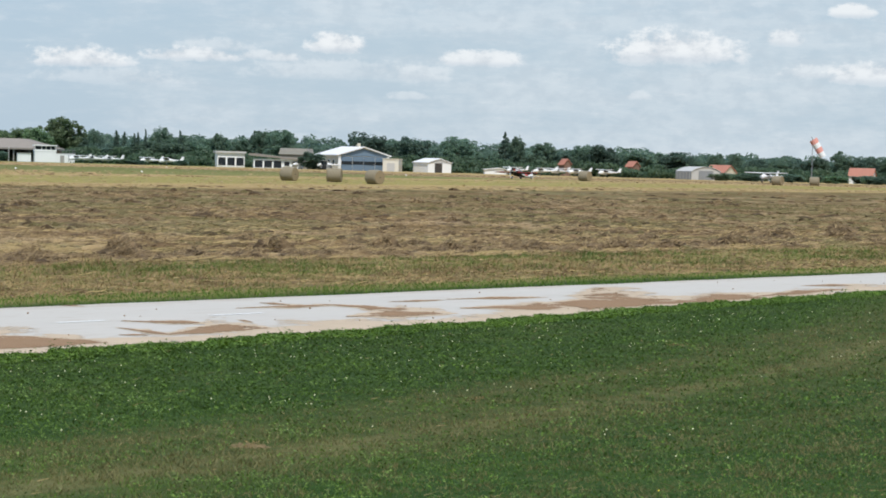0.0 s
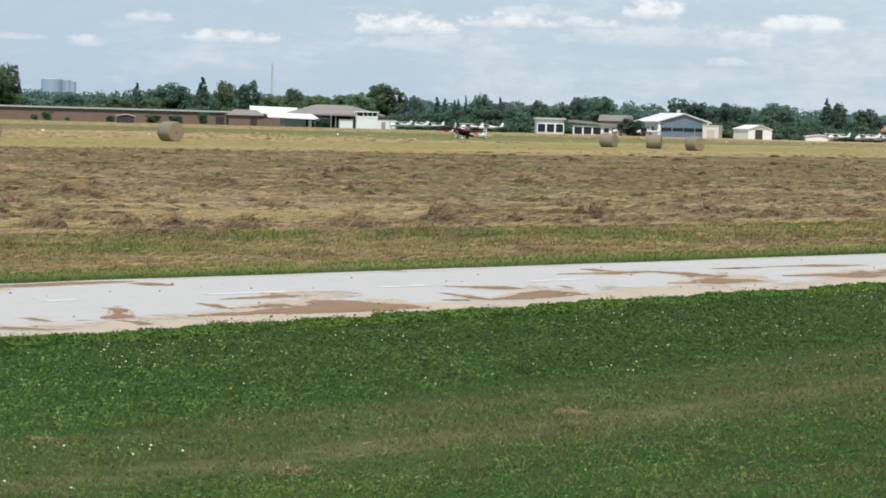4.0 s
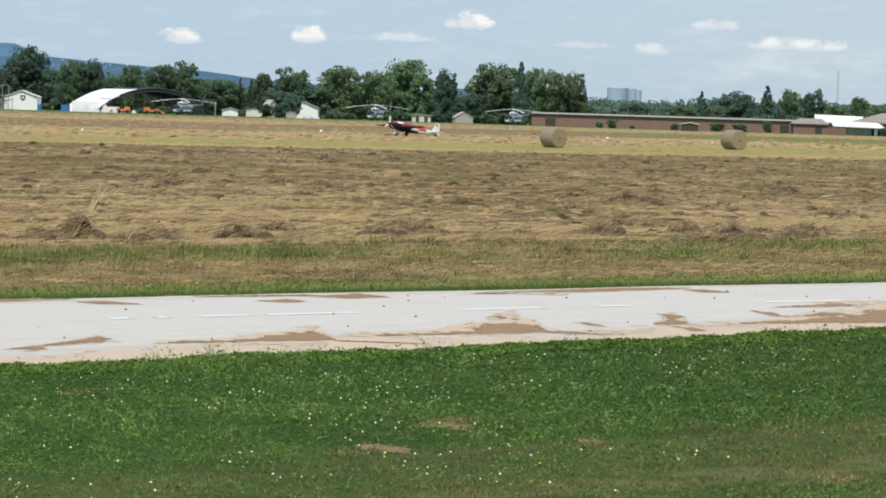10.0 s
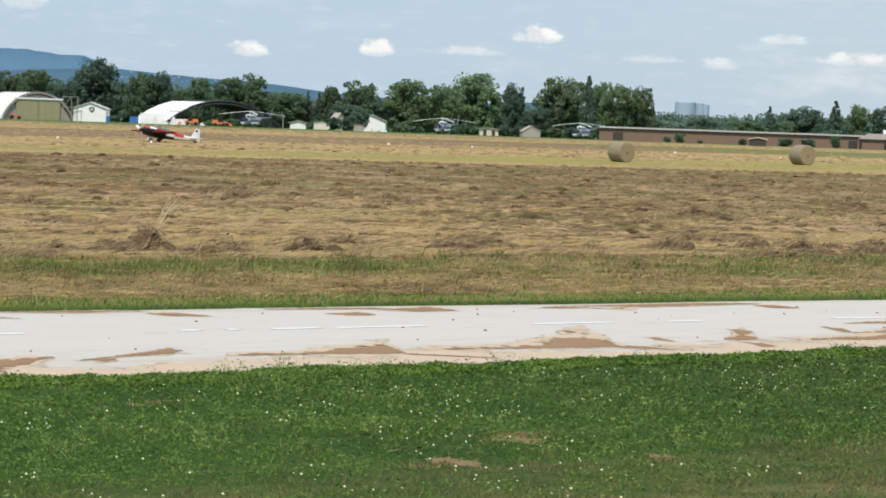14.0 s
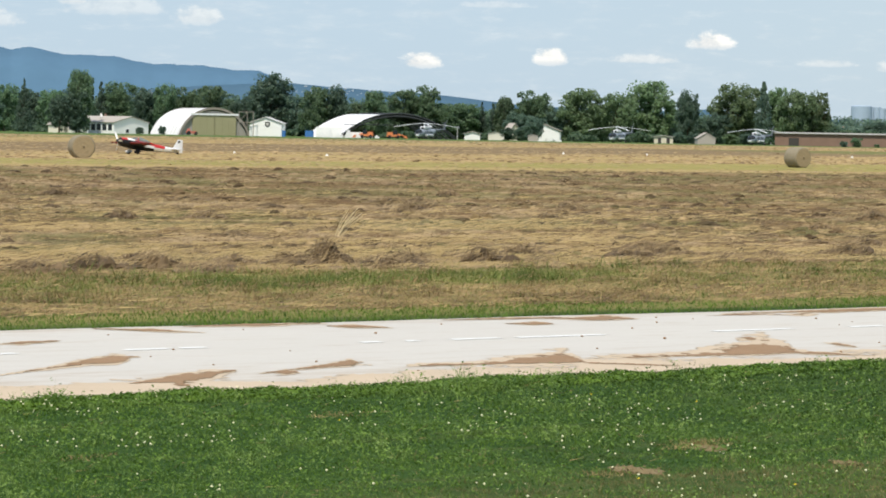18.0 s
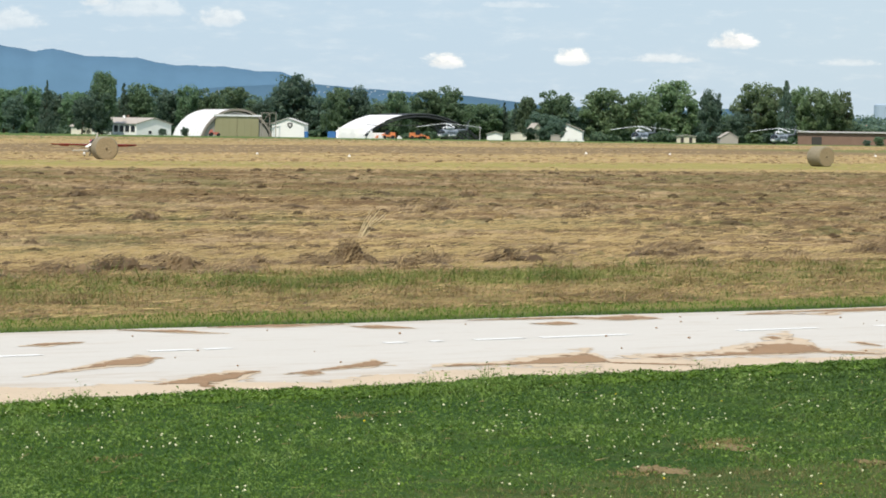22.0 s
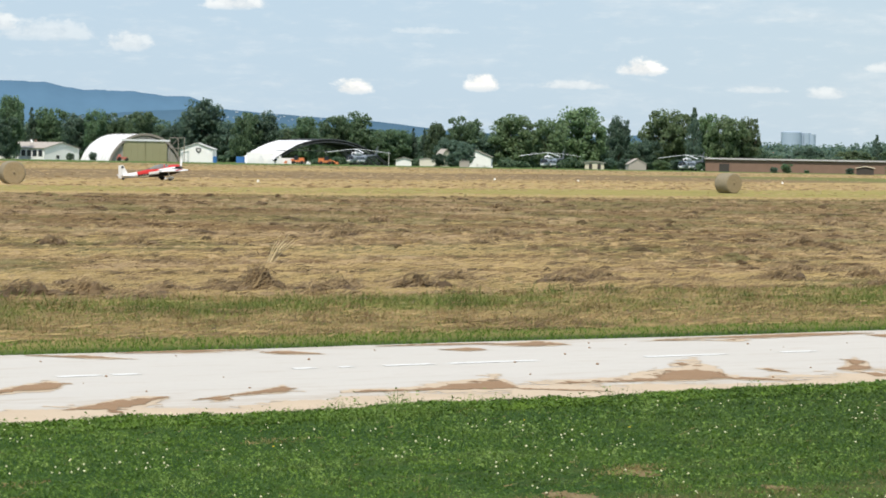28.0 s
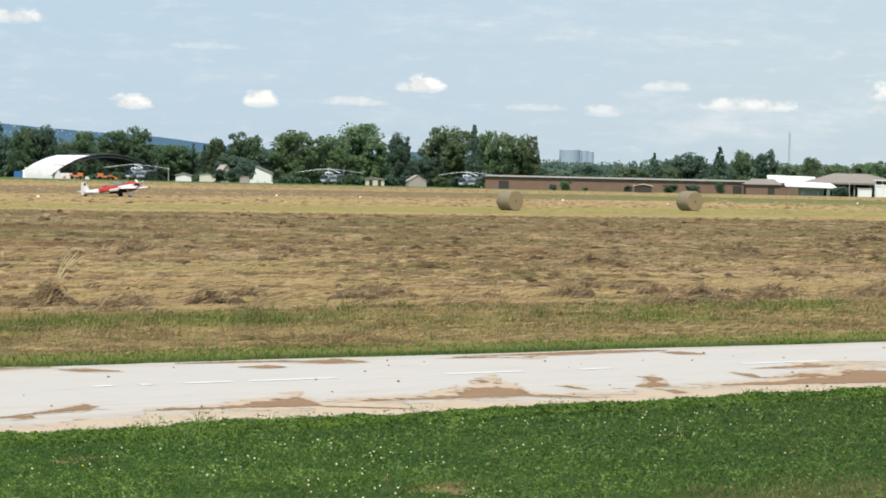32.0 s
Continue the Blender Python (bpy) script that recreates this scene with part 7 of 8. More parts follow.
def build_verge():
    # dense green strip along the concrete
    x, y, d = wedge(330000, 28.0, 105.0)
    v = across(x, y)
    keep = (v > 28.78 + 0.12 * clump_noise(x, y, 3.0, 2)) & (v < 31.0 + 0.8 * (clump_noise(x, y, 1.2, 4) - 0.4))
    x, y, d = x[keep], y[keep], d[keep]
    n = len(x)
    lump = 0.5 * clump_noise(x, y, 2.0, 9) + 0.5 * clump_noise(x, y, 8.0, 10)
    t = blades(x, y, 0 * x, RNG.uniform(0.02, 0.085, n) * (0.25 + 1.2 * lump), RNG.uniform(0.006, 0.014, n) * np.clip(d / 30, 1, 3), 1.3)
    b = RNG.uniform(0, 1, n) < 0.03 + 0.2 * np.clip(lump - 0.5, 0, 1)
    triangles("verge_grass", t[~b], BLADE, "green grass verge along the road's far edge", "grass")
    triangles("verge_young_grass", t[b], BRIGHTBLADE, "bright grass in the road's far verge", "grass")
    # uneven tall grass, pale and brown near the verge, greener towards the hay
    x, y, d = wedge(760000, 29.0, 128.0)
    v = across(x, y)
    keep = (v > 30.8) & (v < 40.3 + 2.2 * (clump_noise(x, y, 0.7, 12) - 0.5))
    x, y, d, v = x[keep], y[keep], d[keep], v[keep]
    n = len(x)
    lump = 0.45 * clump_noise(x, y, 1.3, 13) + 0.55 * clump_noise(x, y, 5.0, 15)
    h = RNG.uniform(0.03, 0.17, n) * (0.1 + 2.6 * np.clip(lump, 0, 1) ** 3) * np.interp(v, [30.8, 32, 34, 38, 40.3], [0.35, 0.5, 1.0, 1.1, 0.7])
    w = RNG.uniform(0.007, 0.016, n) * np.clip(d / 32, 1, 3)
    patch = 0.6 * clump_noise(x, y, 0.9, 14) + 0.4 * clump_noise(x, y, 3.5, 16)
    wander = v + 3.2 * (clump_noise(x, y, 0.6, 17) - 0.5) * np.clip((v - 30.8) / 1.5, 0, 1)
    greenness = np.interp(wander, [30.8, 31.3, 32.0, 34.0, 35.0, 38.5, 40.3], [0.6, 0.15, 0.16, 0.36, 0.72, 0.85, 0.45])
    green = RNG.uniform(0, 1, n) < greenness * np.clip(2.6 * patch - 0.5, 0.08, 1.8)
    # verge darkened eastwards like the lawn, dimmer light put into its colours
    east = np.interp(x * CT + y * ST, [30, 60], [0.0, 0.3])
    deep = green & (RNG.uniform(0, 1, n) < np.clip((lump - 0.45) * 2.6, 0, 0.7) + east)
    brown = ~green & (RNG.uniform(0, 1, n) < np.clip((patch - 0.22) * 2.4 + east, 0.1, 0.9))
    pale = ~green & ~brown
    lie = RNG.uniform(0, 1, n) < 0.5
    stand = blades(x, y, 0 * x, h, w, 1.6)
    lying = strands(x, y, h * 0.5, RNG.uniform(0.06, 0.22, n), w * 0.6, 0.35)
    triangles("pale_dry_grass", np.concatenate([stand[pale & ~lie], lying[pale & lie]]), WILDBLADE, "pale dry grass beyond the road", "grass")
    triangles("brown_dry_grass", np.concatenate([stand[brown & ~lie], lying[brown & lie]]), BROWNBLADE, "brown withered grass beyond the road", "grass")
    triangles("wild_green_grass", stand[green & ~deep], WILDGREEN, "uneven yellow-green grass beyond the road", "grass")
    triangles("weed_clumps", stand[deep], WEED, "darker green weed clumps beyond the road", "grass")


def build_tussocks():
    """Tufts standing out of the rough grass beyond the road, and dead stems between them."""
    x, y, d = wedge(2600, 36.0, 120.0)
    v = across(x, y)
    keep = (v > 31.2) & (v < 40.6)
    x, y, d, v = x[keep], y[keep], d[keep], v[keep]
    sorts = {"green_tussocks": (WILDGREEN, "yellow-green grass tussocks beyond the road"), "weed_tussocks": (WEED, "dark green weed tussocks beyond the road"),
             "straw_tussocks": (WILDBLADE, "straw-coloured dry tussocks beyond the road"), "brown_tussocks": (BROWNBLADE, "brown withered tussocks beyond the road")}
    out = {name: [] for name in sorts}
    for i in range(len(x)):
        m = int(RNG.integers(24, 60))
        size = RNG.uniform(0.07, 0.22) * (1.7 if RNG.random() < 0.1 else 1.0)
        px, py = x[i] + RNG.normal(0, size * 0.75, m), y[i] + RNG.normal(0, size * 1.1, m)
        high = size * RNG.uniform(0.35, 1.0, m) * (0.55 if v[i] < 33 else 0.9)
        t = blades(px, py, 0 * px, high, RNG.uniform(0.006, 0.014, m) * max(1.0, d[i] / 36), 1.2)
        green = np.interp(v[i], [31.2, 32.5, 34.5, 36, 39, 40.6], [0.45, 0.3, 0.45, 0.75, 0.8, 0.5])
        r = RNG.random()
        name = ("green_tussocks" if RNG.random() < 0.5 else "weed_tussocks") if r < green else ("straw_tussocks" if RNG.random() < 0.55 else "brown_tussocks")
        out[name].append(t)
    for name, (mat, label) in sorts.items():
        triangles(name, np.concatenate(out[name]), mat, label, "grass")
    x, y, d = wedge(60000, 34.0, 120.0)
    v = across(x, y)
    heap = clump_noise(x, y, 2.6, 61)
    keep = (v > 30.4) & (v < 40.8) & (RNG.uniform(0, 1, len(x)) < np.interp(v, [30.4, 31.2, 33.5, 35, 40.8], [0.3, 1.0, 0.8, 0.25, 0.3]) * np.clip(2.5 * heap - 0.6, 0, 1))
    x, y, d = x[keep], y[keep], d[keep]
    n = len(x)
    t = strands(x, y, RNG.uniform(0.01, 0.06, n), RNG.uniform(0.1, 0.38, n), RNG.uniform(0.004, 0.010, n) * np.clip(d / 38, 1, 3), 0.15, 1.2)
    dark = RNG.uniform(0, 1, n) + 0.7 * (clump_noise(x, y, 1.6, 62) - 0.5) < 0.42
    triangles("dead_stems", t[~dark], PALESTRAW, "pale dead stems lying in the rough grass", "grass")
    triangles("brown_dead_stems", t[dark], HAYDARK, "brown dead stems lying in the rough grass", "grass")


def mounds(rows, rng):
    """Low ragged domes of hay: along, across, half length, half depth, height."""
    vs, fs = [], []
    for uu, vv, a, b, high in rows:
        n, base = 7, len(vs)
        lop = rng.uniform(-0.3, 0.3)
        for q, f in ((1.0, -0.03), (0.78, 0.55), (0.4, 0.92)):
            for i in range(n):
                k = i * math.tau / n
                r = q * rng.uniform(0.7, 1.25)
                p = strip(uu + a * (r * math.cos(k) + lop * f), vv + b * r * math.sin(k))
                vs.append((p[0], p[1], p[2] + high * f * rng.uniform(0.65, 1.2)))
        p = strip(uu + a * lop, vv)
        vs.append((p[0], p[1], p[2] + high * rng.uniform(0.85, 1.2)))
        for ring in (0, n):
            fs += [(base + ring + i, base + ring + (i + 1) % n, base + ring + n + (i + 1) % n, base + ring + n + i) for i in range(n)]
        fs += [(base + 2 * n + i, base + 2 * n + (i + 1) % n, base + 3 * n) for i in range(n)]
    return vs, fs


def build_hay():
    rng = random.Random(77)
    x, y, d = wedge(360000, 44.0, 330.0, power=1.15)
    v = across(x, y)
    keep = (v > 39.5 + 1.2 * clump_noise(x, y, 0.8, 20)) & (v < 150)
    x, y, d, v = x[keep], y[keep], d[keep], v[keep]
    n = len(x)
    row = clump_noise(x * 0.35 + y * 0.2, (v - 0.15 * x) * 1.0, 0.9, 21)
    k = d / 50
    # the brown hay begins nearer towards the east
    browner = 66 - np.clip(0.45 * (x * CT + y * ST - 42), 0, 24)
    mat_far = v > browner + 8 * RNG.normal(0, 1, n)
    tri_all = strands(x, y, 0.015 + 0.10 * np.clip(row - 0.4, 0, 1) * RNG.uniform(0, 1, n), RNG.uniform(0.1, 0.45, n) * np.sqrt(k), RNG.uniform(0.005, 0.014, n) * k)
    # bleached straws on top, in long loose rows
    pale = (clump_noise(x * 0.25 + y * 0.1, v, 1.6, 22) > 0.5) & (RNG.uniform(0, 1, n) < 0.45) & ~mat_far
    lift = strands(x, y, 0.04 + 0.05 * RNG.uniform(0, 1, n), RNG.uniform(0.15, 0.6, n) * np.sqrt(k), RNG.uniform(0.004, 0.009, n) * k, 0.12, 0.5)
    triangles("bleached_straws", lift[pale], PALESTRAW, "bleached straws lying on the cut hay", "hay")
    triangles("cut_hay", tri_all[~mat_far], HAYMAT, "cut hay lying loose over the meadow", "hay")
    triangles("matted_hay", tri_all[mat_far], HAYFAR, "brown hay matted on the meadow", "hay")
    # coarse loose stems: bleached ones on top, dark ones between
    x, y, d = wedge(95000, 46.0, 150.0, power=1.1)
    v = across(x, y)
    bunch = 0.6 * clump_noise(x, y, 2.2, 51) + 0.4 * clump_noise(x, y, 0.5, 52)
    keep = (v > 40.6 + 0.8 * clump_noise(x, y, 0.9, 50)) & (v < 96) & (RNG.uniform(0, 1, len(x)) < np.clip(3.0 * bunch - 1.0, 0.1, 1) * np.interp(v, [41, 60, 96], [1.0, 0.75, 0.25]))
    x, y, d, bunch = x[keep], y[keep], d[keep], bunch[keep]
    n = len(x)
    k = d / 60
    stems = strands(x, y, RNG.uniform(0.01, 0.07, n), RNG.uniform(0.15, 0.55, n) * k, RNG.uniform(0.006, 0.014, n) * k, 0.1, 1.2)
    kind = RNG.uniform(0, 1, n) + 0.5 * (clump_noise(x, y, 1.2, 53) - 0.5)
    triangles("coarse_bleached_stems", stems[kind > 0.5], PALESTRAW, "coarse bleached stems lying over the hay", "hay")
    triangles("coarse_brown_stems", stems[(kind <= 0.5) & (kind > 0.22)], HAYMAT, "coarse brown stems lying over the hay", "hay")
    triangles("rotten_stems", stems[kind <= 0.22], HAYDARK, "dark stems between the hay", "hay")
    # the meadow's many small mounds
    near, far = [], []
    for i in range(13000):
        a = radians(rng.uniform(-16.5, 28))
        dist = 46 * (300 / 46) ** rng.uniform(0, 1)
        xx, yy = dist * math.sin(a), dist * math.cos(a)
        uu, vv = xx * CT + yy * ST, -xx * ST + yy * CT
        if 41.0 < vv < 149:
            size = (dist / 60) ** 0.6
            one = (uu, vv, rng.uniform(0.06, 0.26) * size * (2.4 if rng.random() < 0.12 else 1.0), rng.uniform(0.08, 0.3) * size, rng.uniform(0.025, 0.065) * size * (1.9 if rng.random() < 0.12 else 1.0))
            if vv > 75 and rng.random() < 0.6:
                continue
            (near if vv < 66 - min(24, max(0, 0.45 * (uu - 42))) + rng.gauss(0, 8) else far).append(one)
    # rows of raked straw along the grass runway
    raked = []
    for i in range(1300):
        uu, vv = rng.uniform(60, 250), rng.choice((191, 194, 199, 206, 217, 226)) + rng.gauss(0, 1.6)
        raked.append((uu, vv, rng.uniform(0.12, 0.5), rng.uniform(0.2, 0.5), rng.uniform(0.03, 0.13)))
    for name, rows, mat in (("hay_mounds", near, MOUND), ("brown_hay_mounds", far, MOUNDFAR), ("raked_straw", raked, RAKED)):
        vs, fs = mounds(rows, rng)
        tagged(new(name, mesh(name, vs, fs, mat)), "small ragged mounds of cut hay", "hay", kind="stuff")
    # raked heaps along the meadow's edge
    piles = [(26.5, 41.7, 0.5, 0.52), (27.0, 40.6, 0.6, 0.25), (25.9, 42.0, 0.5, 0.25), (24.6, 41.6, 0.6, 0.22), (20.4, 40.6, 0.6, 0.26), (21.7, 41.2, 0.8, 0.3), (22.8, 41.2, 0.6, 0.3), (27.9, 41.3, 0.4, 0.28), (29.5, 41.2, 0.6, 0.38), (32.2, 43.6, 0.8, 0.26), (35.1, 43.0, 0.8, 0.3),
             (39.0, 41.9, 0.7, 0.34), (42.0, 42.6, 0.4, 0.34), (42.9, 42.1, 0.6, 0.32), (46.0, 42.9, 0.8, 0.28), (49.5, 42.8, 0.7, 0.36), (51.3, 41.5, 0.9, 0.38), (53.3, 43.3, 1.0, 0.48), (60.9, 44.2, 0.6, 0.5), (66.3, 44.3, 0.8, 0.5), (67.3, 42.8, 0.7, 0.36)]
    piles += [(69.9, 41.6, 1.0, 0.36), (75.8, 42.2, 1.3, 0.4), (78.5, 41.8, 1.1, 0.34), (86, 43.5, 1.2, 0.4), (96.5, 46.8, 1.4, 0.5), (103.9, 47.7, 1.4, 0.5), (112.2, 51.6, 1.6, 0.5), (34.5, 64.0, 0.5, 0.3), (100, 87, 1.6, 0.4), (56.7, 60, 1.2, 0.36)]
    for i in range(150):
        u = rng.uniform(14, 118)
        piles.append((u, 41.6 + rng.gauss(0, 0.8) + 0.04 * max(0, u - 50), rng.uniform(0.25, 0.8), rng.uniform(0.08, 0.24)))
    for i in range(190):
        vv = 45 + 75 * rng.uniform(0, 1) ** 1.5
        piles.append((rng.uniform(12, 34) + vv * rng.uniform(0.2, 1.6), vv, rng.uniform(0.25, 0.7) * (1.5 if vv > 70 else 1.0), rng.uniform(0.09, 0.24) * (1.2 if vv > 70 else 1.0)))
    lumps, tri, top = [], [], []
    for uu, vv, half, high in piles:
        for j in range(13):
            off = rng.gauss(0, 0.45)
            lumps.append((uu + off * half * 1.2, vv + rng.gauss(0, 0.2), half * rng.uniform(0.08, 0.3) + 0.04, rng.uniform(0.1, 0.3), high * math.exp(-off * off * 1.2) * rng.uniform(0.25, 0.7)))
        far_ = max(1.0, math.hypot(uu, vv) / 60)
        n = int(260 * min(1.6, half * high * 4 + 0.3))
        a, b = RNG.normal(0, 0.42, n), RNG.normal(0, 0.4, n)
        z = high * np.exp(-(a * a + b * b) * 1.6) * RNG.uniform(0.3, 1.15, n)
        px, py = (uu + half * a) * CT - (vv + 0.5 * b) * ST, (uu + half * a) * ST + (vv + 0.5 * b) * CT
        t = strands(px, py, z * 0.9, RNG.uniform(0.1, 0.4, n), RNG.uniform(0.005, 0.014, n) * far_, 0.4)
        light = RNG.uniform(0, 1, n) < 0.7
        tri.append(t[~light])
        top.append(t[light])
    vs, fs = mounds(lumps, rng)
    tagged(new("hay_heaps", mesh("hay_heaps", vs, fs, HAYDARK)), "brown heaps of raked hay at the meadow's edge", "hay", kind="stuff")
    triangles("heap_straws", np.concatenate(tri), HAYDARK, "dark loose straws on the raked heaps", "hay")
    triangles("heap_pale_straws", np.concatenate(top), HEAPSTRAW, "pale loose straws on the raked heaps", "hay")
    x0, y0, _ = spot(-7.35, 62.0)
    st = thing("tall_stalk", "tuft of tall pale stalks leaning over a hay heap", "grass stalks")
    for i in range(10):
        stalk = Shape()
        q, fan = rng.uniform(0.5, 1.0), rng.uniform(-0.16, 0.16)
        foot = Vector((x0 + 0.35 * fan + rng.uniform(-0.02, 0.02), y0 + rng.uniform(-0.05, 0.05), 0.0))
        knee = foot + Vector((0.2 * q + 0.5 * fan, rng.uniform(-0.06, 0.06), 0.38 * q))
        tip = knee + Vector((0.27 * q + 0.6 * fan, rng.uniform(-0.08, 0.08), 0.30 * q))
        stalk.tube(foot, knee, 0.011, 0.009, 5).tube(knee, tip, 0.009, 0.006, 5)
        part("stem", stalk, STALK, st)
    x, y, d = wedge(120000, 170.0, 640.0)
    v = across(x, y)
    keep = (v > 146) & (v < 480) & (clump_noise(x * 0.2, v, 0.6, 31) > 0.42) & ~((v > 226) & (v < 284) & (RNG.uniform(0, 1, len(x)) < 0.6)) & ~((v > 158) & (v < 188) & (RNG.uniform(0, 1, len(x)) < 0.72)) & ~((v > 198) & (v < 290) & (np.abs(x * CT + y * ST - 285) < 75) & (RNG.uniform(0, 1, len(x)) < 0.8))
    x, y, d = x[keep], y[keep], d[keep]
    z = np.interp(y, [222, 250, 285, 330, 400, 520, 850], [0, 0.2, 0.48, 0.75, 1.0, 0.95, 0.76])
    triangles("stubble", strands(x, y, z + 0.02, RNG.uniform(0.3, 1.0, len(x)), RNG.uniform(0.02, 0.05, len(x)) * d / 200, 0.12), STUBBLE, "dry straw stubble around the grass runway", "stubble")


# mud washed over the road, streak by streak: one end (along, across), other end, place of the broadest part, breadth beyond and before the line
MUD_STREAKS = [
    (11.6, 23.7, 13.6, 25.0, 0.88, 0.6, 0.6), (13.4, 25.2, 13.7, 25.0, 0.3, 0.1, 0.1), (12.2, 22.4, 13.7, 23.2, 0.5, 0.4, 0.9), (13.9, 22.9, 15.4, 23.6, 0.9, 0.3, 0.3), (14.0, 22.9, 14.2, 22.8, 0.5, 0.3, 0.2),
    (15.7, 23.0, 17.6, 22.8, 0.88, 1.5, 0.2), (17.5, 22.7, 18.2, 22.0, 0.1, 0.1, 0.1), (18.4, 23.0, 20.6, 22.9, 0.8, 2.1, 0.3), (20.5, 22.9, 21.1, 22.2, 0.2, 0.2, 0.2), (21.1, 23.7, 20.8, 23.2, 0.3, 0.3, 0.3),
    (21.9, 23.9, 21.8, 23.3, 0.4, 0.3, 0.2), (22.7, 23.4, 23.2, 23.4, 0.45, 1.5, 0.5), (23.9, 24.6, 23.9, 24.2, 0.6, 0.2, 0.2),
]
MUD_STREAKS += [
    (22.6, 23.0, 22.5, 22.4, 0.6, 0.3, 0.3), (21.5, 24.9, 21.5, 24.6, 0.5, 0.2, 0.2), (23.8, 23.1, 27.5, 22.7, 0.55, 2.7, 0.5), (26.5, 25.1, 28.1, 25.1, 0.6, 0.5, 0.4), (25.6, 24.7, 25.3, 23.9, 0.7, 0.3, 0.4),
    (25.3, 23.8, 26.5, 23.8, 0.6, 0.9, 0.6), (30.3, 24.6, 29.7, 23.2, 0.6, 0.4, 0.4), (29.7, 23.3, 32.1, 23.4, 0.38, 2.1, 0.5), (31.7, 25.6, 32.3, 24.6, 0.75, 0.4, 0.6), (33.4, 24.9, 33.1, 24.4, 0.5, 0.3, 0.3),
    (29.1, 23.6, 29.4, 23.4, 0.5, 0.2, 0.1), (35.8, 24.5, 38.0, 24.1, 0.45, 2.3, 0.8), (36.2, 26.9, 38.6, 26.7, 0.5, 0.6, 0.5),
]
MUD_STREAKS += [
    (38.4, 27.0, 38.4, 25.5, 0.7, 0.6, 0.7), (37.8, 27.7, 37.8, 27.1, 0.4, 0.4, 0.4), (42.2, 26.8, 44.5, 26.3, 0.6, 0.5, 0.4), (39.7, 24.9, 41.7, 24.1, 0.7, 1.4, 1.0), (41.1, 24.4, 45.3, 23.8, 0.35, 5.7, 1.2),
    (44.6, 24.1, 48.7, 24.0, 0.6, 2.8, 1.4), (48.6, 24.2, 54.3, 24.9, 0.5, 1.7, 1.1), (55.3, 26.2, 56.5, 25.7, 0.6, 0.7, 0.6), (15.2, 28.7, 16.0, 27.8, 0.5, 0.2, 0.2), (16.4, 28.7, 18.1, 28.6, 0.5, 0.2, 0.2),
    (18.0, 28.2, 18.5, 27.7, 0.3, 0.3, 0.3), (13.1, 27.0, 13.9, 27.2, 0.4, 0.2, 0.2), (24.4, 28.4, 28.0, 28.4, 0.5, 0.3, 0.3),
]
MUD_STREAKS += [
    (24.8, 28.0, 25.2, 27.7, 0.6, 0.2, 0.2), (20.3, 27.8, 20.8, 27.6, 0.6, 0.3, 0.2), (21.8, 28.2, 22.4, 28.0, 0.3, 0.6, 0.3), (20.0, 28.6, 21.7, 28.5, 0.5, 0.2, 0.1), (24.9, 27.9, 25.3, 27.8, 0.5, 0.4, 0.2),
    (21.3, 28.5, 22.4, 28.0, 0.6, 0.3, 0.4), (24.7, 28.0, 25.4, 27.9, 0.7, 0.2, 0.2), (23.8, 28.2, 24.8, 28.1, 0.5, 0.2, 0.1), (27.8, 28.1, 28.1, 27.6, 0.4, 0.3, 0.3), (34.4, 29.5, 34.2, 28.5, 0.5, 0.3, 0.3),
    (37.8, 29.6, 40.6, 29.1, 0.5, 0.4, 0.4), (43.9, 30.4, 47.1, 30.2, 0.6, 0.5, 0.5), (40.3, 26.8, 41.7, 26.7, 0.5, 0.4, 0.4),
]


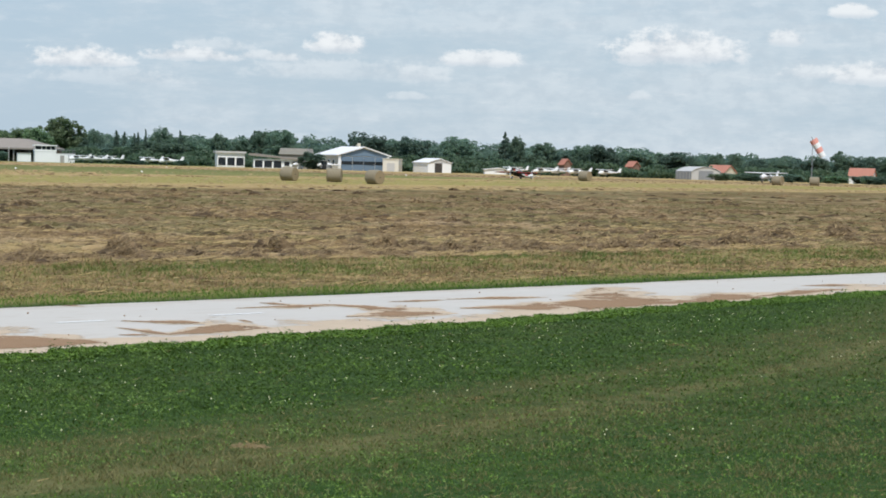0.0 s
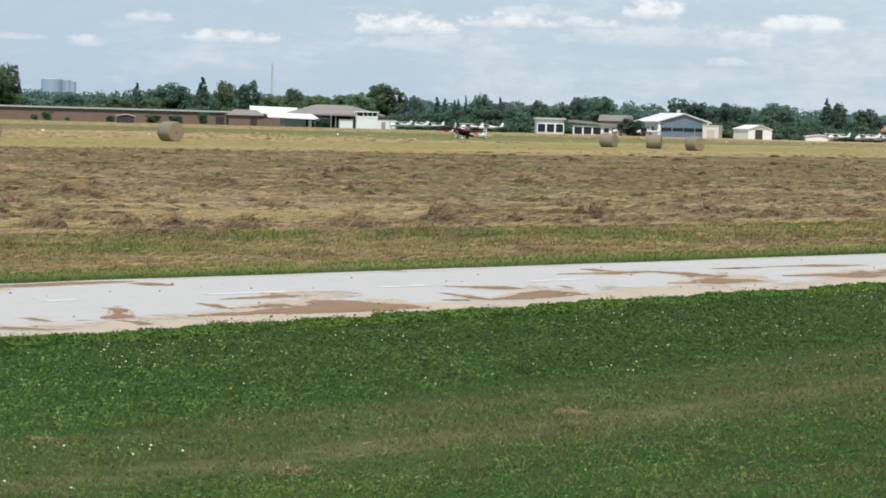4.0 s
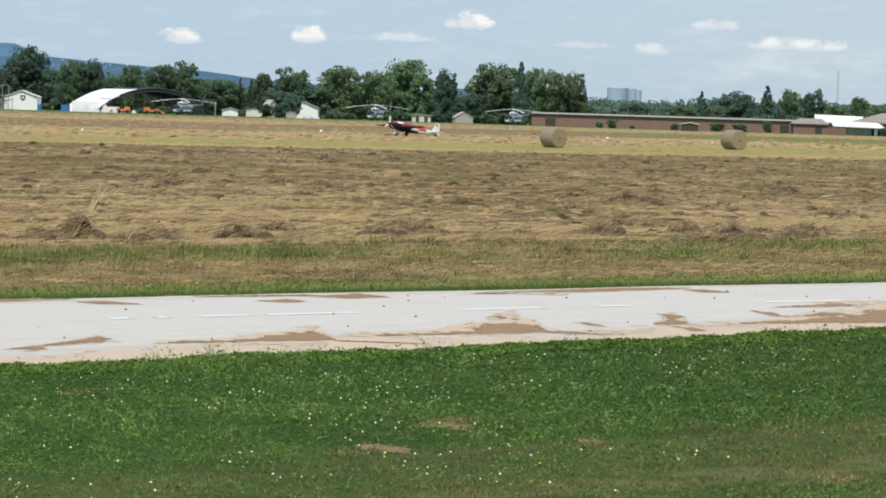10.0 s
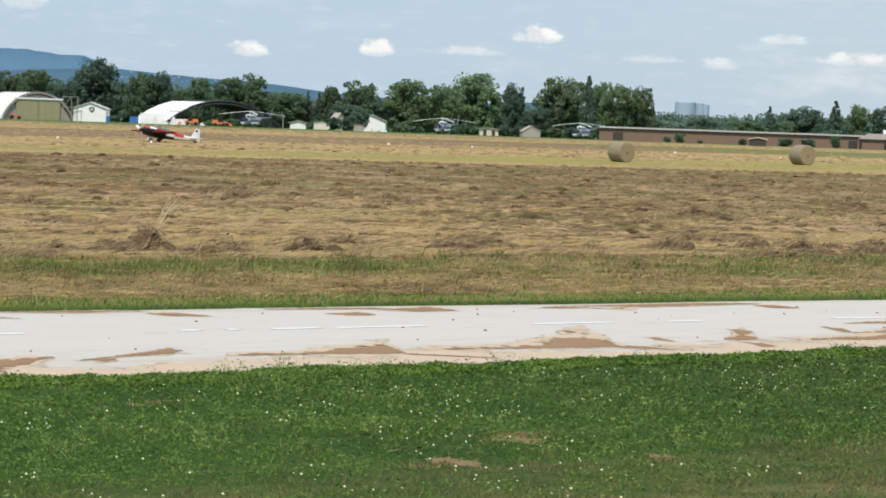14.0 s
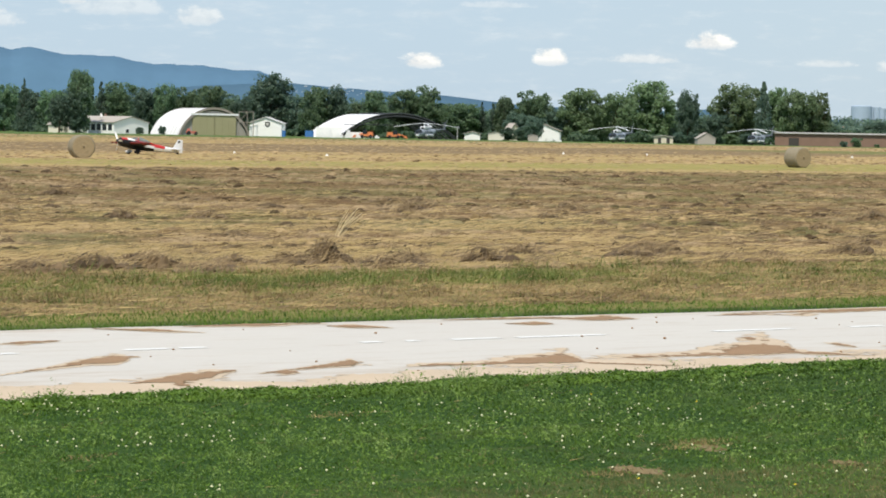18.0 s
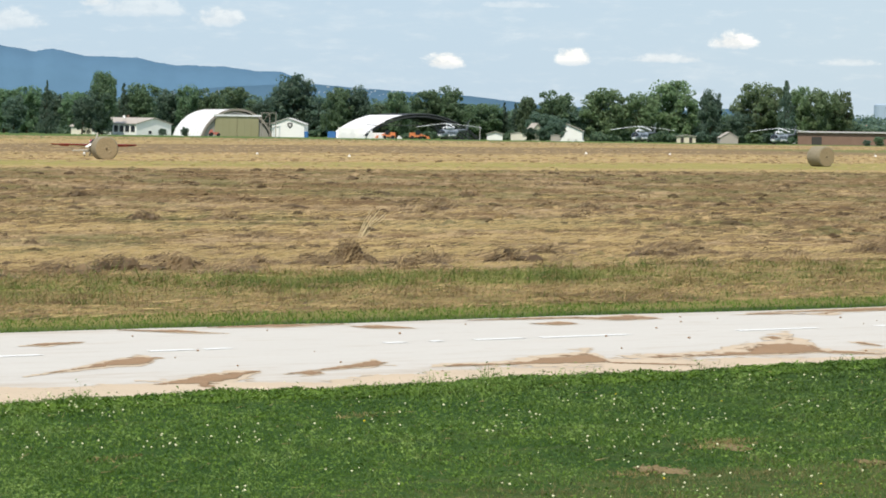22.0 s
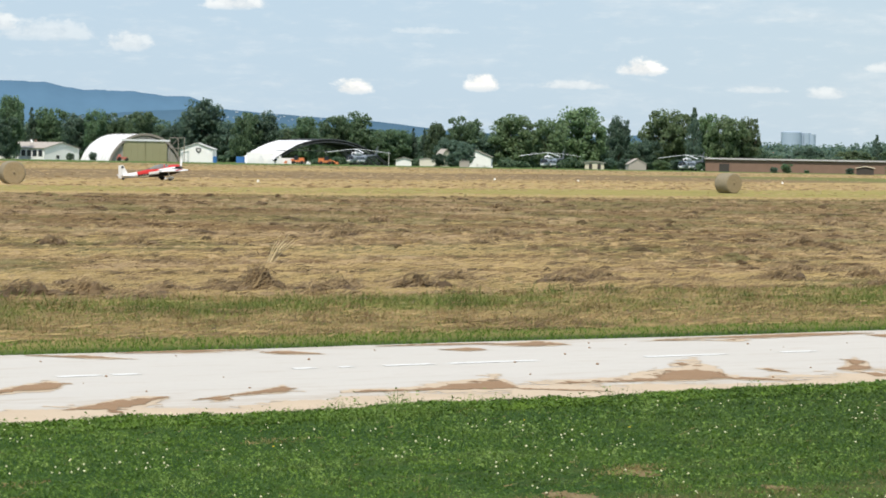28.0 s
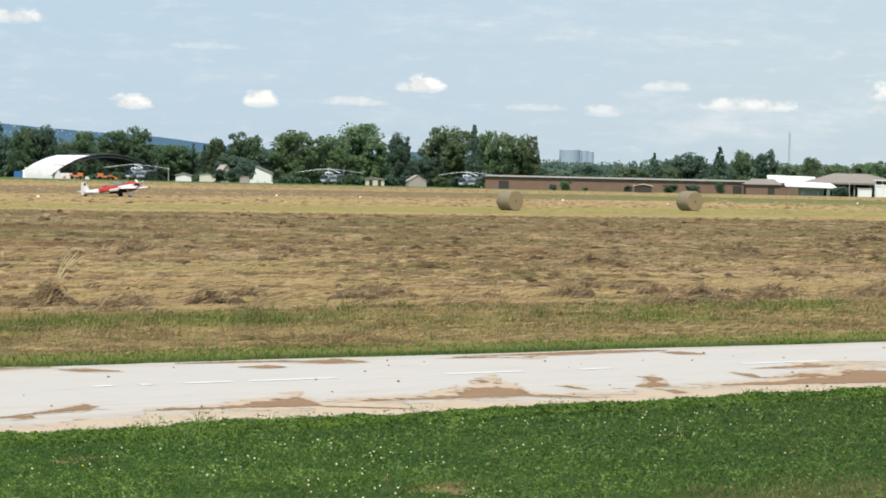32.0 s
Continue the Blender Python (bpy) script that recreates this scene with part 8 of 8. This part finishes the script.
def build_mud():
    """Dried mud lying on the concrete, with torn edges."""
    rng = random.Random(12)
    du, dv, u0, v0 = 0.022, 0.045, 7.0, 21.1
    us, ws = np.arange(u0, 70.0, du), np.arange(v0, 29.3, dv)
    uu, vv = np.meshgrid(us, ws, indexing="ij")
    body, crust = np.full(uu.shape, -9.0), np.full(uu.shape, -9.0)
    for ua, va, ub, vb, peak, beyond, before in MUD_STREAKS:
        ax, ay = ub - ua, vb - va
        k = math.hypot(ua + ub, va + vb)
        bx, by = (ua + ub) / k, (va + vb) / k
        det = ax * by - ay * bx
        mu, mv = uu - ua, vv - va
        s, q = (mu * by - mv * bx) / det, (ax * mv - ay * mu) / det
        thick = np.where(s < peak, np.clip(s / peak, 0, 1) ** (2.2 if peak > 0.75 else 1.3), np.clip((1 - s) / (1 - peak), 0, 1) ** 0.7)
        depth = np.where(q > 0, 0.9 * beyond, 0.8 * before) * (0.14 + 0.86 * thick) + 0.02
        one = np.where((s > -0.06) & (s < 1.06), 1 - np.abs(q) / depth - 6 * np.clip(np.abs(s - 0.5) - 0.48, 0, 1), -9.0)
        body, crust = np.maximum(body, one), np.maximum(crust, one - 0.5 * (1 - thick))
    r = np.random.default_rng(5)
    rag = np.zeros(uu.shape)
    for f, amp in ((1.6, 0.2), (3.6, 0.24), (7.5, 0.22), (15.0, 0.16), (30.0, 0.12), (60.0, 0.08)):
        for _ in range(3):
            rag += amp * np.sin(f * r.normal(0, 0.5) * uu + f * r.normal(0, 1.1) * vv + r.uniform(0, 6.28) + 0.8 * np.sin(f * 0.7 * uu + r.uniform(0, 6)))
    film = 0.75 + 0.35 * np.sin(uu * 0.8) + 0.55 * rag
    edge_near = np.interp(uu, EDGE_U, EDGE_V)
    for name, cut, z, mat, label in (("thin_mud", -0.55, 0.0152, THINMUD, "thin tan film of mud on the concrete road"), ("dried_mud", 0.08, 0.0192, MUD, "brown dried mud washed over the concrete road")):
        on = ((body if name == "thin_mud" else crust) + 0.6 * rag > cut) & (body > -2.0) & (vv > lawn_edge(uu) - 0.09) & (vv < 28.8)
        if name == "thin_mud":
            on |= (vv < edge_near + film) & (vv > lawn_edge(uu) - 0.09)
        iu, iv = np.nonzero(on)
        # cells share their corners
        key = lambda i, j: i * 1000 + j
        corner, vs, fs = {}, [], []
        for i, j in zip(iu.tolist(), iv.tolist()):
            quad = []
            for p, q in ((i, j), (i + 1, j), (i + 1, j + 1), (i, j + 1)):
                kk = key(p, q)
                if kk not in corner:
                    corner[kk] = len(vs)
                    vs.append(strip(u0 + du * p, v0 + dv * q, z + (0.003 if name == "dried_mud" else 0.001) * math.sin(p * 0.7) * math.sin(q * 0.9)))
                quad.append(corner[kk])
            fs.append(tuple(quad))
        tagged(new(name, mesh(name, vs, fs, mat, True)), label, "mud", kind="stuff")
    # worn centre line
    vs, fs = [], []
    for u0, u1 in ((9.0, 9.8), (12.2, 12.8), (14.0, 14.55), (14.65, 15.0), (16.9, 17.2), (17.5, 17.7), (18.1, 18.8), (19.0, 20.3), (21.9, 23.2), (24.1, 24.7), (27.0, 28.6), (30.5, 31.6), (34, 35.4)):
        n = len(vs)
        vs += [strip(u0, 25.81, 0.0165), strip(u1, 25.83, 0.0165), strip(u1 - 0.03, 25.97, 0.0165), strip(u0 + 0.02, 25.96, 0.0165)]
        fs.append((n, n + 1, n + 2, n + 3))
    tagged(new("road_marking", mesh("road_marking", vs, fs, PAINT)), "worn white dashes along the road", "road marking", kind="structure")
    # pebbles
    st = Shape()
    for i in range(80):
        u, v = rng.uniform(8, 60), rng.uniform(22.5, 28.5)
        r = rng.uniform(0.008, 0.022)
        x, y, z = strip(u, v, 0.012)
        st.loft([[(x + r * math.cos(k) * q, y + r * math.sin(k) * q, z + r * h) for k in (0, 1.3, 2.5, 3.8, 5.0)] for q, h in ((0.8, 0), (1.0, 0.48), (0.5, 0.9))])
    tagged(new("pebbles", st.mesh("pebbles", MUD)), "small stones and clods on the road", "stones", kind="stuff")


WILDGREEN = leaf_material("wild_green_blades", (0.105, 0.128, 0.03), (0.30, 0.31, 0.095), 0.0, 0.25, 0.25, 1.3)
HAYDARK = leaf_material("raked_hay", (0.07, 0.046, 0.025), (0.27, 0.185, 0.095), 0.0, 0.25, 0.25, 1.3)
HAYFAR = hay_material("matted_hay", (0.088, 0.06, 0.03), (0.25, 0.17, 0.083), 0.85)
BROWNBLADE = leaf_material("withered_blades", (0.11, 0.072, 0.034), (0.40, 0.275, 0.13), 0.0, 0.25, 0.25, 1.3)
WEED = leaf_material("weed_leaves", (0.062, 0.1, 0.02), (0.18, 0.235, 0.055), 0.0, 0.25, 0.25, 1.3)
STALK = material("bleached_stalk", (0.62, 0.51, 0.31), 0.8, 0.15, 8.0)
PALESTRAW = leaf_material("bleached_straw", (0.30, 0.22, 0.09), (0.52, 0.385, 0.175), 0.0)
HEAPSTRAW = leaf_material("heap_straw", (0.14, 0.095, 0.045), (0.44, 0.32, 0.165), 0.0)
RAKED = hay_material("raked_straw", (0.17, 0.115, 0.058), (0.43, 0.31, 0.16), 0.0)
MOUND = hay_material("hay_mound", (0.11, 0.076, 0.036), (0.30, 0.21, 0.10), 1.0, True)
MOUNDFAR = hay_material("brown_hay_mound", (0.09, 0.061, 0.03), (0.22, 0.15, 0.072), 0.85, True)
STUBBLE = leaf_material("straw_stubble", (0.24, 0.165, 0.08), (0.48, 0.355, 0.185), 0.0)
EARTH = material("dry_earth", (0.2, 0.15, 0.078), 0.95, 0.45, 9.0, 0.4, fine=70.0)
build_bare_earth()
build_lawn()
build_clover()
build_verge()
build_tussocks()
build_hay()
build_mud()

plane, propeller = aerobatic_plane()
# seconds, bearing of the main wheels, distance across the strips, heading (degrees from +x)
TAXI = [
    (0, 18.82, 215, 220), (1, 17.11, 215, 220), (2, 15.3, 215, 220), (4.5, 10.22, 215, 220), (5, 9.13, 215, 220), (5.5, 8.11, 215, 220), (6, 7.02, 215, 220), (6.5, 5.96, 215, 220), (7, 4.87, 215, 220), (7.5, 3.83, 215, 220),
    (8, 2.76, 215, 220), (8.5, 1.75, 215, 220), (9, 0.73, 215, 220), (9.5, -0.26, 215, 220), (10, -1.22, 215, 220), (10.5, -2.11, 215, 220), (11, -3.01, 215, 220), (11.5, -3.83, 215, 220), (12, -4.64, 215, 220), (12.5, -5.43, 215, 220), (13, -6.18, 215, 220),
]
TAXI += [
    (13.5, -6.87, 215, 220), (15.5, -9.29, 215, 219), (16, -9.8, 215, 219), (16.5, -10.3, 215, 218), (17, -10.75, 215, 218), (18, -11.47, 215, 219), (19, -11.93, 214, 222), (19.5, -12.1, 213, 230), (20, -12.38, 212, 244), (20.5, -12.51, 211, 257),
    (21, -12.6, 210.5, 269), (21.5, -12.68, 210, 280), (22, -12.71, 210, 287), (22.5, -12.66, 210, 300), (23, -12.5, 210.5, 317), (23.5, -12.31, 211, 333), (24, -12.06, 212, 347), (24.5, -11.77, 213, 360),
]
TAXI += [
    (25, -11.48, 214, 372), (25.5, -11.23, 215, 382), (27.5, -9.85, 217, 398), (28, -9.44, 217, 399), (28.5, -9.02, 217, 400), (29, -8.62, 217, 400), (29.5, -8.21, 217, 400), (30, -7.75, 217, 400), (30.5, -7.29, 217, 400), (31, -6.85, 217, 400), (31.5, -6.35, 217, 400), (32, -5.88, 217, 400),
]


def motions():
    rows = []
    for t, b, v, head in TAXI:
        x, y, z = spot(b, v / math.cos(radians(b) + TURN))
        rows.append((t, pose(x, y, z, 0, 0, head)))
    walk(plane, rows)
    hub = propeller.location.copy()
    walk(propeller, [(k / 10, Matrix.Translation(hub) @ pose(0, 0, 0, 0, 6.5, 0) @ pose(0, 0, 0, 80 * k, 0, 0)) for k in range(321)])


motions()
